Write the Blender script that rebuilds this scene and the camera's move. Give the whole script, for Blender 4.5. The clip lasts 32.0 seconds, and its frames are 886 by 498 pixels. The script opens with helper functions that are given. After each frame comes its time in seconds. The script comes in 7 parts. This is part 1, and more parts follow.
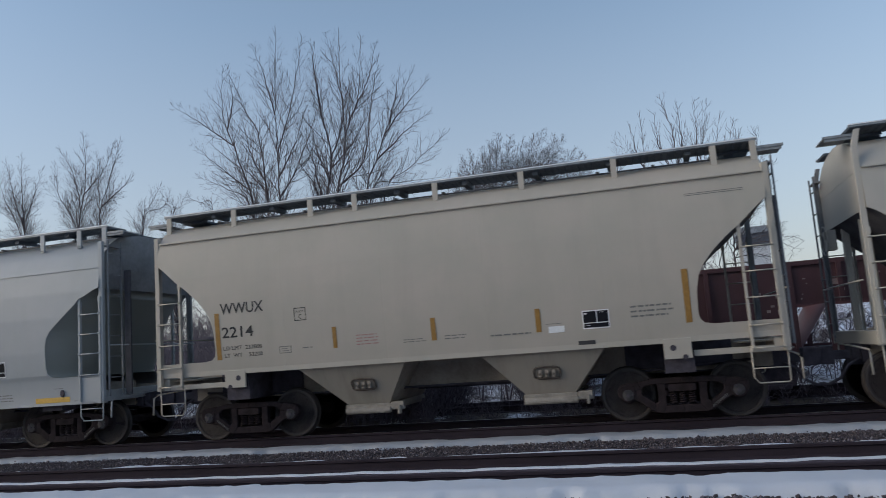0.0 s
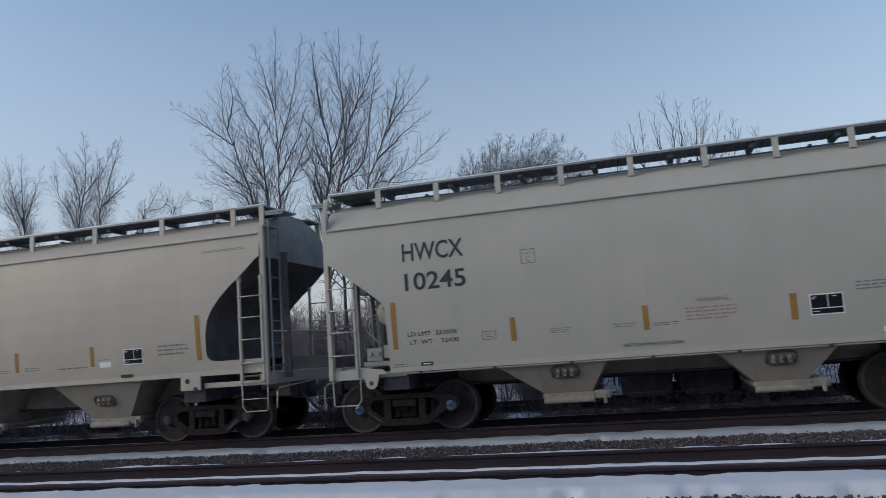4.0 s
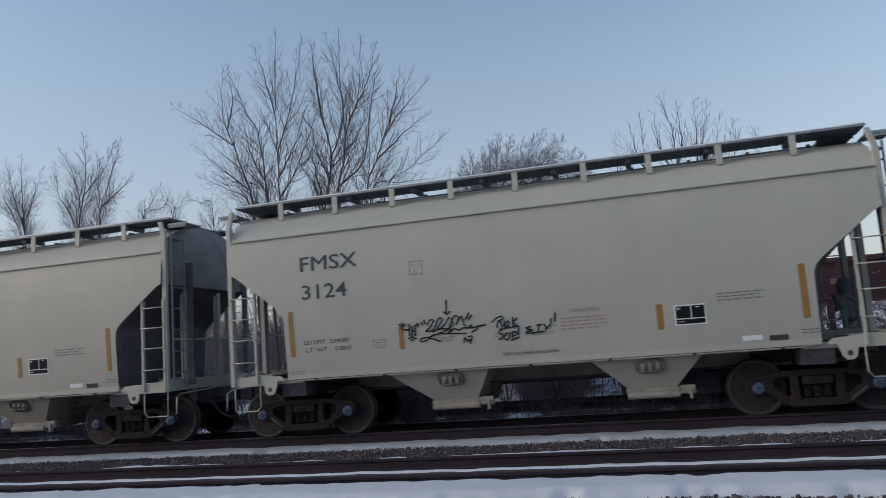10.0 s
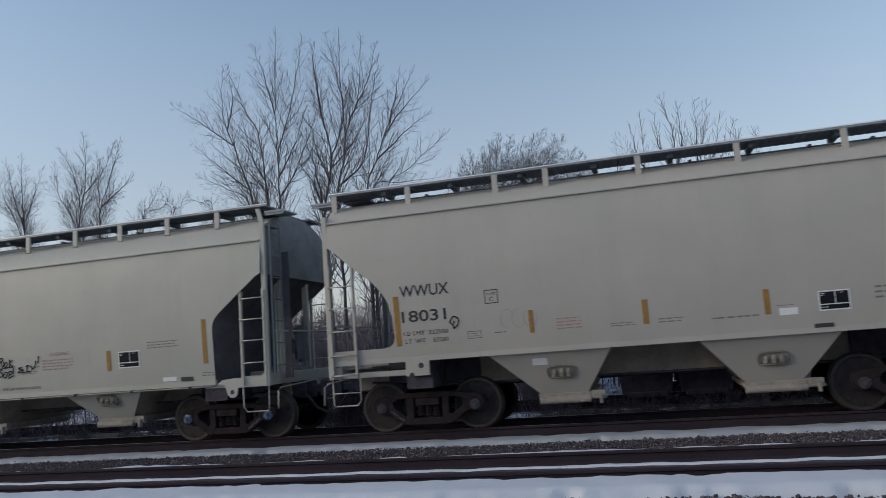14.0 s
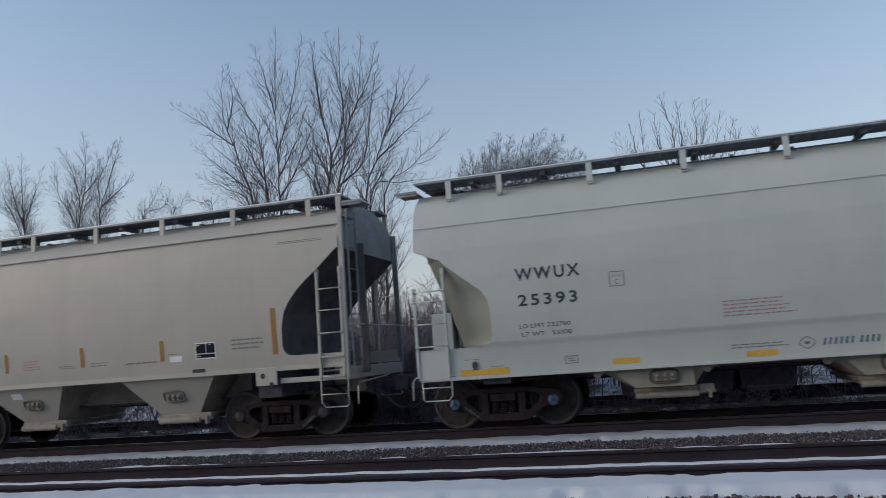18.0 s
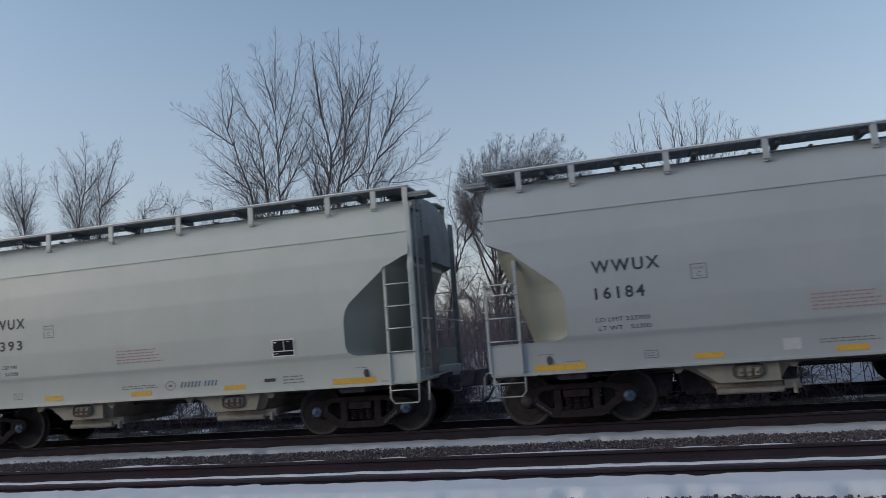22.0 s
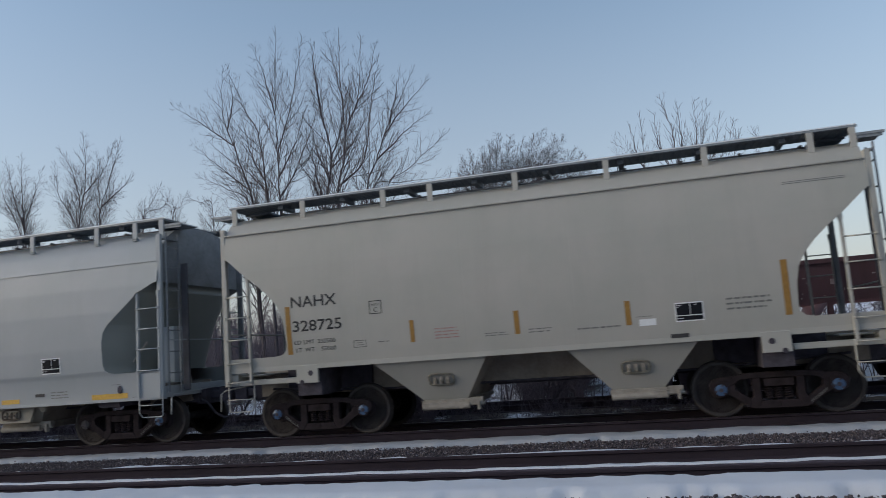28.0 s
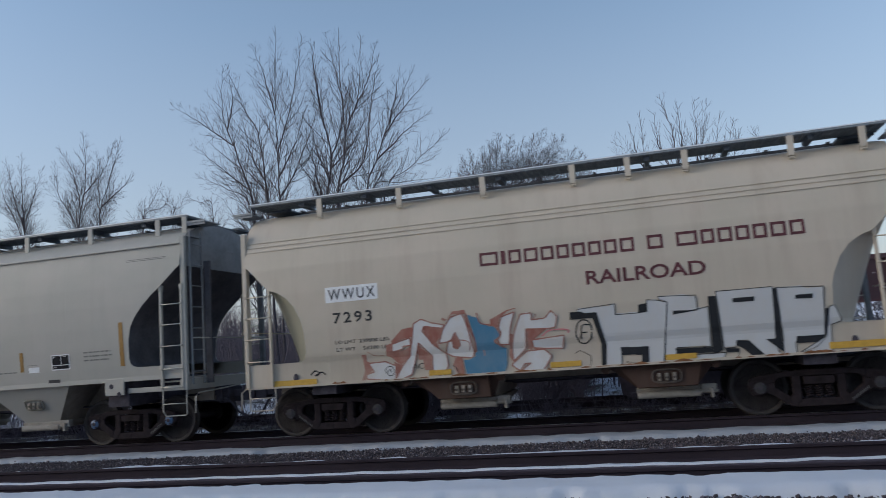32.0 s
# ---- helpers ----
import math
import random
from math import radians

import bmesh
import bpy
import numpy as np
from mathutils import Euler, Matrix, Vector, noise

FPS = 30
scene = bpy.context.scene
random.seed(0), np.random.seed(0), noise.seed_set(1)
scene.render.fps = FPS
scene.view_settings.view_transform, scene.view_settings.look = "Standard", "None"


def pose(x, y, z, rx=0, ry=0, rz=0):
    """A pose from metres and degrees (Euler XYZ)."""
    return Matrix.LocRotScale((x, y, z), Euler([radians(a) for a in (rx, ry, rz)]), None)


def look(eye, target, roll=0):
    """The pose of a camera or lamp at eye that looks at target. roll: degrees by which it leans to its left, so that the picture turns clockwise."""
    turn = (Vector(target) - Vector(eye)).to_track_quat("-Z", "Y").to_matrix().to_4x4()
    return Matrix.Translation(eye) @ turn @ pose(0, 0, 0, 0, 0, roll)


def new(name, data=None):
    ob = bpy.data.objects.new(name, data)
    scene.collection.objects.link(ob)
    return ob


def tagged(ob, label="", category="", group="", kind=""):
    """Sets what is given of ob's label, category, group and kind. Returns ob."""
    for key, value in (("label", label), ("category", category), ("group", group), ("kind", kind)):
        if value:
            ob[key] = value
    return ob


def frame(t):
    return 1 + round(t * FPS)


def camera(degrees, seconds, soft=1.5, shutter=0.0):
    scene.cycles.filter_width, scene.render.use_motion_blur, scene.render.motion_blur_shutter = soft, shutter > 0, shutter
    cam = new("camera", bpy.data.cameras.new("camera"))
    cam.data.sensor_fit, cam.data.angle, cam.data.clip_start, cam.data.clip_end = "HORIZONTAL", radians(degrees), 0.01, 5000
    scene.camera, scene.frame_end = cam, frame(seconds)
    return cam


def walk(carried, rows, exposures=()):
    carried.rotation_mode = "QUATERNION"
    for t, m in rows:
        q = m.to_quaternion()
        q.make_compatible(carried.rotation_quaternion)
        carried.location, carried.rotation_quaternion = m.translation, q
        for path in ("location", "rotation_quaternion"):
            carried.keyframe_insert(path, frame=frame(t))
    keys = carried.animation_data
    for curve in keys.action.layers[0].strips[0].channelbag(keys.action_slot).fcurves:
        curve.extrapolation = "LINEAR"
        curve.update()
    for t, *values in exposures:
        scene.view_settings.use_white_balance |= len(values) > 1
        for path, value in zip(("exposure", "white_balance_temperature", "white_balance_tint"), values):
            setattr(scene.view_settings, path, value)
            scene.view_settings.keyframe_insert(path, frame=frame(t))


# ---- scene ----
cam = camera(60.66, 32.0, soft=0.72, shutter=0.4)
EYE = (0.0, -14.5, 1.435)
STAND = look(EYE, (-5.202, 4.628, 4.096), -4.227)
walk(cam, [(0.0, STAND), (32.0, STAND)], exposures=[
    (0.0, 0.39, 6680.0, 9.0), (3.0, 0.40, 6640.0, 9.0), (9.0, 0.41, 6840.0, 9.0), (14.0, 0.41, 6840.0, 9.0), (17.0, 0.41, 6770.0, 9.0),
    (19.0, 0.39, 6900.0, 9.0), (20.0, 0.29, 6480.0, 9.0), (21.0, 0.34, 6740.0, 9.0), (23.0, 0.34, 6860.0, 9.0), (25.0, 0.41, 6880.0, 9.0),
    (28.0, 0.41, 6850.0, 9.0), (30.0, 0.39, 6800.0, 9.0), (31.0, 0.37, 6500.0, 9.0), (32.0, 0.36, 6430.0, 9.0)])

# ---- light: clear winter dusk, the low sun veiled behind the camera ----
SUN_EL, SUN_ROT = radians(18.0), radians(246.0)
world = bpy.data.worlds.new("dusk_sky")
scene.world = world
world.use_nodes = True
wn = world.node_tree.nodes
sky = wn.new("ShaderNodeTexSky")
sky.sky_type = "NISHITA"
sky.sun_disc = False
sky.sun_elevation, sky.sun_rotation = SUN_EL, SUN_ROT
sky.air_density, sky.dust_density, sky.ozone_density = 1.0, 1.0, 1.0
veil = wn.new("ShaderNodeMix")  # lilac haze that thins from the horizon upwards
veil.data_type = "RGBA"
veil.inputs[7].default_value = (2.0, 2.08, 2.58, 1.0)
up = wn.new("ShaderNodeSeparateXYZ")
world.node_tree.links.new(wn.new("ShaderNodeTexCoord").outputs["Generated"], up.inputs[0])
thins = wn.new("ShaderNodeMapRange")
for i, v in enumerate((0.0, 0.42, 0.80, 0.06)):
    thins.inputs[1 + i].default_value = v
world.node_tree.links.new(up.outputs["Z"], thins.inputs[0])
world.node_tree.links.new(thins.outputs[0], veil.inputs[0])
world.node_tree.links.new(sky.outputs[0], veil.inputs[6])
world.node_tree.links.new(veil.outputs[2], wn["Background"].inputs[0])
wn["Background"].inputs[1].default_value = 0.15
sun = new("sun", bpy.data.lights.new("sun", "SUN"))
sun.data.energy, sun.data.angle, sun.data.color = 0.85, radians(50), (1.0, 0.93, 0.82)
to_sun = Vector((math.sin(SUN_ROT) * math.cos(SUN_EL), math.cos(SUN_ROT) * math.cos(SUN_EL), math.sin(SUN_EL)))
sun.matrix_world = look(to_sun * 60, (0, 0, 0))

# ---- the train's run: metres of travel at whole seconds ----
RUN = [0.0, -2.19, -4.429, -6.724, -9.074, -11.463, -13.89, -16.341, -18.836, -21.382, -23.972, -26.598, -29.222, -31.89,
       -34.65, -37.402, -40.147, -42.926, -45.742, -48.556, -51.422, -54.296, -57.208, -60.16, -63.12, -66.12, -69.157,
       -72.194, -75.24, -78.29, -81.34, -84.423, -87.557]


def run(t):
    """Travel along the track at t seconds, a smooth curve through RUN."""
    i = min(int(t), 31)
    f = t - i
    p1, p2 = RUN[i], RUN[i + 1]
    p0 = RUN[i - 1] if i else 2 * p1 - p2 + 0.05
    p3 = RUN[i + 2] if i < 31 else 2 * p2 - p1 - 0.03
    m1, m2 = (p2 - p0) / 2, (p3 - p1) / 2
    return (2 * f**3 - 3 * f**2 + 1) * p1 + (f**3 - 2 * f**2 + f) * m1 + (3 * f**2 - 2 * f**3) * p2 + (f**3 - f**2) * m2


# ---- materials ----
def nodes_of(name):
    m = bpy.data.materials.new(name)
    m.use_nodes = True
    nt = m.node_tree
    return m, nt, nt.nodes["Principled BSDF"]


def add(nt, kind, **values):
    n = nt.nodes.new(kind)
    for k, v in values.items():
        n.inputs[k.replace("_", " ")].default_value = v
    return n


def ramp(nt, fac, stops):
    r = nt.nodes.new("ShaderNodeValToRGB")
    nt.links.new(fac, r.inputs[0])
    el = r.color_ramp.elements
    while len(el) < len(stops):
        el.new(0.5)
    for e, (p, c) in zip(el, stops):
        e.position, e.color = p, (*c, 1) if len(c) == 3 else c
    return r


def mix(nt, fac, a, b, how="MIX"):
    n = nt.nodes.new("ShaderNodeMix")
    n.data_type, n.blend_type = "RGBA", how
    for sock, v in ((n.inputs[0], fac), (n.inputs[6], a), (n.inputs[7], b)):
        if hasattr(v, "is_output"):
            nt.links.new(v, sock)
        else:
            sock.default_value = v if not isinstance(v, tuple) else (*v, 1)
    return n.outputs[2]


def coords(nt, scale, obj=True):
    tc = nt.nodes.new("ShaderNodeTexCoord")
    mp = nt.nodes.new("ShaderNodeMapping")
    nt.links.new(tc.outputs["Object" if obj else "Generated"], mp.inputs[0])
    mp.inputs["Scale"].default_value = scale
    return mp.outputs[0]


def noisy(nt, scale, detail=4, rough=0.6, stretch=(1, 1, 1)):
    n = add(nt, "ShaderNodeTexNoise", Scale=scale, Detail=detail, Roughness=rough)
    nt.links.new(coords(nt, stretch), n.inputs["Vector"])
    return n.outputs["Fac"]


def bump(nt, bsdf, height, strength, distance=0.02):
    b = add(nt, "ShaderNodeBump", Strength=strength, Distance=distance)
    nt.links.new(height, b.inputs["Height"])
    nt.links.new(b.outputs[0], bsdf.inputs["Normal"])


def plain(name, color, rough=0.6, metal=0.0, vary=0.25, scale=6.0, relief=0.15, gloss=0.5):
    """A surface of one paint or metal with grain and patches."""
    m, nt, b = nodes_of(name)
    n1, n2 = noisy(nt, scale), noisy(nt, scale * 9)
    dark = tuple(c * (1 - vary) for c in color)
    light = tuple(min(1, c * (1 + vary)) for c in color)
    r1 = ramp(nt, n1, [(0.3, dark), (0.7, light)])
    c = mix(nt, 0.25, r1.outputs[0], ramp(nt, n2, [(0.35, dark), (0.65, light)]).outputs[0])
    nt.links.new(c, b.inputs["Base Color"])
    b.inputs["Roughness"].default_value, b.inputs["Metallic"].default_value = rough, metal
    b.inputs["Specular IOR Level"].default_value = gloss
    if relief:
        bump(nt, b, n2, relief, 0.01)
    return m


def car_paint(name, color, dirt=(0.12, 0.10, 0.085), dirty=0.08, rough=0.5):
    """Freight-car paint: faded patches, rain streaks that run down the side, a rusty bloom and road dirt."""
    m, nt, b = nodes_of(name)
    patch = noisy(nt, 0.8, 5)
    streak = noisy(nt, 2.6, 6, 0.65, (1.0, 0.4, 0.12))
    fine = noisy(nt, 40.0, 3)
    pale = tuple(min(1, c * 1.05) for c in color)
    dull = (color[0] * 0.92, color[1] * 0.955, color[2] * 0.94)
    base = ramp(nt, patch, [(0.3, dull), (0.72, pale)]).outputs[0]
    s = ramp(nt, streak, [(0.5, (0, 0, 0)), (0.78, (1, 1, 1))]).outputs[0]
    f = add(nt, "ShaderNodeMath")
    f.operation = "MULTIPLY"
    nt.links.new(s, f.inputs[0])
    f.inputs[1].default_value = dirty
    c = mix(nt, f.outputs[0], base, dirt)
    speck = ramp(nt, noisy(nt, 14.0, 6, 0.75), [(0.66, (0, 0, 0)), (0.76, (1, 1, 1))]).outputs[0]
    g = add(nt, "ShaderNodeMath")
    g.operation = "MULTIPLY"
    nt.links.new(speck, g.inputs[0])
    g.inputs[1].default_value = dirty * 0.6
    c = mix(nt, g.outputs[0], c, (0.16, 0.09, 0.05))
    nt.links.new(c, b.inputs["Base Color"])
    b.inputs["Roughness"].default_value = rough
    wave = noisy(nt, 0.9, 2)
    both = add(nt, "ShaderNodeMath")
    both.operation = "ADD"
    nt.links.new(wave, both.inputs[0])
    k = add(nt, "ShaderNodeMath")
    k.operation = "MULTIPLY"
    nt.links.new(fine, k.inputs[0])
    k.inputs[1].default_value = 0.06
    nt.links.new(k.outputs[0], both.inputs[1])
    bump(nt, b, both.outputs[0], 0.10, 0.03)
    return m


def spray_paint(name, color, under, thin):
    """Spray paint that lets the coat under it show where it is thin or worn."""
    m, nt, b = nodes_of(name)
    cloud = ramp(nt, noisy(nt, 3.2, 6, 0.7, (1, 1, 0.6)), [(0.40, (0, 0, 0)), (0.72, (1, 1, 1))]).outputs[0]
    scratch = ramp(nt, noisy(nt, 26.0, 5, 0.75, (1, 1, 0.5)), [(0.55, (0, 0, 0)), (0.68, (1, 1, 1))]).outputs[0]
    f = add(nt, "ShaderNodeMath")
    f.operation = "MULTIPLY"
    nt.links.new(cloud, f.inputs[0])
    f.inputs[1].default_value = thin
    g = add(nt, "ShaderNodeMath")
    g.operation = "MULTIPLY"
    nt.links.new(scratch, g.inputs[0])
    g.inputs[1].default_value = thin * 0.5
    c = mix(nt, g.outputs[0], mix(nt, f.outputs[0], color, under), under)
    nt.links.new(c, b.inputs["Base Color"])
    b.inputs["Roughness"].default_value = 0.65
    return m


def snow_material(name="snow", white=1.0, gritty=0.12):
    m, nt, b = nodes_of(name)
    n1, n2 = noisy(nt, 1.3, 5), noisy(nt, 22.0, 5)
    c = ramp(nt, n1, [(0.3, (0.74 * white, 0.78 * white, 0.86 * white)), (0.7, (0.80 * white, 0.84 * white, 0.92 * white))]).outputs[0]
    grit = ramp(nt, noisy(nt, 60.0, 3), [(0.62, (0, 0, 0)), (0.72, (1, 1, 1))]).outputs[0]
    c = mix(nt, gritty, c, mix(nt, grit, c, (0.2, 0.18, 0.17)))
    nt.links.new(c, b.inputs["Base Color"])
    b.inputs["Roughness"].default_value = 0.7
    bump(nt, b, n2, 0.3, 0.02)
    return m


def ground_material(name="snowy_ground", lo=0.56, hi=0.66):
    """Winter ground beyond the tracks: thin snow broken by dead grass and leaf litter."""
    m, nt, b = nodes_of(name)
    n1 = noisy(nt, 0.55, 8, 0.7)
    n2 = noisy(nt, 9.0, 5)
    snow = ramp(nt, n2, [(0.3, (0.62, 0.66, 0.74)), (0.7, (0.82, 0.85, 0.9))]).outputs[0]
    litter = ramp(nt, n2, [(0.3, (0.05, 0.04, 0.03)), (0.7, (0.13, 0.1, 0.075))]).outputs[0]
    f = ramp(nt, n1, [(lo, (0, 0, 0)), (hi, (1, 1, 1))]).outputs[0]
    nt.links.new(mix(nt, f, snow, litter), b.inputs["Base Color"])
    b.inputs["Roughness"].default_value = 0.85
    bump(nt, b, n2, 0.6, 0.06)
    return m


def stone_material():
    m, nt, b = nodes_of("ballast_stone")
    geo = nt.nodes.new("ShaderNodeNewGeometry")
    c = ramp(nt, geo.outputs["Random Per Island"], [(0.0, (0.030, 0.026, 0.033)), (0.4, (0.052, 0.042, 0.051)),
             (0.7, (0.088, 0.066, 0.076)), (0.92, (0.15, 0.122, 0.135)), (1.0, (0.33, 0.30, 0.32))]).outputs[0]
    n = noisy(nt, 50.0, 3)
    c = mix(nt, 0.2, c, ramp(nt, n, [(0.3, (0.03, 0.026, 0.028)), (0.7, (0.22, 0.19, 0.19))]).outputs[0])
    nt.links.new(c, b.inputs["Base Color"])
    b.inputs["Roughness"].default_value = 0.85
    bump(nt, b, n, 0.4, 0.005)
    return m


def rust_rail():
    m, nt, b = nodes_of("rusty_rail_steel")
    n1, n2 = noisy(nt, 3.0, 5, 0.7, (0.4, 1, 1)), noisy(nt, 60.0, 4)
    c = ramp(nt, n1, [(0.3, (0.033, 0.026, 0.035)), (0.7, (0.053, 0.041, 0.053))]).outputs[0]
    c = mix(nt, 0.3, c, ramp(nt, n2, [(0.3, (0.023, 0.019, 0.023)), (0.7, (0.048, 0.037, 0.040))]).outputs[0])
    nt.links.new(c, b.inputs["Base Color"])
    b.inputs["Roughness"].default_value, b.inputs["Metallic"].default_value = 0.9, 0.0
    b.inputs["Specular IOR Level"].default_value = 0.12
    bump(nt, b, n2, 0.3, 0.006)
    return m


TAN = car_paint("tan_car_paint", (0.445, 0.400, 0.348))
PALE_TAN = car_paint("pale_tan_car_paint", (0.435, 0.403, 0.368))
OLIVE_TAN = car_paint("olive_tan_car_paint", (0.412, 0.392, 0.360))
CREAM = car_paint("cream_grey_car_paint", (0.430, 0.403, 0.364), dirty=0.07)
PALE_GREEN = car_paint("pale_grey_green_car_paint", (0.430, 0.416, 0.376), dirty=0.07)
PALE_GREY = car_paint("pale_grey_car_paint", (0.48, 0.495, 0.475), dirty=0.04)
GREY = car_paint("grey_car_paint", (0.362, 0.379, 0.400), dirty=0.05)
PEACH = car_paint("weathered_peach_car_paint", (0.56, 0.482, 0.395), dirt=(0.20, 0.10, 0.06), dirty=0.2)
RUST = plain("orange_rust_streak", (0.24, 0.105, 0.045), 0.85, 0, 0.4, 12)
PANEL_BLACK = plain("black_panel_paint", (0.012, 0.013, 0.018), 0.7, 0, 0.2, 20, 0, gloss=0.15)
MAROON = car_paint("faded_maroon_car_paint", (0.128, 0.060, 0.067), dirt=(0.05, 0.035, 0.03), dirty=0.5)
RUST_BAY = car_paint("rusty_hopper_paint", (0.078, 0.043, 0.032), dirty=0.4, rough=0.85)
# slope sheets of the smooth cars, darker than their side paint
BEIGE_SLOPE = car_paint("dull_beige_slope_paint", (0.29, 0.274, 0.22), dirty=0.1)
SLOPE_BEIGE = car_paint("dull_grey_beige_slope_paint", (0.205, 0.214, 0.198), dirty=0.1)
SLOPE_OLIVE = car_paint("dull_olive_slope_paint", (0.20, 0.208, 0.195))
BRACKET_RUST = plain("rust_and_dust", (0.115, 0.092, 0.078), 0.8, 0.1, 0.4)
BRACKET_DUST = plain("dust_on_painted_casting", (0.215, 0.20, 0.165), 0.8, 0.0, 0.4)
BAY_DUST = plain("brown_dust_on_bays", (0.33, 0.29, 0.25), 0.9, 0.0, 0.3, 2.0, gloss=0.15)
DUSTY_BAY = car_paint("brown_dusted_bay_paint", (0.345, 0.305, 0.262), dirty=0.45)
BEIGE = car_paint("dusty_beige_bay_paint", (0.30, 0.275, 0.235), dirty=0.6)
# brake dust, with the shade of the +x ends put into the colour
END_SHADE_DIRT = plain("shade_and_brake_dust_on_ends", (0.20, 0.208, 0.222), 0.75, 0.0, 0.3, 1.6)
FAINT_INK = plain("worn_chalk_scribble", (0.30, 0.29, 0.265), 0.7, 0, 0.2, 20, 0)
# shade under the slope sheets is mixed into this brake-dust colour
SHADED_GRIME = plain("shade_and_brake_dust_on_paint", (0.096, 0.094, 0.106), 0.85, 0.0, 0.35, 2.0, gloss=0.2)
DULL_GATE = plain("dusty_galvanised_gate", (0.30, 0.272, 0.24), 0.7, 0.0, 0.3, 5.0)
BLACK_IRON = plain("dirty_black_iron", (0.068, 0.062, 0.077), 0.85, 0.0, 0.4, gloss=0.2)
TRUCK_IRON = plain("road_dirt_on_cast_steel", (0.031, 0.024, 0.027), 0.9, 0.0, 0.4, gloss=0.12)
WHEEL_STEEL = plain("brown_wheel_steel", (0.037, 0.030, 0.034), 0.85, 0.0, 0.45, gloss=0.2)
WORN_TREAD = plain("worn_bright_tread", (0.30, 0.28, 0.27), 0.35, 0.8, 0.2)
BLUE_CAP = plain("blue_painted_cap", (0.05, 0.11, 0.22), 0.45, 0.0, 0.25)
GREY_CAP = plain("grey_bearing_cap", (0.045, 0.044, 0.048), 0.75, 0.0, 0.3)
GALV = plain("galvanised_grating", (0.26, 0.28, 0.30), 0.5, 0.2, 0.3, 12)
# walkway grating with the shade of its underside put into the colour
SHADE_GRATE = plain("shaded_walkway_underside", (0.085, 0.10, 0.12), 0.6, 0.2, 0.3)
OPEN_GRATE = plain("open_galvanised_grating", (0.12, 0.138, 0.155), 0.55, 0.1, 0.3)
HATCH = plain("black_hatch_cover", (0.035, 0.036, 0.04), 0.6, 0.0, 0.3)
FROST = plain("frost_on_walkway_edge", (0.75, 0.78, 0.82), 0.6, 0.0, 0.08, 20)
BLACK_INK = plain("black_stencil_paint", (0.025, 0.026, 0.03), 0.6, 0, 0.3, 20, 0)
NAVY_INK = plain("dark_slate_stencil_paint", (0.036, 0.046, 0.062), 0.6, 0, 0.3, 20, 0)
MAROON_INK = plain("maroon_stencil_paint", (0.11, 0.028, 0.035), 0.6, 0, 0.35, 9, 0)
RED_INK = plain("faded_red_stencil_paint", (0.37, 0.215, 0.21), 0.6, 0, 0.3, 20, 0)
GREY_INK = plain("faded_grey_stencil_paint", (0.17, 0.17, 0.165), 0.6, 0, 0.3, 20, 0)
BLUE_INK = plain("slate_blue_stencil_paint", (0.075, 0.13, 0.20), 0.6, 0, 0.3, 20, 0)
WHITE_INK = plain("white_stencil_paint", (0.78, 0.79, 0.80), 0.6, 0, 0.08, 20, 0)
DULL_WHITE = plain("dull_white_paper", (0.46, 0.47, 0.48), 0.7, 0, 0.1, 20, 0)
AMBER = plain("amber_reflective_tape", (0.315, 0.17, 0.04), 0.4, 0, 0.2, 18, 0)
YELLOW = plain("yellow_reflective_tape", (0.62, 0.37, 0.06), 0.4, 0, 0.15, 18, 0)
PEACH_COLOUR = (0.56, 0.478, 0.39)
SPRAY_WHITE = spray_paint("thin_white_spray_paint", (0.66, 0.66, 0.66), PEACH_COLOUR, 0.55)
SPRAY_SILVER = spray_paint("pale_silver_spray_paint", (0.56, 0.57, 0.58), PEACH_COLOUR, 0.25)
SPRAY_RED = spray_paint("brick_red_spray_paint", (0.33, 0.115, 0.085), PEACH_COLOUR, 0.45)
SPRAY_PINK = spray_paint("pink_spray_paint", (0.62, 0.20, 0.22), PEACH_COLOUR, 0.3)
SPRAY_BLUE = spray_paint("blue_spray_paint", (0.06, 0.20, 0.33), PEACH_COLOUR, 0.12)
SPRAY_GREY = spray_paint("thin_grey_spray_paint", (0.16, 0.16, 0.16), PEACH_COLOUR, 0.4)
SPRAY_BLACK = plain("black_spray_paint", (0.02, 0.022, 0.026), 0.7, 0, 0.25, 8, 0, gloss=0.25)
SNOW = snow_material("snow", 0.77, 0.10)
OLD_SNOW = snow_material("gritty_old_snow", 0.47, 0.6)
GROUND = ground_material("snowy_ground", 0.50, 0.60)
BARE_GROUND = ground_material("bare_litter_and_snow_crust", 0.40, 0.48)
STONE = stone_material()
RAIL = rust_rail()
TIE = plain("tarred_timber", (0.082, 0.066, 0.066), 0.95, 0, 0.4, 5, 0.5, gloss=0.1)
BARK = plain("grey_brown_bark", (0.080, 0.068, 0.078), 0.9, 0, 0.35, 10, 0.4)
TWIG = plain("dark_winter_twig", (0.10, 0.088, 0.10), 0.9, 0, 0.35, 3, 0)
BRUSH = plain("brown_winter_brush", (0.105, 0.088, 0.108), 0.9, 0, 0.45, 1.5, 0)
SHINGLE = plain("dark_roof_board", (0.085, 0.092, 0.115), 0.8, 0, 0.3, 4, 0.3)
SIDING = plain("pale_wall_board", (0.62, 0.62, 0.63), 0.7, 0, 0.15, 4, 0.2)


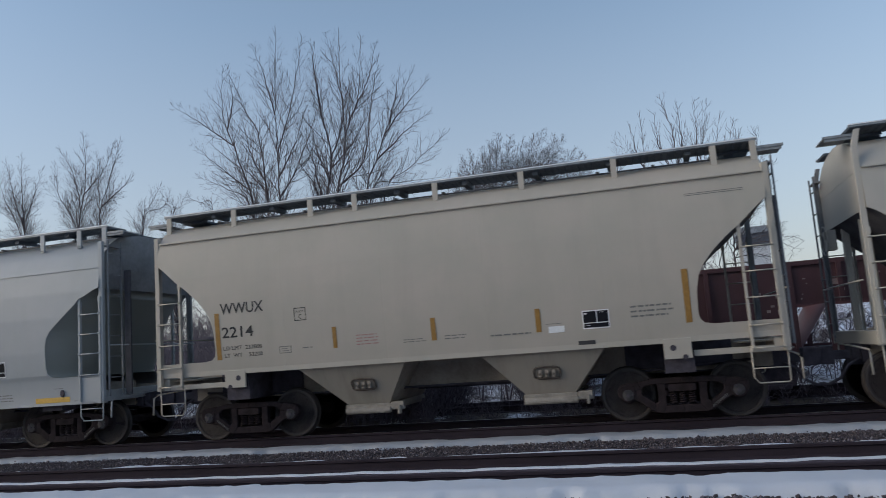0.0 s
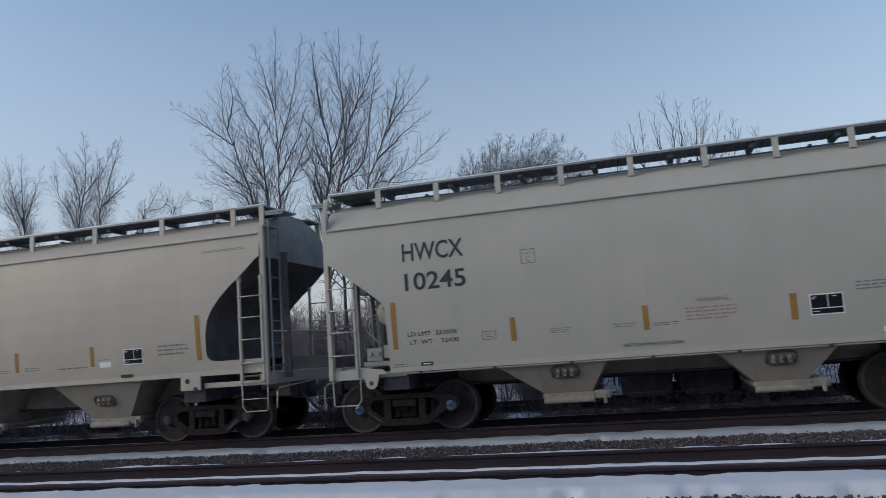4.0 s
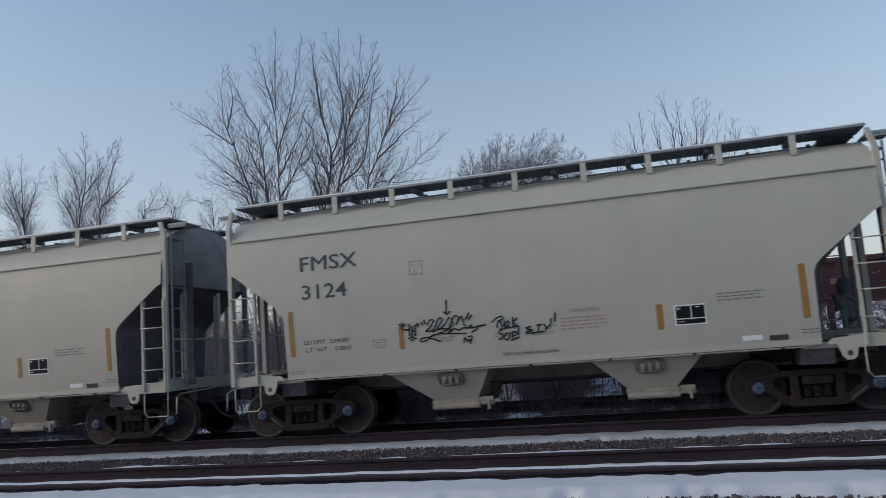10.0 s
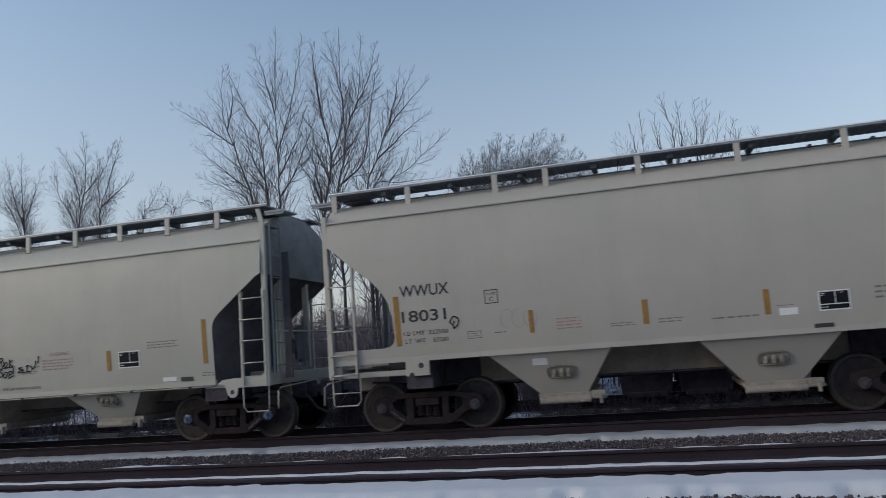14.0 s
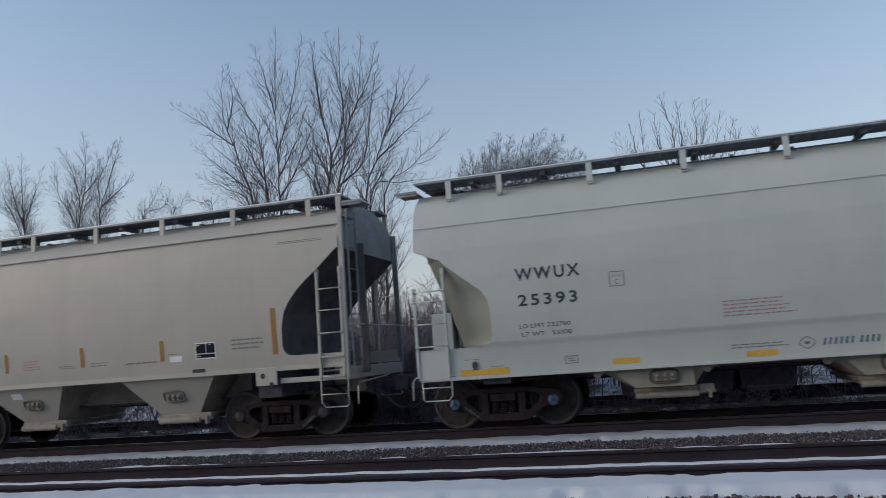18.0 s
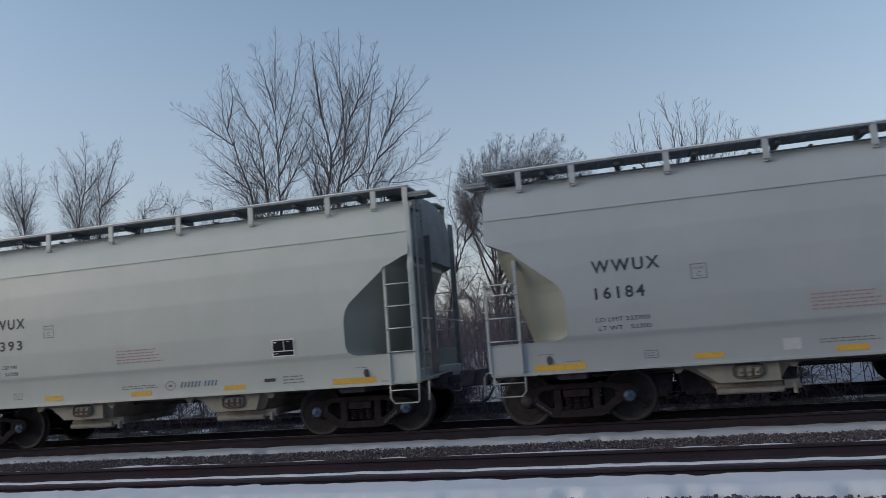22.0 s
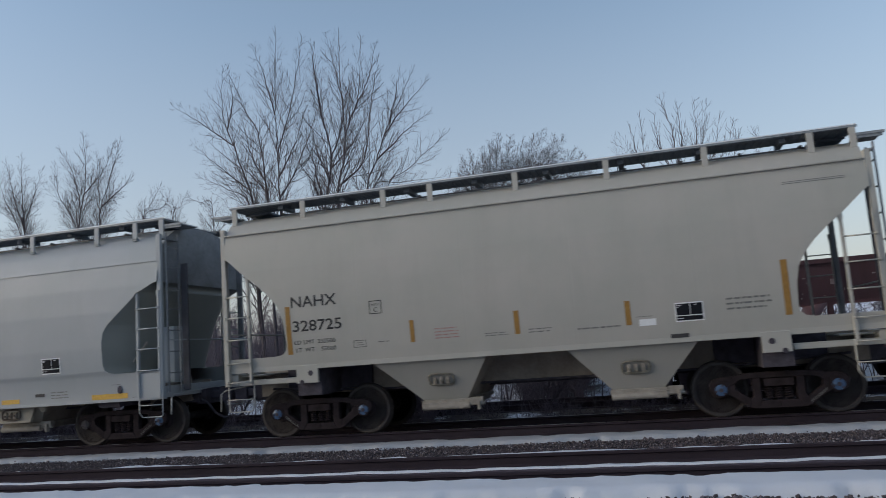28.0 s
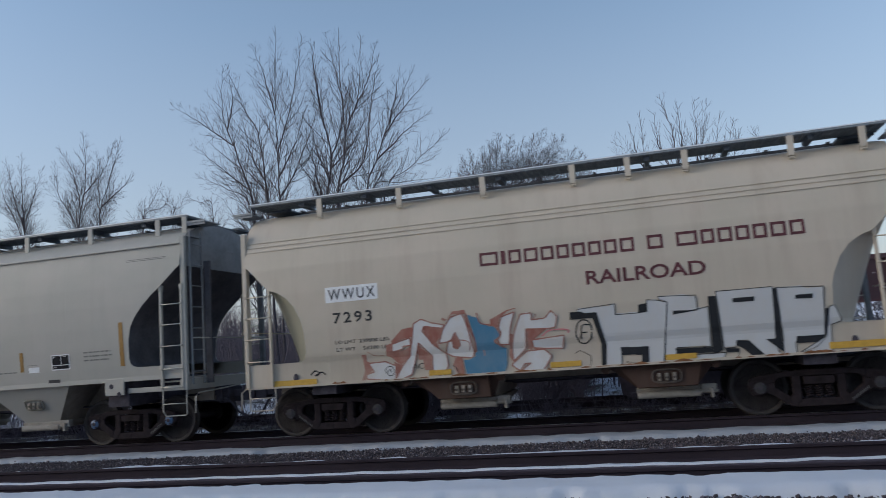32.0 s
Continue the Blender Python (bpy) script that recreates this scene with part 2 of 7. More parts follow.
# ---- mesh building ----
class Build:
    """Vertices and faces of one mesh."""

    def __init__(self):
        self.v, self.f, self.mats = [], [], []

    def face(self, pts, mat=0):
        n = len(self.v)
        self.v += [tuple(p) for p in pts]
        self.f.append(tuple(range(n, n + len(pts))))
        self.mats.append(mat)

    def box(self, x0, x1, y0, y1, z0, z1, mat=0):
        n = len(self.v)
        self.v += [(x, y, z) for x in (x0, x1) for y in (y0, y1) for z in (z0, z1)]
        for q in ((0, 1, 3, 2), (4, 6, 7, 5), (0, 4, 5, 1), (2, 3, 7, 6), (0, 2, 6, 4), (1, 5, 7, 3)):
            self.f.append(tuple(n + i for i in q))
            self.mats.append(mat)

    def prism(self, outline, y0, y1, mat=0):
        """An outline of (x, z) points, counter-clockwise seen from -y, from y0 (near) to y1."""
        k, n = len(outline), len(self.v)
        self.v += [(x, y0, z) for x, z in outline] + [(x, y1, z) for x, z in outline]
        self.f.append(tuple(range(n, n + k)))
        self.f.append(tuple(range(n + 2 * k - 1, n + k - 1, -1)))
        self.mats += [mat, mat]
        for i in range(k):
            j = (i + 1) % k
            self.f.append((n + j, n + i, n + k + i, n + k + j))
            self.mats.append(mat)

    def tube(self, path, radii, sides=6, mat=0, cap=True):
        """A round bar along a path; radii is one number or one for each point."""
        path = [Vector(p) for p in path]
        if not hasattr(radii, "__len__"):
            radii = [radii] * len(path)
        start = len(self.v)
        for i, p in enumerate(path):
            d = (path[min(i + 1, len(path) - 1)] - path[max(i - 1, 0)]).normalized()
            a = d.cross(Vector((0, 0, 1)) if abs(d.z) < 0.9 else Vector((0, 1, 0))).normalized()
            b = d.cross(a)
            for k in range(sides):
                w = 2 * math.pi * k / sides
                self.v.append(tuple(p + (a * math.cos(w) + b * math.sin(w)) * radii[i]))
        for i in range(len(path) - 1):
            for k in range(sides):
                m = (k + 1) % sides
                q = start + i * sides
                self.f.append((q + k, q + m, q + sides + m, q + sides + k))
                self.mats.append(mat)
        if cap:
            self.f.append(tuple(start + k for k in reversed(range(sides))))
            self.f.append(tuple(start + (len(path) - 1) * sides + k for k in range(sides)))
            self.mats += [mat, mat]

    def lathe_y(self, profile, sides=28, mat=0):
        """Turns (y, r) points about the y axis."""
        n = len(self.v)
        for y, r in profile:
            for k in range(sides):
                w = 2 * math.pi * k / sides
                self.v.append((r * math.cos(w), y, r * math.sin(w)))
        for i in range(len(profile) - 1):
            for k in range(sides):
                m = (k + 1) % sides
                q = n + i * sides
                self.f.append((q + k, q + m, q + sides + m, q + sides + k))
                self.mats.append(mat)
        self.f.append(tuple(n + k for k in range(sides)))
        self.f.append(tuple(n + (len(profile) - 1) * sides + k for k in reversed(range(sides))))
        self.mats += [mat, mat]

    def mesh(self, name, materials, smooth=False):
        me = bpy.data.meshes.new(name)
        me.from_pydata(self.v, [], self.f)
        for m in materials if isinstance(materials, (list, tuple)) else [materials]:
            me.materials.append(m)
        if isinstance(materials, (list, tuple)) and len(materials) > 1:
            me.polygons.foreach_set("material_index", self.mats)
        if smooth:
            me.polygons.foreach_set("use_smooth", [True] * len(self.f))
        me.update()
        return me


def part(name, built, material, parent, label="", at=None, smooth=False, round_edges=0.0):
    """One mesh under a thing or a part."""
    me = built if isinstance(built, bpy.types.Mesh) else built.mesh(name, material, smooth)
    ob = new(name, me)
    ob.parent = parent
    if at is not None:
        ob.matrix_basis = at
    if label:
        ob["label"] = label
    if round_edges:
        mod = ob.modifiers.new("round", "BEVEL")
        mod.width, mod.segments, mod.limit_method = round_edges, 2, "ANGLE"
    return ob


def thing(name, built, material, label, category, group="", kind="", at=None, smooth=False):
    ob = new(name, built.mesh(name, material, smooth) if built else None)
    if at is not None:
        ob.matrix_basis = at
    return tagged(ob, label, category, group, kind)


# ---- ground, tracks ----
def rough_sheet(x0, x1, y0, y1, nx, ny, z_of):
    b = Build()
    for j in range(ny + 1):
        for i in range(nx + 1):
            x, y = x0 + (x1 - x0) * i / nx, y0 + (y1 - y0) * j / ny
            b.v.append((x, y, z_of(x, y)))
    for j in range(ny):
        for i in range(nx):
            q = j * (nx + 1) + i
            b.f.append((q, q + 1, q + nx + 2, q + nx + 1))
            b.mats.append(0)
    return b


def hill(x, y, s=1.0, seed=0.0):
    return noise.noise(Vector((x * s, y * s, seed)))


def shelf(x, y):
    """The low snowy shelf to which the ground climbs behind the back track."""
    return min(1.0, max(0.0, (y - 8.4) / 3.6)) * max(0.1, 0.85 + 0.7 * hill(x, y, 0.35, 7))


def ground_z(x, y):
    z = -0.42 + 0.10 * hill(x, y, 0.25) + 0.05 * hill(x, y, 0.9, 3)
    if y > 14:
        z += min(1.2, (y - 14) * 0.03)
    z += shelf(x, y)
    if x > 1 and y > 9:  # a snowy bank beyond the parked car
        z += 2.2 * min(1.0, (x - 1) / 3.5) * min(1.0, (y - 9) / 9.0) ** 1.3
    return z


# one sheet to the horizon: fine near the tracks, coarse beyond
b = Build()
xs = [-3000, -800, -250, -120] + [-70 + 2.0 * i for i in range(61)] + [120, 250, 800, 3000]
ys = [-3000, -600, -150, -60, -30, -18, -12, -9, -6, -4, -2, 0, 2, 3.2] + [4 + 1.2 * i for i in range(30)] + [50, 80, 150, 400, 1200, 3000]
for y in ys:
    for x in xs:
        flat = abs(x) > 100 or y > 60 or y < -30
        z = (-0.42 + (0.9 if y > 60 else 0)) if flat and not (1 < x < 130 and 9 < y < 90) else ground_z(x, y)
        b.v.append((x, y, min(z, -0.36) if -18 < y < 3.5 else z))
for j in range(len(ys) - 1):
    for i in range(len(xs) - 1):
        q = j * len(xs) + i
        b.f.append((q, q + 1, q + len(xs) + 1, q + len(xs)))
        b.mats.append(0)
thing("ground", b, GROUND, "winter ground of thin snow over dead grass and leaf litter", "ground", kind="structure", smooth=True)

X0, X1 = -60.0, 40.0


def bed_z(x, y):
    """The ballast bed that carries both tracks."""
    z = -0.235 + 0.02 * hill(x, y, 2.0)
    if -3.6 < y < -1.0:
        z += 0.035 * math.sin((y + 3.6) / 2.6 * math.pi)
    if y > 1.6:
        z -= (y - 1.6) * 0.12
    if y < -6.4:
        z -= (-6.4 - y) * 0.12
    return z


thing("ballast_bed", rough_sheet(X0, X1, -9.5, 3.0, 400, 50, bed_z), plain("dirty_ballast_bed", (0.085, 0.070, 0.086), 0.95, 0, 0.4, 14, 0.8, gloss=0.1),
      "dirty gravel bed under the two tracks", "ballast", kind="structure", smooth=True)


def rail_profile():
    h, w = 0.172, 0.146
    return [(-w / 2, 0), (w / 2, 0), (w / 2, 0.014), (0.012, 0.034), (0.009, 0.122), (0.036, 0.136), (0.037, 0.166), (0.030, h),
            (-0.030, h), (-0.037, 0.166), (-0.036, 0.136), (-0.009, 0.122), (-0.012, 0.034), (-w / 2, 0.014)]


def rail(y, top, label):
    b = Build()
    prof = rail_profile()
    k = len(prof)
    xs = np.linspace(X0, X1, 21)
    for x in xs:
        b.v += [(float(x), y + p, top - 0.172 + q) for p, q in prof]
    for i in range(len(xs) - 1):
        for j in range(k):
            m = (j + 1) % k
            b.f.append((i * k + j, i * k + m, i * k + k + m, i * k + k + j))
            b.mats.append(1 if j == 7 and top == 0 else 0)
    ob = thing("rail", b, [RAIL, WORN_TREAD], label, "rail", "rails of the two tracks", "structure")
    return ob


NEAR_TOP = -0.07
rail(0.755, 0.0, "worn steel rail under the passing train")
rail(-0.755, 0.0, "worn steel rail under the passing train")
rail(-3.745, NEAR_TOP, "rusty brown rail of the empty track")
rail(-5.235, NEAR_TOP, "rusty brown rail of the empty track")

tie_b = Build()
tie_b.box(-0.11, 0.11, -1.3, 1.3, -0.17, 0)
tie_me = tie_b.mesh("tie", TIE)
plate_b = Build()
plate_b.box(-0.10, 0.10, -0.17, 0.17, 0, 0.022)
for px, py in ((-0.07, -0.11), (0.07, 0.11), (0.07, -0.11), (-0.07, 0.11)):
    plate_b.box(px - 0.012, px + 0.012, py - 0.012, py + 0.012, 0.022, 0.05)
plate_me = plate_b.mesh("tie_plate", RAIL)
track_far = thing("track", None, None, "tarred timber ties of the track under the train", "railway track", "tracks", "structure")
track_near = thing("track", None, None, "tarred timber ties of the empty track, half under snow", "railway track", "tracks", "structure")
for holder, yc, top in ((track_far, 0.0, 0.0), (track_near, -4.49, NEAR_TOP)):
    for i in range(62):
        x = -24.0 + 0.52 * i
        t = part("tie", tie_me, None, holder, at=pose(x + random.uniform(-0.02, 0.02), yc + random.uniform(-0.05, 0.05), top - 0.195, 0, 0, random.uniform(-1, 1)))
        if yc < -1:
            for dy in (-0.745, 0.745):
                part("tie_plate", plate_me, None, t, at=pose(0, dy, 0))


# ---- snow between the rails and along the tracks ----
def snow_strip(name, y0, y1, crest, label, ragged, seed, ny=14, step=0.08, wander=0.5, mat=None, thins=0.0):
    """A drift with ragged edges that sinks into the gravel at both sides."""
    b = Build()
    nx = int((14 + 8) / step) + 90
    xs = np.concatenate([np.linspace(X0, -22, 46), np.linspace(-22, 9, nx), np.linspace(9, X1, 46)[1:]])
    for x in xs:
        x = float(x)
        e0 = y0 + ragged * (hill(x, seed, 1.1) * wander + hill(x, seed + 5, 4.0) * 0.6 + hill(x, seed + 8, 11.0) * 0.35)
        e1 = y1 + ragged * (hill(x, seed + 11, 1.3) * wander + hill(x, seed + 17, 4.5) * 0.6 + hill(x, seed + 21, 12.0) * 0.35)
        e0, e1 = max(e0, y0 - 0.10), min(e1, y1 + 0.16) - thins * min(3.0, max(0.0, x + 2.0))
        for j in range(ny + 1):
            w = j / ny
            y = e0 + (e1 - e0) * w
            edge = min(1.0, min(w, 1 - w) * 5.5)
            z = bed_z(x, y) - 0.03 + (crest + 0.03) * edge ** 0.5 + 0.008 * hill(x * 0.45, y * 2.5, 3.0, seed) * edge
            b.v.append((x, y, z))
    for i in range(len(xs) - 1):
        for j in range(ny):
            q = i * (ny + 1) + j
            b.f.append((q, q + ny + 1, q + ny + 2, q + 1))
            b.mats.append(0)
    return thing(name, b, mat or SNOW, label, "snow", kind="stuff", smooth=True)


snow_strip("snow_drift", -1.80, -0.95, 0.092, "narrow crusted snow drift beside the train's track", 0.30, 2.0, wander=0.4, mat=OLD_SNOW)
snow_strip("snow_drift", -4.07, -3.945, 0.022, "strip of snow on the ties between two rusty rails", 0.05, 31.0, wander=0.2)
snow_strip("snow_drift", -6.30, -5.28, 0.135, "wide snow drift along the nearer rail", 0.20, 47.0, wander=0.3, thins=0.035)
snow_strip("snow_drift", -3.50, -3.12, 0.082, "thin patchy snow along the foot of a rail", 0.22, 71.0, wander=1.2)


# ---- ballast stones ----
def stones(name, x0, x1, y0, y1, count, size, label, seed, keep=None):
    rnd = random.Random(seed)
    b = Build()
    base = [(1, 0, 0), (-1, 0, 0), (0, 1, 0), (0, -1, 0), (0, 0, 1), (0, 0, -1)]
    tri = [(0, 2, 4), (2, 1, 4), (1, 3, 4), (3, 0, 4), (2, 0, 5), (1, 2, 5), (3, 1, 5), (0, 3, 5)]
    for _ in range(count):
        x, y = rnd.uniform(x0, x1), rnd.uniform(y0, y1)
        if keep and not keep(x, y, rnd):
            continue
        s = size * rnd.uniform(0.55, 1.35)
        turn = Euler((rnd.uniform(0, 6.3), rnd.uniform(0, 6.3), rnd.uniform(0, 6.3))).to_matrix()
        n = len(b.v)
        c = Vector((x, y, bed_z(x, y) + rnd.uniform(0.0, 0.035)))
        for p in base:
            q = turn @ (Vector(p) * s * rnd.uniform(0.7, 1.15))
            q.z *= 0.8
            b.v.append(tuple(c + q))
        for t in tri:
            b.f.append((n + t[0], n + t[1], n + t[2]))
            b.mats.append(0)
    return thing(name, b, STONE, label, "gravel", kind="stuff")


stones("ballast_stones", -17, 6.5, -3.62, -1.8, 38000, 0.0195, "loose grey and reddish-brown crushed stone between the tracks", 5)
stones("ballast_stones", -40, -17, -3.6, -1.8, 4000, 0.040, "loose grey and reddish-brown crushed stone between the tracks", 6)
stones("ballast_stones", -9, 5, -8.6, -6.0, 14000, 0.028, "crushed stone showing through the edge of the snow", 7,
       lambda x, y, r: y < -6.22 + 0.2 * hill(x, 3, 1.2) or r.random() < 0.03)
stones("ballast_stones", -20, 7, -1.3, 1.3, 5000, 0.036, "oily dark crushed stone under the train", 8)
stones("ballast_stones", -20, 6.5, -1.88, -0.95, 420, 0.045, "dark lumps of stone and litter lying on the snow drift", 9)
stones("ballast_stones", -8, 5, -6.6, -5.4, 60, 0.040, "dark lumps of stone and litter lying on the snow drift", 10)

# ---- hopper cars ----
# Heights above the rail head. prof: (height, half width) of one side, sill to ridge. cut: (height, distance from the
# middle) of the opening at each end, under the slope sheet.
KINDS = {
    "round": dict(sill=1.31, eave=3.93, end=5.66, low=5.70, truck=4.06,
                  prof=[(1.31, 1.495), (1.6, 1.535), (2.0, 1.575), (2.4, 1.60), (2.82, 1.612), (3.2, 1.605), (3.6, 1.575), (3.93, 1.53), (4.00, 1.49), (4.18, 1.30), (4.33, 0.95), (4.43, 0.5), (4.46, 0.0)],
                  cut=[(1.555, 4.66), (1.58, 4.52), (1.64, 4.455), (1.75, 4.43), (2.1, 4.445), (2.35, 4.50), (2.55, 4.61), (2.75, 4.78), (2.95, 5.0), (3.12, 5.22), (3.5, 5.64)],
                  bays=[(-2.81, -0.64, -1.95, -1.15), (0.71, 2.91, 1.43, 2.28)],
                  brackets=[-5.57, -4.09, -2.43, -1.51, 0.09, 1.70, 3.33, 4.97, 5.60], seams=[-2.95, -0.95, 0.95, 2.95]),
    "straight": dict(sill=1.13, eave=3.79, end=5.66, low=4.57, truck=4.51,
                     prof=[(1.13, 1.50), (1.5, 1.54), (2.0, 1.58), (2.4, 1.60), (2.82, 1.61), (3.2, 1.603), (3.5, 1.58), (3.79, 1.545), (3.86, 1.51), (4.14, 1.33), (4.32, 0.95), (4.43, 0.5), (4.46, 0.0)],
                     cut=[(1.135, 4.57), (2.18, 4.575), (2.28, 4.59), (2.37, 4.64), (2.46, 4.73), (3.1, 5.54), (3.16, 5.64)],
                     bays=[(-2.74, -0.72, -1.88, -1.09), (0.92, 2.86, 1.57, 2.34)],
                     brackets=[-4.68, -3.54, -2.38, -1.24, -0.04, 1.18, 2.29, 3.43, 4.58], seams=[-3.3, -1.7, 0.0, 1.7, 3.3]),
    "smooth": dict(sill=0.92, eave=3.64, end=5.68, low=5.72, truck=4.37,
                   prof=[(0.92, 1.50), (1.40, 1.50), (1.52, 1.545), (2.0, 1.595), (2.7, 1.62), (3.2, 1.60), (3.64, 1.53), (3.95, 1.41), (4.15, 1.24),
                         (4.33, 0.95), (4.43, 0.5), (4.46, 0.0)],
                   cut=[(1.46, 4.60), (1.48, 4.48), (1.54, 4.39), (1.65, 4.355), (2.1, 4.36), (2.28, 4.40), (2.42, 4.49), (2.55, 4.65), (2.94, 5.13), (3.03, 5.20), (3.06, 5.30), (3.22, 5.64)],
                   bays=[(-2.67, -0.87, -2.04, -1.10), (0.89, 2.70, 1.42, 2.36)],
                   brackets=[-5.02, -4.07, -2.46, -0.88, 0.74, 2.38, 4.03, 4.97, 5.6], seams=[]),
    "old_smooth": dict(sill=0.98, eave=3.56, end=5.68, low=5.72, truck=4.22,
                       prof=[(0.98, 1.50), (1.38, 1.51), (1.50, 1.55), (2.0, 1.60), (2.7, 1.625), (3.2, 1.605), (3.56, 1.54), (3.80, 1.46), (4.05, 1.32), (4.27, 1.02),
                             (4.41, 0.5), (4.45, 0.0)],
                       cut=[(1.42, 4.62), (1.46, 4.52), (1.6, 4.47), (2.0, 4.49), (2.2, 4.54), (2.45, 4.66), (2.62, 4.80), (2.74, 4.98), (2.80, 5.16), (2.95, 5.32), (3.3, 5.64)],
                       bays=[(-2.67, -0.87, -2.04, -1.10), (0.89, 2.70, 1.42, 2.36)],
                       brackets=[-4.18, -2.56, -0.95, 0.67, 1.62, 2.57, 4.23, 5.3], seams=[-4.05, -2.7, -0.9, 0.9, 2.7, 4.1]),
}
WHEEL_R = 0.457
SHARED = {}


def half(kind, z):
    prof = KINDS[kind]["prof"]
    return float(np.interp(z, [p[0] for p in prof], [p[1] for p in prof]))


def reach(kind, z):
    """How far the side sheet goes from the middle at height z."""
    k = KINDS[kind]
    zs, xs = [c[0] for c in k["cut"]], [c[1] for c in k["cut"]]
    if z < zs[0] - 1e-6:
        return k["low"]
    return float(np.interp(z, zs, xs)) if z < zs[-1] else k["end"]


def levels(kind, z0, z1):
    k = KINDS[kind]
    z = {z0, z1}
    z |= {p[0] for p in k["prof"] if z0 <= p[0] <= z1} | {c[0] for c in k["cut"] if z0 <= c[0] <= z1}
    lo, hi = k["cut"][0][0], k["cut"][-1][0]
    z |= {float(v) for v in np.linspace(lo, hi, 26) if z0 <= v <= z1}
    if z0 < lo < z1:
        z.add(lo - 0.002)
    return sorted(z)


def side_panel(kind, s):
    """One side sheet, 12 mm thick, with its end openings, weld seams and the lip under the eave."""
    b = Build()
    k = KINDS[kind]
    zs = levels(kind, k["sill"], k["eave"])
    n = len(zs)
    cols = 9
    for off in (0.0, 0.012):
        for z in zs:
            r, y = reach(kind, z), half(kind, z) - off
            b.v += [(-r + 2 * r * c / (cols - 1), s * y, z) for c in range(cols)]
    for lay in range(2):
        for i in range(n - 1):
            for c in range(cols - 1):
                q = lay * n * cols + i * cols + c
                f = (q, q + 1, q + cols + 1, q + cols)
                b.f.append(f if (s < 0) == (lay == 0) else f[::-1])
                b.mats.append(0)
    for i in range(n - 1):
        for c in (0, cols - 1):
            q, w = i * cols + c, n * cols + i * cols + c
            b.face([b.v[j] for j in (q, q + cols, w + cols, w)])
    return b


def seam(kind, s, x):
    """A welded joint of two side sheets."""
    b = Build()
    k = KINDS[kind]
    zs = levels(kind, k["sill"] + 0.06, k["eave"] - 0.03)
    zs = [z for z in zs if reach(kind, z) > abs(x) + 0.1]
    for za, zb in zip(zs[:-1], zs[1:]):
        ya, yb = half(kind, za), half(kind, zb)
        for u0, u1, o0, o1 in ((-0.022, -0.006, 0.0003, 0.0016), (-0.006, 0.006, 0.0016, 0.0016), (0.006, 0.022, 0.0016, 0.0003)):
            b.face([(x + u0, s * (ya + o0), za), (x + u1, s * (ya + o1), za), (x + u1, s * (yb + o1), zb), (x + u0, s * (yb + o0), zb)])
    return b


def trims(kind, s):
    """The eave lip or body beads and the side sill, as (name, mesh)."""
    k = KINDS[kind]
    out = []
    e, h = k["end"] - 0.02, half(kind, k["eave"])
    if kind in ("round", "straight"):
        b = Build()
        b.box(-e, e, *sorted((s * (h - 0.03), s * (h + 0.045))), k["eave"] + 0.0, k["eave"] + 0.022)
        out.append(("eave_lip", b))
    else:
        for i in range(1 if kind == "smooth" else 3):
            z = k["eave"] + 0.09 * i
            b = Build()
            b.box(-e, e, *sorted((s * (half(kind, z) - 0.02), s * (half(kind, z) + 0.016))), z - 0.004, z + 0.006)
            out.append(("body_bead", b))
    b = Build()
    if kind in ("smooth", "old_smooth"):
        b.box(-k["low"], k["low"], *sorted((s * 1.40, s * 1.522)), k["sill"] - 0.015, k["sill"] + 0.03)
    else:
        b.box(-k["low"], k["low"], *sorted((s * 1.38, s * (half(kind, k["sill"]) + 0.012))), k["sill"] - 0.02, k["sill"] + 0.07)
    out.append(("side_sill", b))
    return out


def roof_shell(kind):
    b = Build()
    k = KINDS[kind]
    ring = [(z, y) for z, y in k["prof"] if z >= k["eave"]]
    path = [(-y, z) for z, y in ring] + [(y, z) for z, y in reversed(ring[:-1])]
    e = k["end"]
    for x in (-e, e):
        b.v += [(x, y, z) for y, z in path]
    n = len(path)
    for i in range(n - 1):
        b.f.append((i, i + n, i + n + 1, i + 1))
        b.mats.append(0)
    return b


def slope_sheet(kind, s):
    """The sheet that slopes in under the end wall, bulging outwards between the sides."""
    b = Build()
    k = KINDS[kind]
    zs = levels(kind, k["cut"][0][0], k["cut"][-1][0])
    flat = 2.0 if kind == "straight" else 5.0
    top = zs[-1]
    n = 15
    for z in zs:
        w = half(kind, z) - 0.006
        if kind == "round":  # straight across from side to side
            bulge = 0.0
        elif kind == "straight":
            bulge = (0.12 + 0.22 * min(1.0, (z - zs[0]) / 0.9)) * min(1.0, top - z) ** 0.8
        else:  # one plane that leans out from the platform to the end wall
            foot, lean = (5.10, 0.33) if kind == "smooth" else (4.92, 0.38)
            bulge = max(0.0, foot + (z - 1.48) * lean - reach(kind, z)) * min(1.0, (top - z) / 0.15)
        for i in range(n):
            u = -1 + 2 * i / (n - 1)
            x = min(reach(kind, z) + bulge * (1 - abs(u) ** flat), k["end"] - 0.01)
            b.v.append((s * (x - 0.008), u * w, z))
    for j in range(len(zs) - 1):
        for i in range(n - 1):
            q = j * n + i
            f = (q, q + n, q + n + 1, q + 1)
            b.f.append(f if s < 0 else f[::-1])
            b.mats.append(0)
    return b


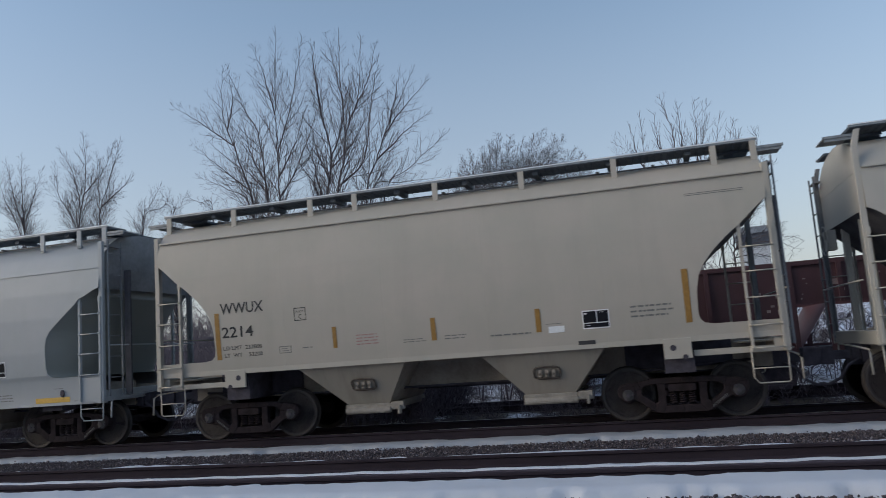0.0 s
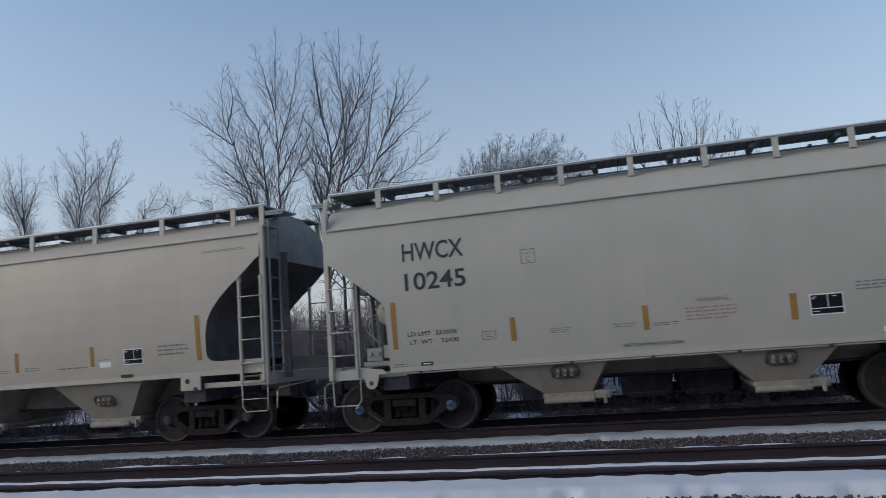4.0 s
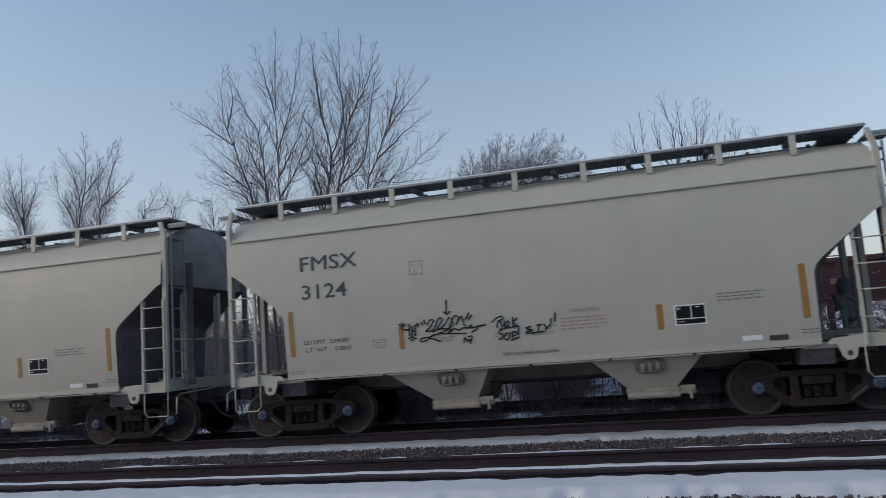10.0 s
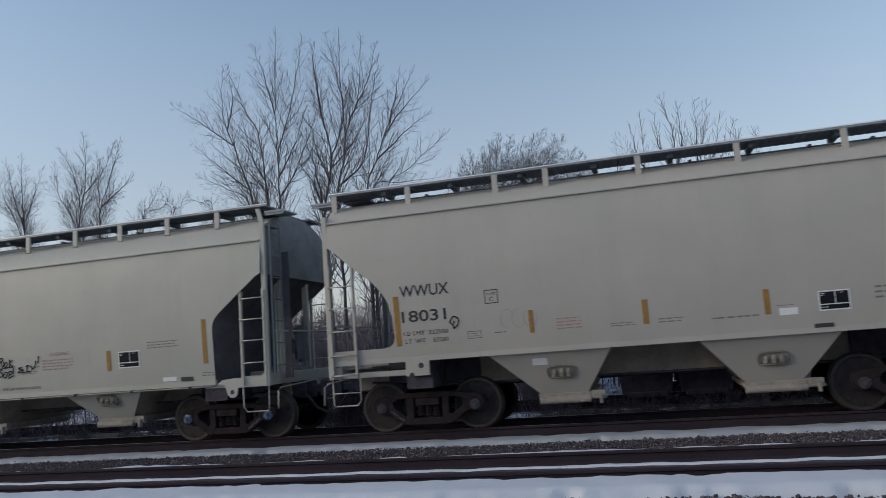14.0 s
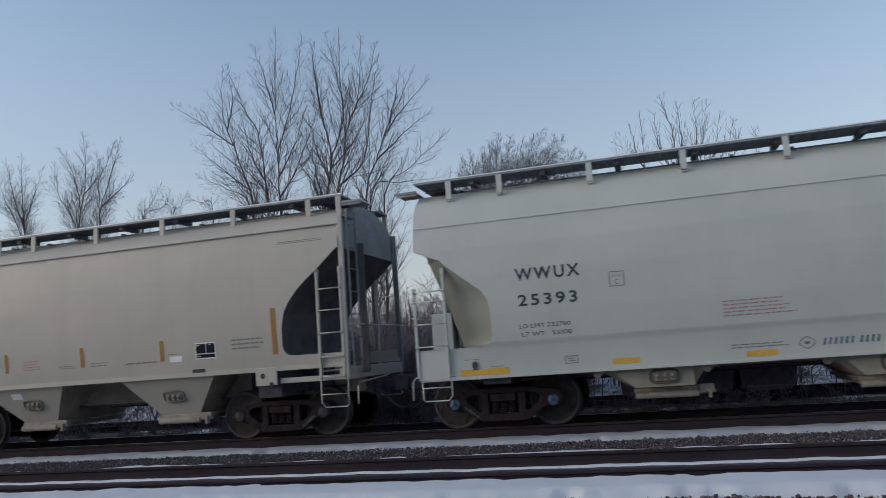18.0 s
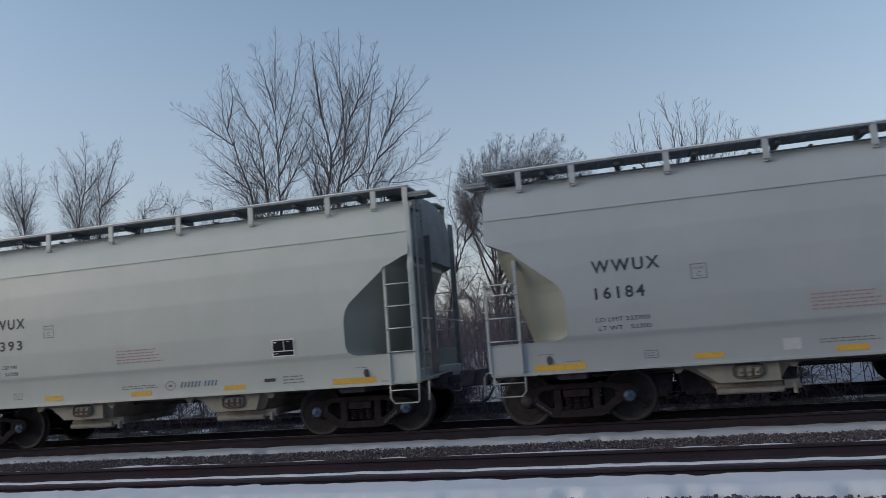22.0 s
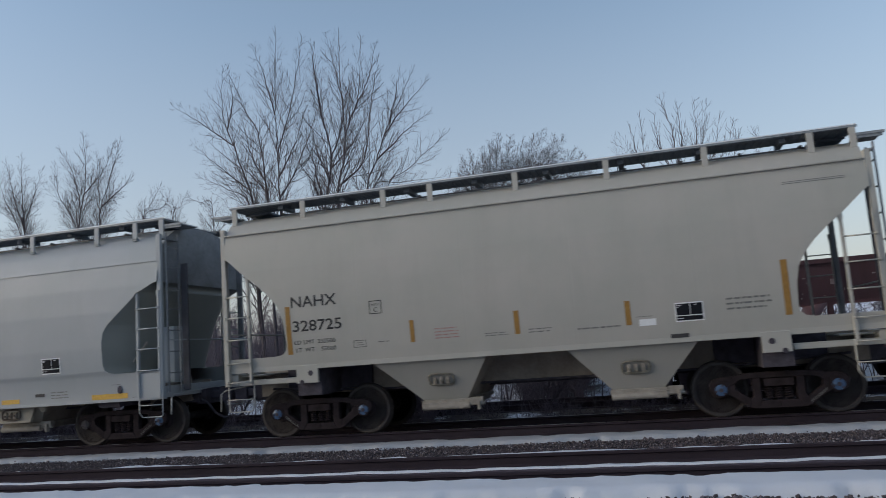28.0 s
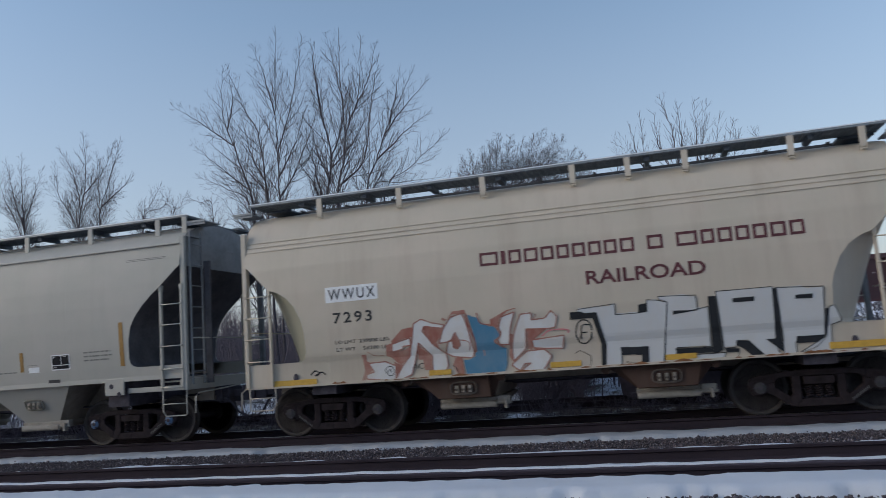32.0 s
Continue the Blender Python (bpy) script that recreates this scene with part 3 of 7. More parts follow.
def end_wall(kind, s):
    b = Build()
    k = KINDS[kind]
    x = s * (k["end"] - 0.008)
    zs = levels(kind, k["cut"][-1][0], k["eave"])
    for za, zb in zip(zs[:-1], zs[1:]):
        ya, yb = half(kind, za) - 0.006, half(kind, zb) - 0.006
        q = [(x, -ya, za), (x, -yb, zb), (x, yb, zb), (x, ya, za)]
        b.face(q if s < 0 else q[::-1])
    return b


def end_cap(kind, s):
    """The curved gable that closes the roof at one end, in one sheet."""
    b = Build()
    k = KINDS[kind]
    ring = [(z, y) for z, y in k["prof"] if z >= k["eave"]]
    b.face([(s * (k["end"] - 0.004), -y, z) for z, y in ring] + [(s * (k["end"] - 0.004), y, z) for z, y in reversed(ring[:-1])])
    return b


def shared(key, make):
    if key not in SHARED:
        SHARED[key] = make()
    return SHARED[key]


def wheel_mesh():
    b = Build()
    for s in (-1, 1):
        prof = [(0.84, 0.095), (0.84, 0.13), (0.795, 0.17), (0.765, 0.25), (0.77, 0.37), (0.80, 0.392)]
        b.lathe_y([(s * y, r) for y, r in prof], 32, 0)
        b.lathe_y([(s * 0.80, 0.392), (s * 0.812, 0.405), (s * 0.812, 0.445), (s * 0.805, WHEEL_R), (s * 0.725, WHEEL_R + 0.003), (s * 0.705, 0.482), (s * 0.685, 0.482), (s * 0.675, 0.40)], 32, 1)
        b.lathe_y([(s * 0.675, 0.40), (s * 0.71, 0.37), (s * 0.70, 0.2), (s * 0.66, 0.13), (s * 0.66, 0.1)], 32, 0)
    b.lathe_y([(-0.95, 0.085), (0.95, 0.085)], 14, 0)
    return b.mesh("wheelset", [WHEEL_STEEL, shared("rim", lambda: plain("worn_wheel_rim", (0.050, 0.042, 0.041), 0.6, 0.2, 0.3))], False)


def cap_mesh(s, mat):
    b = Build()
    b.lathe_y([(s * 0.93, 0.115), (s * 1.02, 0.115), (s * 1.04, 0.10), (s * 1.055, 0.055), (s * 1.06, 0.03)], 18, 0)
    for i in range(3):
        w = 2 * math.pi * i / 3
        x, z = 0.078 * math.cos(w), 0.078 * math.sin(w)
        b.tube([(x, s * 1.03, z), (x, s * 1.066, z)], 0.02, 6, 1)
    b.tube([(0, s * 1.05, 0), (0, s * 1.068, 0)], 0.035, 10, 1)
    return b.mesh("bearing_cap", [mat, BLACK_IRON], False)


def side_frame_mesh(s):
    """Cast truck side: an arched top member, two pedestals, columns and a dipped bottom member."""
    b = Build()
    y0, y1 = sorted((s * 0.90, s * 1.03))
    # the casting is cut into bands between its openings
    def band(outer, m):
        q = [(m * x, z) for x, z in outer]
        b.prism(q[::-1] if m > 0 else q, y0, y1)
    for m in (-1, 1):
        band([(0.0, 0.715), (0.50, 0.705), (0.72, 0.665), (0.665, 0.54), (0.60, 0.60), (0.40, 0.62), (0.27, 0.615), (0.0, 0.615)], m)
        band([(0.72, 0.665), (0.90, 0.655), (1.02, 0.615), (1.06, 0.54), (1.04, 0.42), (0.99, 0.40), (0.985, 0.52), (0.95, 0.575), (0.83, 0.575), (0.795, 0.52), (0.665, 0.54)], m)
        band([(0.665, 0.54), (0.795, 0.52), (0.79, 0.37), (0.70, 0.33), (0.47, 0.155), (0.44, 0.30), (0.655, 0.45)], m)
        band([(0.40, 0.62), (0.395, 0.32), (0.44, 0.30), (0.47, 0.155), (0.36, 0.13), (0.27, 0.255), (0.27, 0.615)], m)
        band([(0.27, 0.255), (0.36, 0.13), (0.0, 0.13), (0.0, 0.255)], m)
        b.tube([(m * 0.89, y0 - 0.012, 0.475), (m * 0.89, y1 + 0.012, 0.475)], 0.135, 16)
        b.box(m * 0.89 - 0.12, m * 0.89 + 0.12, y0 - 0.012, y1 + 0.012, 0.55, 0.60)
    return b.mesh("side_frame", TRUCK_IRON)


def spring_mesh():
    b = Build()
    path = [(0.052 * math.cos(a), 0.052 * math.sin(a), 0.20 * a / (2 * math.pi * 5.5)) for a in np.linspace(0, 2 * math.pi * 5.5, 66)]
    b.tube(path, 0.014, 5)
    return b.mesh("spring", TRUCK_IRON)


def bolster_mesh():
    b = Build()
    b.box(-0.22, 0.22, -1.07, 1.07, 0.485, 0.605)
    b.box(-0.19, 0.19, -0.62, 0.62, 0.40, 0.66)
    b.tube([(0, 0, 0.6), (0, 0, 0.80)], 0.18, 16)
    for x in (-0.52, 0.52):
        b.tube([(x, -0.72, 0.36), (x, 0.72, 0.36)], 0.035, 8)
        for y in (-0.74, 0.74):
            b.box(x - 0.06, x + 0.06, y - 0.05, y + 0.05, 0.26, 0.46)
    for x in (-0.3, 0.3):
        b.tube([(x - 0.2, -0.3, 0.36), (x, -0.25, 0.5), (x + 0.25, -0.3, 0.34)], 0.02, 6)
    return b.mesh("truck", TRUCK_IRON)


def letters(text, x, z, w, h, kind, lift=0.006, weight=0.012, spaced=1.0):
    """Stencilled letters laid on the near side, x..x+w and z..z+h."""
    cu = bpy.data.curves.new("letters", "FONT")
    cu.body, cu.resolution_u = text, 3
    cu.offset = weight if h > 0.15 and "M" not in text else 0.0
    cu.space_character = spaced
    tmp = new("letters", cu)
    bpy.context.view_layer.update()
    me = bpy.data.meshes.new_from_object(tmp.evaluated_get(bpy.context.evaluated_depsgraph_get()))
    bpy.data.objects.remove(tmp)
    co = np.empty(len(me.vertices) * 3)
    me.vertices.foreach_get("co", co)
    co = co.reshape(-1, 3)
    lo, hi = co.min(0), co.max(0)
    u = x + (co[:, 0] - lo[0]) / (hi[0] - lo[0]) * w
    v = z + (co[:, 1] - lo[1]) / (hi[1] - lo[1]) * h
    out = np.stack([u, [-(half(kind, float(q)) + lift) for q in v], v], 1)
    me.vertices.foreach_set("co", out.ravel())
    me.update()
    return me


def glyphs(me):
    """A word's mesh cut into one mesh for each letter, in reading order."""
    root = list(range(len(me.vertices)))

    def top(i):
        while root[i] != i:
            root[i] = root[root[i]]
            i = root[i]
        return i

    for p in me.polygons:
        a = top(p.vertices[0])
        for q in p.vertices[1:]:
            root[top(q)] = a
    own = {}
    for p in me.polygons:
        own.setdefault(top(p.vertices[0]), []).append(tuple(p.vertices))
    out = []
    for faces in own.values():
        ids = sorted({i for f in faces for i in f})
        at = {i: n for n, i in enumerate(ids)}
        m = bpy.data.meshes.new("letter")
        m.from_pydata([tuple(me.vertices[i].co) for i in ids], [], [tuple(at[i] for i in f) for f in faces])
        out.append((min(me.vertices[i].co.x for i in ids), m))
    bpy.data.meshes.remove(me)
    return [m for _, m in sorted(out, key=lambda e: e[0])]


def decal(b, kind, x0, x1, z0, z1, lift=0.005, mat=0):
    """A painted or stuck-on patch that follows the side."""
    rows = 4
    for i in range(rows):
        za, zb = z0 + (z1 - z0) * i / rows, z0 + (z1 - z0) * (i + 1) / rows
        ya, yb = -(half(kind, za) + lift), -(half(kind, zb) + lift)
        b.face([(x0, ya, za), (x1, ya, za), (x1, yb, zb), (x0, yb, zb)], mat)


def ribbon(b, kind, pts, width, lift, mat=0, closed=False):
    """A painted stroke through (x, z) points with round turns."""
    pts = list(pts)
    if closed:
        pts.append(pts[0])
    smooth = []
    for i in range(len(pts) - 1):
        p0, p1 = pts[max(i - 1, 0)], pts[i]
        p2, p3 = pts[i + 1], pts[min(i + 2, len(pts) - 1)]
        if closed and i == 0:
            p0 = pts[-2]
        if closed and i == len(pts) - 2:
            p3 = pts[1]
        for j in range(5):
            t = j / 5
            smooth.append(tuple(0.5 * (2 * p1[k] + (p2[k] - p0[k]) * t + (2 * p0[k] - 5 * p1[k] + 4 * p2[k] - p3[k]) * t * t
                                       + (3 * p1[k] - p0[k] - 3 * p2[k] + p3[k]) * t**3) for k in (0, 1)))
    smooth.append(pts[-1])
    n = len(b.v)
    for i, (x, z) in enumerate(smooth):
        a, c = smooth[max(i - 1, 0)], smooth[min(i + 1, len(smooth) - 1)]
        dx, dz = c[0] - a[0], c[1] - a[1]
        d = math.hypot(dx, dz) or 1
        w = width * (0.5 + 0.08 * math.sin(i * 1.7))
        for sgn in (-1, 1):
            xx, zz = x - sgn * dz / d * w, z + sgn * dx / d * w
            b.v.append((xx, -(half(kind, zz) + lift), zz))
    for i in range(len(smooth) - 1):
        q = n + 2 * i
        b.f.append((q, q + 1, q + 3, q + 2))
        b.mats.append(mat)


def blot(b, kind, pts, lift, mat=0):
    """A filled spray-paint shape with (x, z) corners, in strips that follow the side."""
    zs = [p[1] for p in pts]
    rows = np.linspace(min(zs), max(zs), 24)
    for za, zb in zip(rows[:-1], rows[1:]):
        zm = (za + zb) / 2
        hit = []
        for (xa, ya), (xb, yb) in zip(pts, pts[1:] + pts[:1]):
            if (ya <= zm) != (yb <= zm):
                t = (zm - ya) / (yb - ya)
                slope = (xb - xa) / (yb - ya)
                hit.append((xa + t * (xb - xa), max(-2.0, min(2.0, slope))))
        hit.sort()
        for (x0, s0), (x1, s1) in zip(hit[::2], hit[1::2]):
            d = (zb - za) / 2
            a, c = -(half(kind, za) + lift), -(half(kind, zb) + lift)
            b.face([(x0 - s0 * d, a, za), (x1 - s1 * d, a, za), (x1 + s1 * d, c, zb), (x0 + s0 * d, c, zb)], mat)


def bars(b, kind, x, z, w, h, rows, seed, mat=0, fill=0.8):
    """Writing too small to read: rows of short bars."""
    rnd = random.Random(seed)
    step = h / rows
    for i in range(rows):
        u = x
        end = x + w * rnd.uniform(0.8, 1.0)
        while u < end - 0.02:
            l = min(rnd.uniform(0.05, 0.16), end - u)
            decal(b, kind, u, u + l * fill, z + step * i + step * 0.3, z + step * i + step * 0.66, 0.005, mat)
            u += l


def truck(car, x, cap):
    t = part("truck", shared("bolster", bolster_mesh), None, car, "dirt-caked cast truck", at=pose(x, 0, 0))
    for s in (-1, 1):
        part("side_frame", shared(("frame", s), lambda: side_frame_mesh(s)), None, t, round_edges=0.012)
        for dx in (-0.15, 0.0, 0.15):
            part("spring", shared("spring", spring_mesh), None, t, at=pose(dx, s * 0.965, 0.275))
    def tag():
        b = Build()
        for i in range(9):
            u = i / 8
            px, pz = 0.47 + 0.23 * u, 0.22 + 0.17 * u
            for m in (-1,):
                b.face([(m * px - 0.008, -1.036, pz - 0.020), (m * px + 0.004, -1.036, pz - 0.024), (m * px + 0.008, -1.036, pz + 0.020), (m * px - 0.003, -1.036, pz + 0.024)])
        return b.mesh("stencil", shared("dirty_white", lambda: plain("dirty_white_stencil", (0.17, 0.17, 0.17), 0.7, 0, 0.3)))
    st = part("stencil", shared("tag", tag), None, t, "row of worn white stencil bars")
    if x > 0:
        st.matrix_basis = Matrix.Diagonal((-1, 1, 1, 1))
    for dx in (-0.89, 0.89):
        w = part("wheelset", shared("wheel", wheel_mesh), None, car, "brown steel wheels on their axle", at=pose(x + dx, 0, WHEEL_R))
        w["axle_x"] = x + dx
        mat = BLUE_CAP if (cap == "blue" or (cap == "mixed" and dx > 0)) else GREY_CAP
        for s in (-1, 1):
            part("bearing_cap", shared(("cap", s, mat.name), lambda: cap_mesh(s, mat)), None, w, "blue bearing cap" if mat is BLUE_CAP else "grey bearing cap")
    return t


def ladder(parent, paint, xa, xb, y, z0, za, zb, rungs, name="ladder"):
    """Two stiles and round rungs on a side; za and zb are the stiles' tops."""
    b = Build()
    for x, top in ((xa, za), (xb, zb)):
        b.box(x - 0.022, x + 0.022, y - 0.03, y + 0.03, z0, top)
        if top < 3.6:
            b.box(x - 0.03, x + 0.03, y - 0.035, y + 0.045, top - 0.06, top + 0.05)
    lad = part(name, b, paint, parent)
    rung = Build()
    rung.tube([(xa, 0, 0), (xb, 0, 0)], 0.013, 6)
    rung.tube([(xa - 0.01, 0, 0), (xa + 0.02, 0, 0)], 0.024, 6)
    rung.tube([(xb - 0.02, 0, 0), (xb + 0.01, 0, 0)], 0.024, 6)
    me = rung.mesh("rung", paint, True)
    for z in rungs:
        part("rung", me, None, lad, at=pose(0, y + (0.035 if y > 0 else -0.035), z))
    return lad


def end_gear(car, kind, paint, s):
    """Everything at one end: sill, posts, ladders, steps, coupler, hose and lever."""
    k = KINDS[kind]
    X = lambda a, c: sorted((s * a, s * c))
    plat = {"round": 1.05, "straight": 1.04, "smooth": 0.93, "old_smooth": 0.99}[kind]
    b = Build()
    b.box(*X(5.52, 5.74), -1.46, 1.46, plat, plat + 0.22)
    b.box(*X(4.3, 5.6), -1.43, -1.31, plat, plat + 0.10)
    b.box(*X(4.3, 5.6), 1.31, 1.43, plat, plat + 0.10)
    b.box(*X(5.0, 5.55), -1.3, 1.3, plat + 0.16, plat + 0.19)
    part("end_sill", b, paint, car, round_edges=0.01)
    b = Build()
    b.box(*X(4.2, 5.74), -0.34, 0.34, 0.74, 1.06)
    b.box(*X(5.6, 5.86), -0.26, 0.26, 0.70, 1.02)
    part("striker", b, BLACK_IRON, car, round_edges=0.01)
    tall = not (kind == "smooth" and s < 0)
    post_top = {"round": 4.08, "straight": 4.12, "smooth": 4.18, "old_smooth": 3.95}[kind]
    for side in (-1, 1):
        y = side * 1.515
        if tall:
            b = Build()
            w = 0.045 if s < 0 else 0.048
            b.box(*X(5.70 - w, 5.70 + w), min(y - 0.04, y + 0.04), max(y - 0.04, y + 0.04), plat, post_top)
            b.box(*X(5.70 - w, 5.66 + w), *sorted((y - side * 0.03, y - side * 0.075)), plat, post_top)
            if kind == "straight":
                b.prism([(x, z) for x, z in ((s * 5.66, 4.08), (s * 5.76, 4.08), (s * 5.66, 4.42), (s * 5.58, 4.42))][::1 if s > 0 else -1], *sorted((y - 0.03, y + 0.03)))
            # far-side posts carry their shade in the colour
            part("corner_post", b, paint if side < 0 else END_SHADE_DIRT, car, round_edges=0.008)
        inner = 5.19
        itop = float(np.interp(inner, [c[1] for c in k["cut"][4:]], [c[0] for c in k["cut"][4:]])) - 0.02
        if kind == "smooth" and s < 0:
            ladder(car, paint, s * inner, s * 5.74, side * 1.53, plat + 0.05, itop - 0.15, 2.52, [1.52, 1.92, 2.32, 2.50])
        elif kind == "round":
            ladder(car, paint, s * inner, s * 5.66, side * 1.545, plat + 0.02, itop, itop, [1.12, 1.48, 1.92, 2.34, 2.74])
        else:
            ladder(car, paint, s * inner, s * 5.68, side * 1.545, plat + 0.02, itop, itop, [1.48, 1.90, 2.30, 2.70])
        st = Build()
        y2 = side * 1.50
        st.tube([(s * 5.16, y2, plat + 0.1), (s * 5.16, y2, 0.66), (s * 5.23, y2, 0.57), (s * 5.66, y2, 0.57), (s * 5.69, y2, 0.60), (s * 5.70, y2, plat + 0.1)], 0.013, 6)
        if kind != "straight":
            st.tube([(s * 5.16, y2, 0.80), (s * 5.70, y2, 0.80)], 0.011, 6)
        part("sill_step", st, paint, car, "painted round-bar stirrup step", smooth=True)
    if kind == "straight":
        for side in (-1, 1):
            b = Build()
            ys = sorted((side * 1.49, side * 1.53))
            b.box(*X(4.95, 5.76), *ys, 1.03, 1.21)
            out = [(s * 4.62, 1.10), (s * 4.78, 1.10), (s * 4.84, 0.90), (s * 4.90, 0.85), (s * 4.98, 0.85), (s * 5.04, 0.90), (s * 5.06, 1.03), (s * 4.98, 1.21), (s * 4.72, 1.19)]
            b.prism(out if s > 0 else out[::-1], *ys)
            part("jacking_plate", b, paint, car)
        hole = Build()
        hole.tube([(s * 4.94, -1.535, 0.95), (s * 4.94, -1.50, 0.95)], 0.042, 14)
        part("lift_hole", hole, BLACK_IRON, car)
    elif kind == "round":
        for side in (-1, 1):
            b = Build()
            b.box(*X(3.83, 4.27), *sorted((side * 1.475, side * 1.515)), 1.03, 1.36)
            part("jacking_plate", b, paint, car, round_edges=0.008)
        for x, z, r in ((3.98, 1.21, 0.05), (4.16, 1.05, 0.045)):
            hole = Build()
            hole.tube([(s * x, -1.521, z), (s * x, -1.48, z)], r, 14)
            part("lift_hole", hole, BLACK_IRON, car)
    else:
        hole = Build()
        n = 16
        hole.prism([(s * 4.72 + 0.045 * math.cos(2 * math.pi * i / n), 1.14 + 0.075 * math.sin(2 * math.pi * i / n)) for i in range(n)], -1.526, -1.49)
        part("lift_hole", hole, BLACK_IRON, car)
        for side in (-1, 1):
            b = Build()
            b.box(*X(5.18, 5.74), *sorted((side * 1.535, side * 1.50)), plat, 1.42)
            part("corner_plate", b, paint, car)
    # end frame: upright struts and the end ladder
    for y in (-0.62, 0.62) if kind == "straight" else ():
        b = Build()
        b.box(*X(5.50, 5.56), y - 0.04, y + 0.05, plat + 0.2, k["cut"][-1][0] + 0.1)
        b.box(*X(5.46, 5.50), y - 0.08, y + 0.08, plat + 0.2, k["cut"][-1][0] + 0.1)
        part("end_strut", b, paint, car)
    b = Build()
    m = s
    lad_top = 2.55 if kind == "smooth" and s < 0 else 4.2
    for y in (-1.06, -1.46):
        b.box(*X(5.805, 5.835), *sorted((m * y - 0.016, m * y + 0.016)), plat + 0.1, lad_top)
    b.box(*X(5.70, 5.82), *sorted((m * -1.48, m * -1.04)), lad_top - 0.13, lad_top - 0.10)
    lad = part("end_ladder", b, END_SHADE_DIRT, car, "end ladder darkened for shade and brake dust")
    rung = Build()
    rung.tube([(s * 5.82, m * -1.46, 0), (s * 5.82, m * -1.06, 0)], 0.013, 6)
    me = rung.mesh("rung", END_SHADE_DIRT, True)
    for i in range(7 if lad_top > 3 else 3):
        part("rung", me, None, lad, at=pose(0, 0, 1.40 + 0.42 * i))
    if s > 0:
        b = Build()
        b.box(*X(5.76, 5.90), -0.90, -0.86, plat + 0.1, 3.62)
        part("end_post", b, SHADED_GRIME, car, "dark flat end post")
    b = Build()
    b.tube([(s * 5.83, -1.45, 2.05), (s * 5.86, -0.4, 2.05), (s * 5.86, 0.4, 2.05), (s * 5.83, 1.45, 2.05)], 0.016, 6)
    part("grab_iron", b, paint, car, smooth=True)
    # coupler, hose, uncoupling lever
    c = Build()
    c.box(*X(5.8, 6.16), -0.075, 0.075, 0.80, 0.95)
    c.prism([(s * 6.12, 0.72), (s * 6.40, 0.74), (s * 6.42, 1.02), (s * 6.12, 1.04)][::1 if s > 0 else -1], -0.16 * s - 0.03, 0.10 * s + 0.03) if s > 0 else \
        c.prism([(s * 6.12, 0.72), (s * 6.12, 1.04), (s * 6.42, 1.02), (s * 6.40, 0.74)], -0.13, 0.19)
    part("coupler", c, BLACK_IRON, car, round_edges=0.02)
    h = Build()
    h.tube([(s * 5.78, -0.32, 0.80), (s * 5.95, -0.34, 0.72), (s * 6.10, -0.30, 0.50), (s * 6.28, -0.24, 0.40), (s * 6.40, -0.18, 0.42)], 0.026, 8)
    part("air_hose", h, BLACK_IRON, car, "black rubber air hose", smooth=True)
    l = Build()
    l.tube([(s * 6.0, -0.10, 1.06), (s * 5.86, -0.35, 1.02), (s * 5.86, -1.35, 0.98), (s * 5.88, -1.48, 0.92), (s * 5.88, -1.50, 0.60)], 0.015, 6)
    part("uncoupling_lever", l, paint, car, smooth=True)


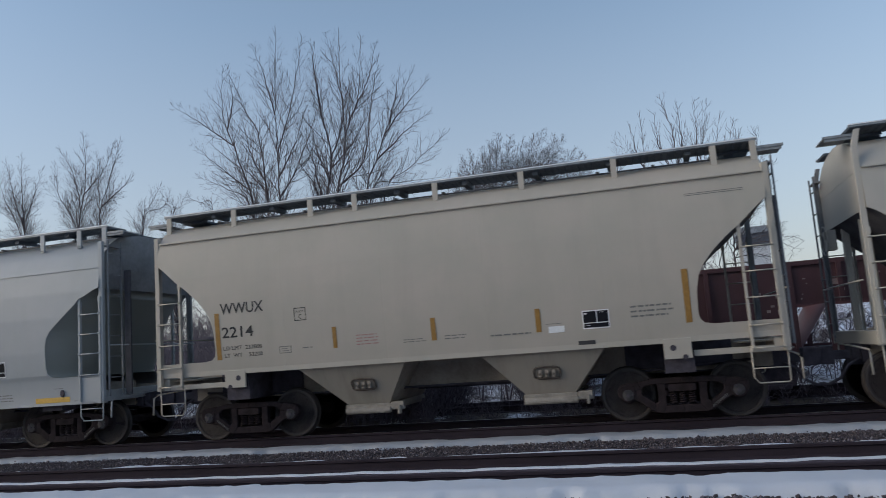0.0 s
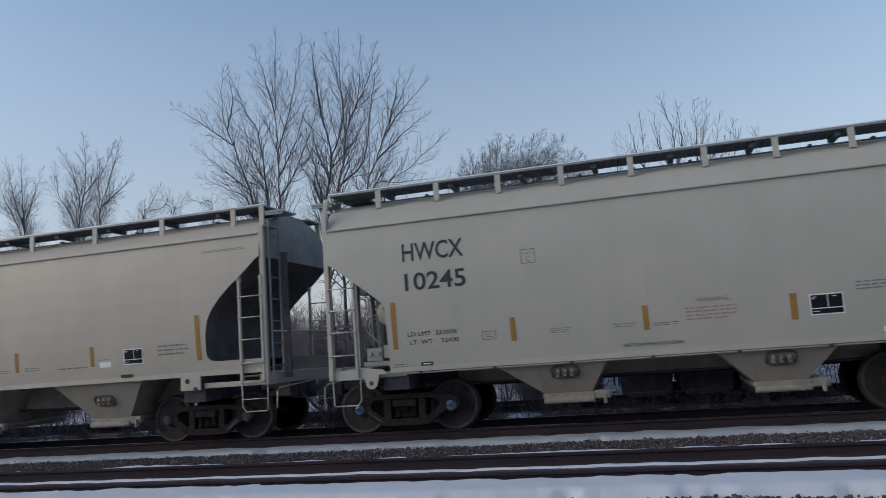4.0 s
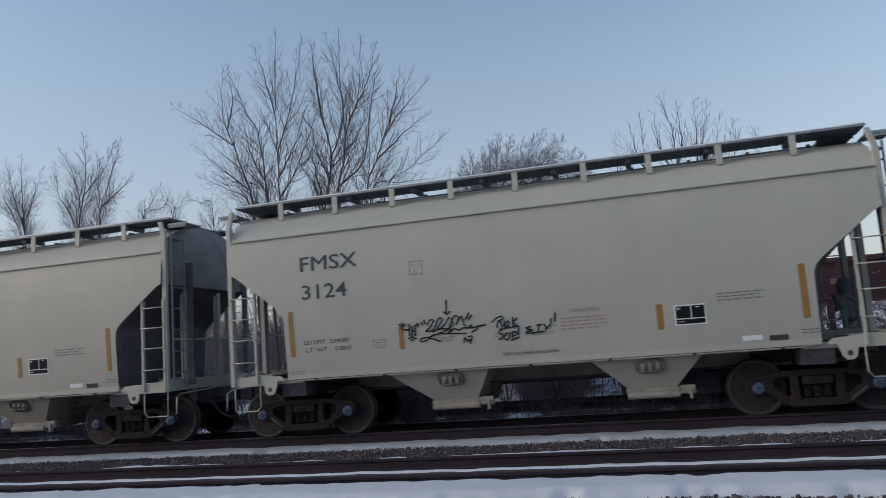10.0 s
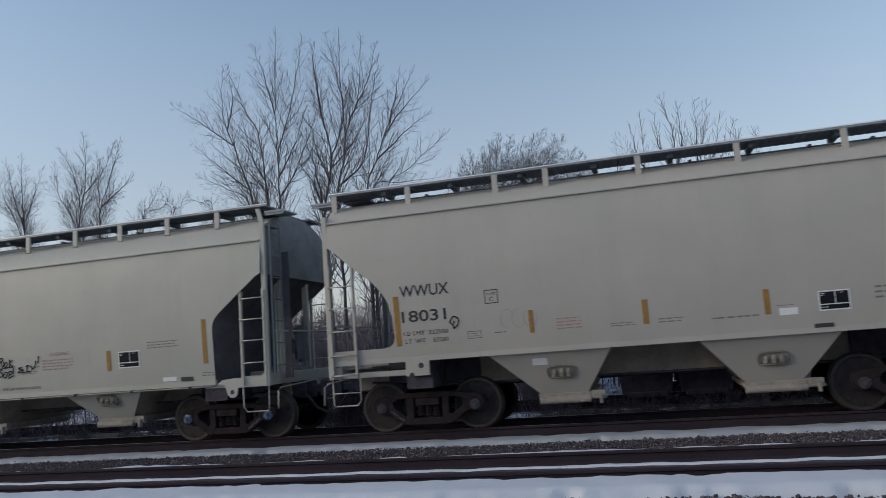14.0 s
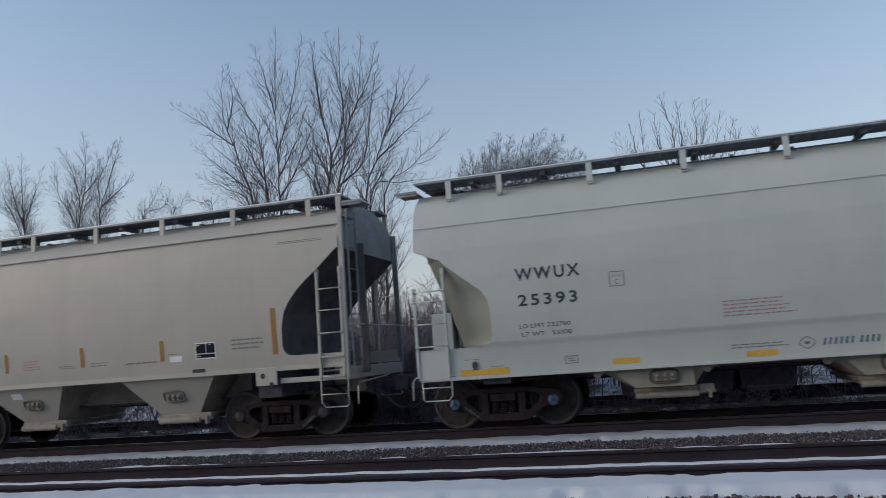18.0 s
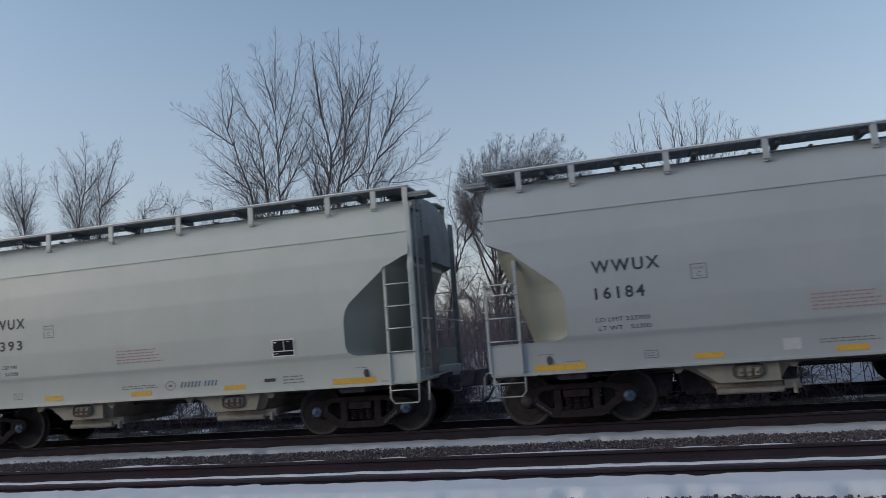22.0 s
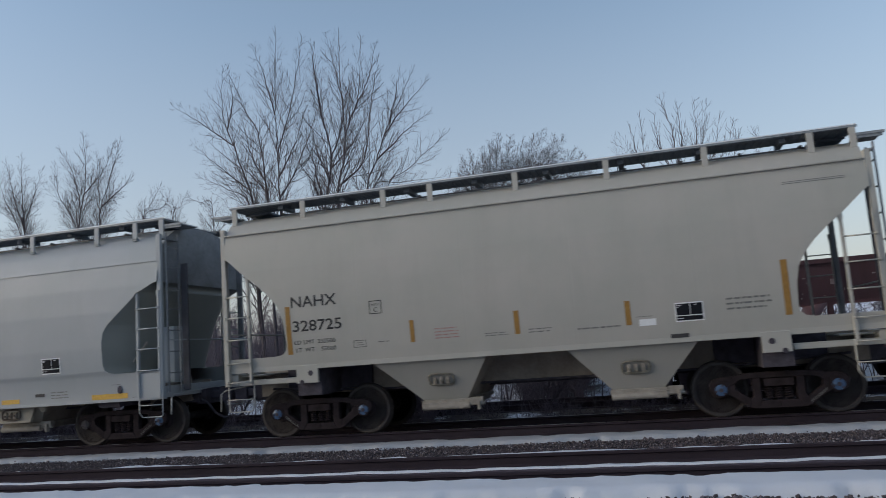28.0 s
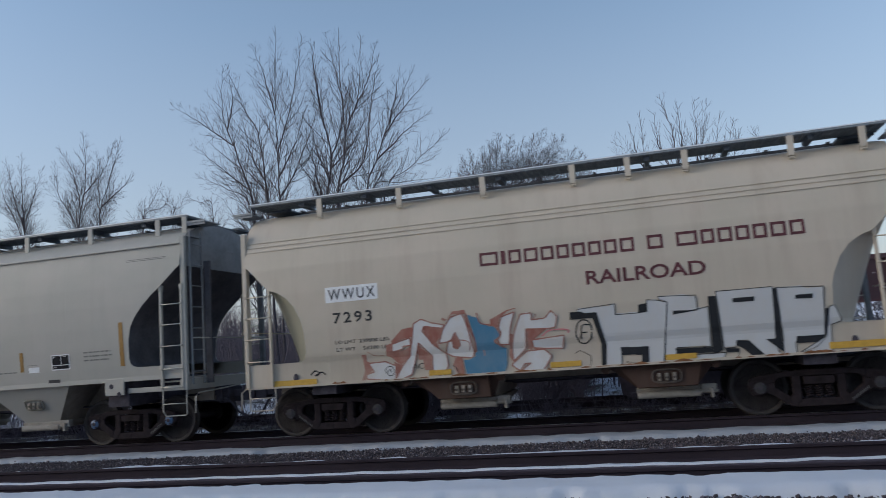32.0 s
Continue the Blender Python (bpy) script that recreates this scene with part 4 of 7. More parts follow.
def brake_gear(car, paint):
    """The brake end: reservoir, valve, cylinder, rods and hand wheel on the leading platform."""
    plat = 1.25
    b = Build()
    b.tube([(-4.76, -0.99, 2.22), (-4.76, -0.96, 2.22), (-4.76, -0.90, 2.22), (-4.76, 0.40, 2.22), (-4.76, 0.46, 2.22)], [0.11, 0.215, 0.235, 0.235, 0.12], 24)
    b.tube([(-4.80, -1.01, 2.26), (-4.30, -0.99, 2.27)], 0.012, 6)
    b.tube([(-4.82, -1.0, 2.28), (-4.82, -1.0, 2.34), (-4.76, -1.0, 2.36)], 0.012, 6)
    part("air_reservoir", b, paint, car, "painted steel air tank", smooth=True)
    b = Build()
    b.box(-5.12, -4.82, -1.20, -0.98, 1.34, 1.58)
    b.box(-4.78, -4.62, -1.22, -1.02, 1.38, 1.62)
    for x in (-5.05, -4.9, -4.7):
        b.tube([(x, -1.24, 1.47), (x, -1.0, 1.47)], 0.05, 8)
    b.box(-5.2, -4.5, -1.18, -1.0, plat, plat + 0.08)
    part("brake_valve", b, paint, car, "grime-streaked brake valve block", round_edges=0.01)
    b = Build()
    b.tube([(-4.95, -1.0, 2.2), (-5.12, -1.0, 2.18), (-5.2, -1.0, 2.08), (-5.15, -1.05, 1.9), (-4.72, -1.05, 1.45)], 0.014, 6)
    b.tube([(-5.0, -0.95, 2.14), (-5.10, -1.0, 2.1), (-5.13, -1.0, 1.98), (-5.05, -1.05, 1.85), (-4.80, -1.1, 1.45)], 0.014, 6)
    b.tube([(-5.3, -0.3, 1.3), (-5.34, -0.3, 2.9)], 0.02, 6)
    part("air_pipe", b, paint, car, smooth=True)
    b = Build()
    b.tube([(-4.95, 0.55, 1.62), (-4.55, 0.55, 1.62)], 0.16, 14)
    b.tube([(-4.55, 0.55, 1.62), (-4.1, 0.55, 1.5)], 0.03, 8)
    part("brake_cylinder", b, BLACK_IRON, car, smooth=False)
    w = Build()
    ring = [(-5.88, 0.55 + 0.26 * math.cos(a), 2.9 + 0.26 * math.sin(a)) for a in np.linspace(0, 2 * math.pi, 25)]
    w.tube(ring, 0.014, 6, cap=False)
    for i in range(4):
        a = math.pi / 4 + i * math.pi / 2
        w.tube([(-5.86, 0.55, 2.9), (-5.88, 0.55 + 0.26 * math.cos(a), 2.9 + 0.26 * math.sin(a))], 0.012, 5)
    w.box(-5.86, -5.70, 0.42, 0.68, 2.72, 3.08)
    part("brake_wheel", w, paint, car)


def trailing_brake_gear(car):
    """Air tank, valve block and rods on the rear platform of a car that runs the other way round."""
    b = Build()
    b.tube([(5.44, 0.45, 1.42), (5.44, 0.45, 1.46), (5.44, 0.45, 1.52), (5.44, 0.45, 2.12), (5.44, 0.45, 2.18), (5.44, 0.45, 2.21)], [0.05, 0.12, 0.15, 0.15, 0.12, 0.05], 18)
    part("air_reservoir", b, END_SHADE_DIRT, car, "dull grey air tank", smooth=True)
    b = Build()
    b.box(5.18, 5.36, 0.10, 0.36, 1.62, 1.92)
    b.box(5.22, 5.34, 0.02, 0.12, 1.48, 1.66)
    b.tube([(5.27, -0.04, 1.75), (5.27, 0.12, 1.75)], 0.075, 12)
    b.tube([(5.27, 0.06, 1.55), (5.27, 0.06, 1.30)], 0.05, 10)
    b.box(5.14, 5.62, 0.0, 0.62, 1.23, 1.32)
    b.box(5.52, 5.58, 0.30, 0.36, 1.32, 2.4)
    part("brake_valve", b, END_SHADE_DIRT, car, "grime-streaked brake valve block", round_edges=0.012)
    b = Build()
    b.tube([(5.30, 0.05, 1.9), (5.38, 0.05, 2.05), (5.44, 0.3, 2.12)], 0.016, 6)
    b.tube([(5.20, 0.05, 1.5), (5.05, 0.0, 1.42), (4.98, -0.1, 1.25)], 0.016, 6)
    b.tube([(5.36, 0.2, 1.85), (5.6, 0.0, 1.7), (5.66, -0.2, 1.3)], 0.014, 6)
    part("air_pipe", b, END_SHADE_DIRT, car, smooth=True)


def bay(car, kind, paint, x0, x1, b0, b1, rusty):
    k = KINDS[kind]
    zt, zb = k["sill"] + 0.02, 0.55
    yt, yb = 1.44 if kind in ("round", "straight") else 1.30, 1.02
    b = Build()
    b.v += [(x0, -yt, zt), (x1, -yt, zt), (x1, yt, zt), (x0, yt, zt), (b0, -yb, zb), (b1, -yb, zb), (b1, yb, zb), (b0, yb, zb)]
    b.f += [(0, 4, 5, 1), (1, 5, 6, 2), (2, 6, 7, 3), (3, 7, 4, 0), (4, 7, 6, 5)]
    b.mats += [0, 1, 0, 1, 1]
    if kind in ("smooth", "old_smooth"):
        xm0 = (b0 + b1) / 2
        for m, xe, xi in ((-1, x0, b0), (1, x1, b1)):
            o = [(xe + m * 0.06, zt), (xe + m * 0.05, zt - 0.10), (xe + m * 0.01, zt - 0.155), (xe - m * 0.05, zt - 0.15), (xe - m * 0.10, zt - 0.09), (xe - m * 0.16, zt - 0.05), (xe - m * 0.24, zt - 0.06), (xi, zb + 0.04), (xm0, zb + 0.04), (xm0, zt)]
            b.prism(o if m < 0 else o[::-1], -yt - 0.03, -yt + 0.03)
    hp = part("hopper_bay", b, [paint, BAY_DUST], car, "sloped discharge bay streaked with dust")
    xm = (b0 + b1) / 2
    fr = Build()
    zmid = 0.93 if kind in ("round", "straight") else 0.76
    Y = lambda z, off: -(yb + (yt - yb) * (z - zb) / (zt - zb)) - off if kind in ("round", "straight") else -yt - 0.032 - off
    n = 20
    loop = []
    for i in range(n + 1):
        a = 2 * math.pi * i / n
        cx, cz = math.cos(a), math.sin(a)
        sx, sz = math.copysign(abs(cx) ** 0.5, cx) * 0.23, math.copysign(abs(cz) ** 0.5, cz) * 0.105
        loop.append((xm + sx, Y(zmid + sz, 0.02), zmid + sz))
    fr.tube(loop, 0.018, 6, cap=False)
    for dx in (-0.12, 0.0, 0.12):
        fr.box(xm + dx - 0.028, xm + dx + 0.028, Y(zmid, 0.06), Y(zmid, -0.03), zmid - 0.07, zmid + 0.05, 1)
        fr.tube([(xm + dx, Y(zmid, 0.09), zmid - 0.02), (xm + dx, Y(zmid, 0.0), zmid - 0.02)], 0.022, 8)
    fr.box(xm - 0.2, xm + 0.2, Y(zmid, 0.015), Y(zmid, -0.05), zmid - 0.10, zmid - 0.075)
    part("vibrator_bracket", fr, [BRACKET_RUST if rusty else BRACKET_DUST, BAY_DUST], hp, "rusty oval vibrator bracket" if rusty else "dusty oval vibrator bracket")
    g = Build()
    g.box(b0 - 0.05, b1 + 0.05, -1.06, 1.06, 0.49, 0.56)
    g.box(b0 + 0.02, b1 - 0.02, -1.00, 1.04, 0.42, 0.50)
    g.tube([(b0 - 0.03, -1.08, 0.445), (b1 + 0.05, -1.08, 0.445)], 0.062, 12)
    g.tube([(b1 - 0.05, -1.08, 0.46), (b1 + 0.32, -1.08, 0.46)], 0.028, 8)
    g.box(b1 + 0.06, b1 + 0.30, -1.10, -0.98, 0.44, 0.58)
    g.tube([(b1 - 0.10, -1.14, 0.43), (b1 - 0.10, -1.0, 0.43)], 0.04, 10)
    g.box(b1 + 0.20, b1 + 0.25, -1.16, -1.06, 0.36, 0.52)
    part("outlet_gate", g, DULL_GATE, hp, "dull sliding outlet gate with a crank shaft", round_edges=0.008)


def grating_bar():
    b = Build()
    b.box(-0.014, 0.014, -0.72, 0.72, 4.46, 4.50)
    return b.mesh("grating_bar", SHADE_GRATE)


def grating_plank():
    b = Build()
    b.box(-0.03, 0.03, -1.25, -0.70, 4.375, 4.40)
    return b.mesh("grating_plank", GALV)


def hopper_car(kind, paint, centre, label, cap, bay_paint=None):
    k = KINDS[kind]
    car = tagged(new("hopper_car"), label, "hopper car", "cars of the freight train")
    car.location = (centre, 0, 0)
    car["centre"] = centre
    for s in (-1, 1):
        part("side_panel", side_panel(kind, s), paint, car, smooth=True)
        part("slope_sheet", slope_sheet(kind, s), SHADED_GRIME if kind in ("round", "straight") else (BEIGE_SLOPE if s < 0 else paint) if kind == "old_smooth" else SLOPE_BEIGE if s < 0 else SLOPE_OLIVE, car, "slope sheet darkened for shade and brake dust" if kind in ("round", "straight") else "" if kind == "old_smooth" or s < 0 else "dull olive slope sheet", smooth=True)
        # +x ends get the shade-darkened coat, lit -x ends the plain paint
        part("end_wall", end_wall(kind, s), END_SHADE_DIRT if s > 0 else paint, car, "end sheet darkened for shade and brake dust" if s > 0 else "")
        part("end_cap", end_cap(kind, s), END_SHADE_DIRT if s > 0 else paint, car, "roof end darkened for shade and brake dust" if s > 0 else "")
        for nm, tb in trims(kind, s):
            part(nm, tb, paint, car)
        for x in k["seams"]:
            part("weld_seam", seam(kind, s, x), paint, car)
        end_gear(car, kind, paint, s)
    part("roof", roof_shell(kind), paint, car, smooth=True)
    if paint is CREAM:
        brake_gear(car, paint)
    f = Build()
    f.box(-4.45, 4.45, -1.36, 1.36, k["sill"] + 0.03, k["sill"] + 0.06)
    part("floor_sheet", f, BAY_DUST, car)
    for nm, box in (("centre_sill", (-0.38, 0.30, 0.80, 0.86)), ("sill_web", (-0.42, -0.38, 0.78, 1.30)), ("sill_web", (0.30, 0.34, 0.78, 1.2))):
        c = Build()
        c.box(-5.6, 5.6, *box)
        part(nm, c, BAY_DUST, car)
    p = Build()
    p.tube([(-5.3, -0.5, 0.92), (-3.0, -0.55, 0.80), (3.0, -0.55, 0.80), (5.3, -0.5, 0.92)], 0.025, 6)
    p.tube([(-3.2, 0.45, 0.72), (3.2, 0.45, 0.72)], 0.02, 6)
    part("brake_pipe", p, BLACK_IRON, car, smooth=True)
    if kind == "straight":
        p = Build()
        p.tube([(-4.5, -1.47, 1.10), (-4.3, -1.48, 1.085), (4.3, -1.48, 1.085), (4.5, -1.47, 1.10)], 0.014, 8)
        part("conduit", p, paint, car, "painted pipe clipped under the sill")
        clip = Build()
        clip.box(-0.03, 0.03, -1.51, -1.46, 1.065, 1.115)
        clip_me = clip.mesh("clip", BLACK_IRON)
        for x in (-4.0, -2.67, -1.33, 0.0, 1.33, 2.67, 4.0):
            part("clip", clip_me, None, car, "dark pipe clip", at=pose(x, 0, 0))
    for x0, x1, b0, b1 in k["bays"]:
        bay(car, kind, bay_paint or (BEIGE if kind == "smooth" else paint), x0, x1, b0, b1, bay_paint is not None or "smooth" in kind)
    for x in (-k["truck"], k["truck"]):
        truck(car, x, cap)
        b = Build()
        b.box(x - 0.24, x + 0.24, -1.40, 1.40, 0.80, k["sill"] + 0.02)
        b.box(x - 0.9, x + 0.9, -0.5, 0.5, 0.86, k["sill"] + 0.02)
        part("body_bolster", b, BLACK_IRON, car)
    # running boards
    for s in (-1, 1):
        y0, y1 = sorted((s * 0.70, s * 1.27))
        b = Build()
        n = 12
        for i in range(n):
            u = y0 + (y1 - y0) * i / (n - 1)
            b.box(-5.66, 5.66, u - 0.016, u + 0.016, 4.505, 4.545)
        for i in range(96):
            x = -5.62 + 11.24 * i / 95
            b.box(x - (0.016 if "smooth" in kind else 0.038), x + (0.016 if "smooth" in kind else 0.038), y0, y1, 4.50, 4.512)
        rb = part("running_board", b, OPEN_GRATE if "smooth" in kind else SHADE_GRATE, car, "galvanised grating walkway" if "smooth" in kind else "steel grating walkway darkened as a shaded underside")
        f = Build()
        ye = sorted((s * 1.272, s * 1.295))
        f.box(-5.68, 5.68, *ye, 4.515, 4.548)
        part("edge_strip", f, GALV, rb, "galvanised edge strip")
        f = Build()
        f.box(-5.67, 5.67, *sorted((s * 1.262, s * 1.299)), 4.549, 4.566)
        part("frost", f, FROST, rb, "line of frost along the edge")
    for s in (-1, 1):
        for y0, y1 in ((-1.27, -0.70),):
            b = Build()
            b.box(*sorted((s * 5.64, s * 6.07)), y0 - 0.02, y0 + 0.015, 4.372, 4.412)
            walkway = part("end_walkway", b, GALV, car, "galvanised end platform")
            b = Build()
            b.box(*sorted((s * 5.64, s * 6.04)), y0, y0 + 0.03, 4.325, 4.371)
            part("bearer", b, GALV, walkway)
            for i in range(6):
                part("grating_plank", shared("grating_plank", grating_plank), None, walkway, at=pose(s * (5.70 + 0.066 * i), 0, 0))
        b = Build()
        b.box(*sorted((s * 5.05, s * 5.62)), -0.745, -0.722, 4.455, 4.502)
        cross = part("cross_walkway", b, SHADE_GRATE, car, "steel grating walkway darkened as a shaded underside")
        for i in range(12):
            part("grating_bar", shared("grating_bar", grating_bar), None, cross, at=pose(s * (5.08 + 0.046 * i), 0, 0))
    br = Build()
    br.box(-0.05, 0.05, -0.018, 0.018, 4.16, 4.51)
    br.box(-0.05, 0.05, -0.018, 0.05, 4.14, 4.18)
    br_me = br.mesh("bracket", paint)
    for x in k["brackets"]:
        for s in (-1, 1):
            m = pose(x, s * 1.285, 0) if s < 0 else pose(x, 1.285, 0, 0, 0, 180)
            part("bracket", br_me, None, car, at=m)
    h = Build()
    h.box(-5.1, 5.1, -0.30, 0.30, 4.42, 4.51)
    trough = part("roof_hatch", h, HATCH, car, "long black roof hatch cover", round_edges=0.015)
    t = Build()
    t.box(-0.03, 0.03, -0.36, 0.36, 4.50, 4.528)
    t_me = t.mesh("hatch_strap", HATCH)
    for i in range(11):
        part("hatch_strap", t_me, None, trough, at=pose(-5.0 + i, 0, 0))
    j = Build()
    j.box(-0.05, 0.05, -1.20, -0.66, 4.43, 4.50)
    j_me = j.mesh("board_saddle", SHADE_GRATE)
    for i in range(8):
        for s in (0, 180):
            part("board_saddle", j_me, None, car, at=pose(-4.6 + 1.31 * i, 0, 0, 0, 0, s))
    return car


def paint_of(car):
    return next(p for p in car.children if p.name.startswith("side_panel")).data.materials[0]


def write(car, kind, text, x, z, w, h, ink, label="", weight=None, lift=0.006):
    """A word on a car's side: large ones letter by letter, small ones as one stencil."""
    if weight is None:
        weight = {"smooth": 0.022, "old_smooth": 0.020, "straight": 0.009 if ink is NAVY_INK else 0.011}.get(kind, 0.012)
    me = letters(text, x, z, w, h, kind, lift, weight, 1.3 if kind in ("smooth", "old_smooth") and h > 0.15 and len(text) < 6 else 1.0)
    coats = glyphs(me) if h > 0.15 else [me]
    if h > 0.15 and "M" in text:  # a second coat set a finger's width along thickens these letters
        bold = 1.5 * weight
        coats += glyphs(letters(text, x + bold, z, w, h, kind, lift + 0.002, weight)) + glyphs(letters(text, x + bold * 0.5, z + bold * 0.3, w, h, kind, lift + 0.001, weight))
    for m in coats:
        m.materials.append(ink)
        part("letter" if h > 0.15 else "lettering", m, None, car, label or "stencilled letters " + text.lower())


def consolidated_stencil(car, kind, x, z, w=0.45, h=0.32):
    """The black inspection panel with white rules."""
    b = Build()
    decal(b, kind, x, x + w, z, z + h, 0.005, 1)
    g = 0.020
    decal(b, kind, x + g, x + w * 0.52, z + h * 0.34, z + h - g, 0.008, 0)
    decal(b, kind, x + w * 0.55, x + w - g, z + h * 0.34, z + h - g, 0.008, 0)
    decal(b, kind, x + g, x + w - g, z + g, z + h * 0.29, 0.008, 0)
    for ux, uz, uw in ((0.07, 0.84, 0.18), (0.07, 0.76, 0.12), (0.68, 0.84, 0.14), (0.08, 0.16, 0.25)):
        decal(b, kind, x + w * ux, x + w * (ux + uw * 0.8), z + h * uz, z + h * (uz + 0.03), 0.010, 1)
    part("inspection_panel", b, [PANEL_BLACK, WHITE_INK], car, "black inspection panel with white rules")


def plate_c(car, kind, x, z, ink, size=0.24):
    b = Build()
    t = 0.014
    for x0, x1, z0, z1 in ((0, size, 0, t), (0, size, size - t, size), (0, t, t, size - t), (size - t, size, t, size - t)):
        decal(b, kind, x + x0, x + x1, z + z0, z + z1)
    part("plate_frame", b, ink, car, "small square stencil frame")
    write(car, kind, "C", x + size * 0.36, z + size * 0.14, size * 0.28, size * 0.34, ink)
    write(car, kind, "PLATE", x + size * 0.18, z + size * 0.62, size * 0.64, size * 0.16, ink)


def strips(car, kind, spots, mat, word):
    for x0, x1, z0, z1 in spots:
        b = Build()
        decal(b, kind, x0, x1, z0, z1, 0.006 if kind != "old_smooth" else 0.026)
        part("reflector_strip", b, mat, car, word)


def small_print(car, kind, spots, ink, label="faded small stencil bars"):
    for i, (x, z, w, h, rows) in enumerate(spots):
        b = Build()
        bars(b, kind, x, z, w, h, rows, i + int(100 * abs(x)))
        part("small_print", b, ink, car, label)


def open_box(car, kind, x, z, w, h, ink):
    b = Build()
    t = 0.012
    for x0, x1, z0, z1 in ((0, w, 0, t), (0, w, h - t, h), (0, t, t, h - t), (w - t, w, t, h - t), (0.2 * w, 0.8 * w, 0.3 * h, 0.38 * h), (0.2 * w, 0.7 * w, 0.6 * h, 0.68 * h)):
        decal(b, kind, x + x0, x + x1, z + z0, z + z1)
    part("stencil_box", b, ink, car, "thin stencilled box")


def round_marks(car, name, number, load, light, ink):
    k = "round"
    write(car, k, name, -4.27, 2.43, 0.92, 0.205, ink)
    write(car, k, number, -4.26, 1.98, 0.155 * len(number) + 0.05, 0.205, ink)
    write(car, k, "LD LMT  " + load, -4.25, 1.745, 0.82, 0.075, ink)
    write(car, k, "LT  WT    " + light, -4.23, 1.605, 0.80, 0.075, ink)
    strips(car, k, [(-4.40, -4.30, 1.57, 2.46), (-1.98, -1.90, 1.63, 2.02), (-0.09, 0.0, 1.63, 2.03), (1.78, 1.87, 1.63, 2.03), (4.23, 4.33, 1.60, 2.47)], AMBER, "amber reflective tape strip")
    consolidated_stencil(car, k, 2.57, 1.62, 0.45, 0.31)
    plate_c(car, k, -2.72, 2.19, ink)
    open_box(car, k, -3.08, 1.61, 0.25, 0.13, GREY_INK)
    small_print(car, k, [(-1.52, 1.64, 0.47, 0.22, 4)], RED_INK, "faded red warning bars")
    small_print(car, k, [(3.37, 1.73, 0.72, 0.24, 3)], GREY_INK)
    small_print(car, k, [(-2.6, 1.66, 0.26, 0.05, 1), (-0.62, 1.62, 0.48, 0.08, 2), (0.15, 1.62, 0.42, 0.10, 2), (0.98, 1.60, 0.78, 0.07, 1), (1.95, 1.74, 0.32, 0.03, 1), (3.9, 1.33, 0.3, 0.03, 1)], GREY_INK)
    b = Build()
    decal(b, k, 1.99, 2.26, 1.60, 1.71, 0.005)
    part("sticker", b, WHITE_INK, car, "white paper sticker")
    b = Build()
    decal(b, k, 2.47, 2.75, 1.365, 1.43, 0.012)
    part("data_plate", b, GREY_CAP, car, "small grey metal data plate")
    b = Build()
    decal(b, k, 4.42, 5.34, 3.665, 3.675)
    decal(b, k, 4.42, 5.34, 3.695, 3.705)
    part("small_print", b, GREY_INK, car, "two faint ruled lines")


def straight_marks(car, name, number, load, light, ink):
    k = "straight"
    tall = 0.06 if ink is BLACK_INK else 0.0
    write(car, k, name, -4.18, 3.09 - tall / 3, 1.14, 0.27 + tall, ink, weight=0.014 if tall else None)
    write(car, k, number, -4.16, 2.56 - tall / 3, 0.23 * len(number) - 0.02, 0.27 + tall * 0.8, ink, weight=0.014 if tall else None)
    write(car, k, "LD LMT  " + load, -4.18, 1.73, 0.90, 0.075, ink)
    write(car, k, "LT  WT    " + light, -4.15, 1.585, 0.90, 0.075, ink)
    strips(car, k, [(-4.47, -4.38, 1.52, 2.36), (-2.32, -2.23, 1.52, 1.92)] + ([(-0.10, -0.01, 1.53, 1.93)] if name == "HWCX" else []) + [ (2.15, 2.25, 1.52, 1.93), (4.35, 4.45, 1.53, 2.38)], AMBER, "amber reflective tape strip")
    consolidated_stencil(car, k, 2.43, 1.56, 0.49, 0.33)
    plate_c(car, k, -2.03, 2.82, GREY_INK, 0.25)
    open_box(car, k, -2.83, 1.57, 0.25, 0.15, GREY_INK)
    write(car, k, "WARNING", 0.76, 1.915, 0.49, 0.07, RED_INK)
    small_print(car, k, [(0.58, 1.62, 0.85, 0.24, 4)], RED_INK, "faded red warning bars")
    write(car, k, "VENT CAR WHEN UNLOADING", -0.47, 1.275, 0.98, 0.055, NAVY_INK)
    small_print(car, k, [(3.11, 1.89, 0.74, 0.16, 3), (-1.64, 1.59, 0.42, 0.1, 3), (-0.58, 1.6, 0.4, 0.08, 2), (0.06, 1.58, 0.42, 0.07, 2), (4.3, 1.28, 0.35, 0.1, 2), (-4.5, 1.19, 0.3, 0.08, 2)], GREY_INK)
    b = Build()
    decal(b, k, 3.42, 3.72, 1.24, 1.32, 0.006)
    part("sticker", b, WHITE_INK, car, "white paper sticker")
    b = Build()
    decal(b, k, 3.82, 4.10, 1.22, 1.30, 0.012)
    part("data_plate", b, GREY_CAP, car, "small grey metal data plate")


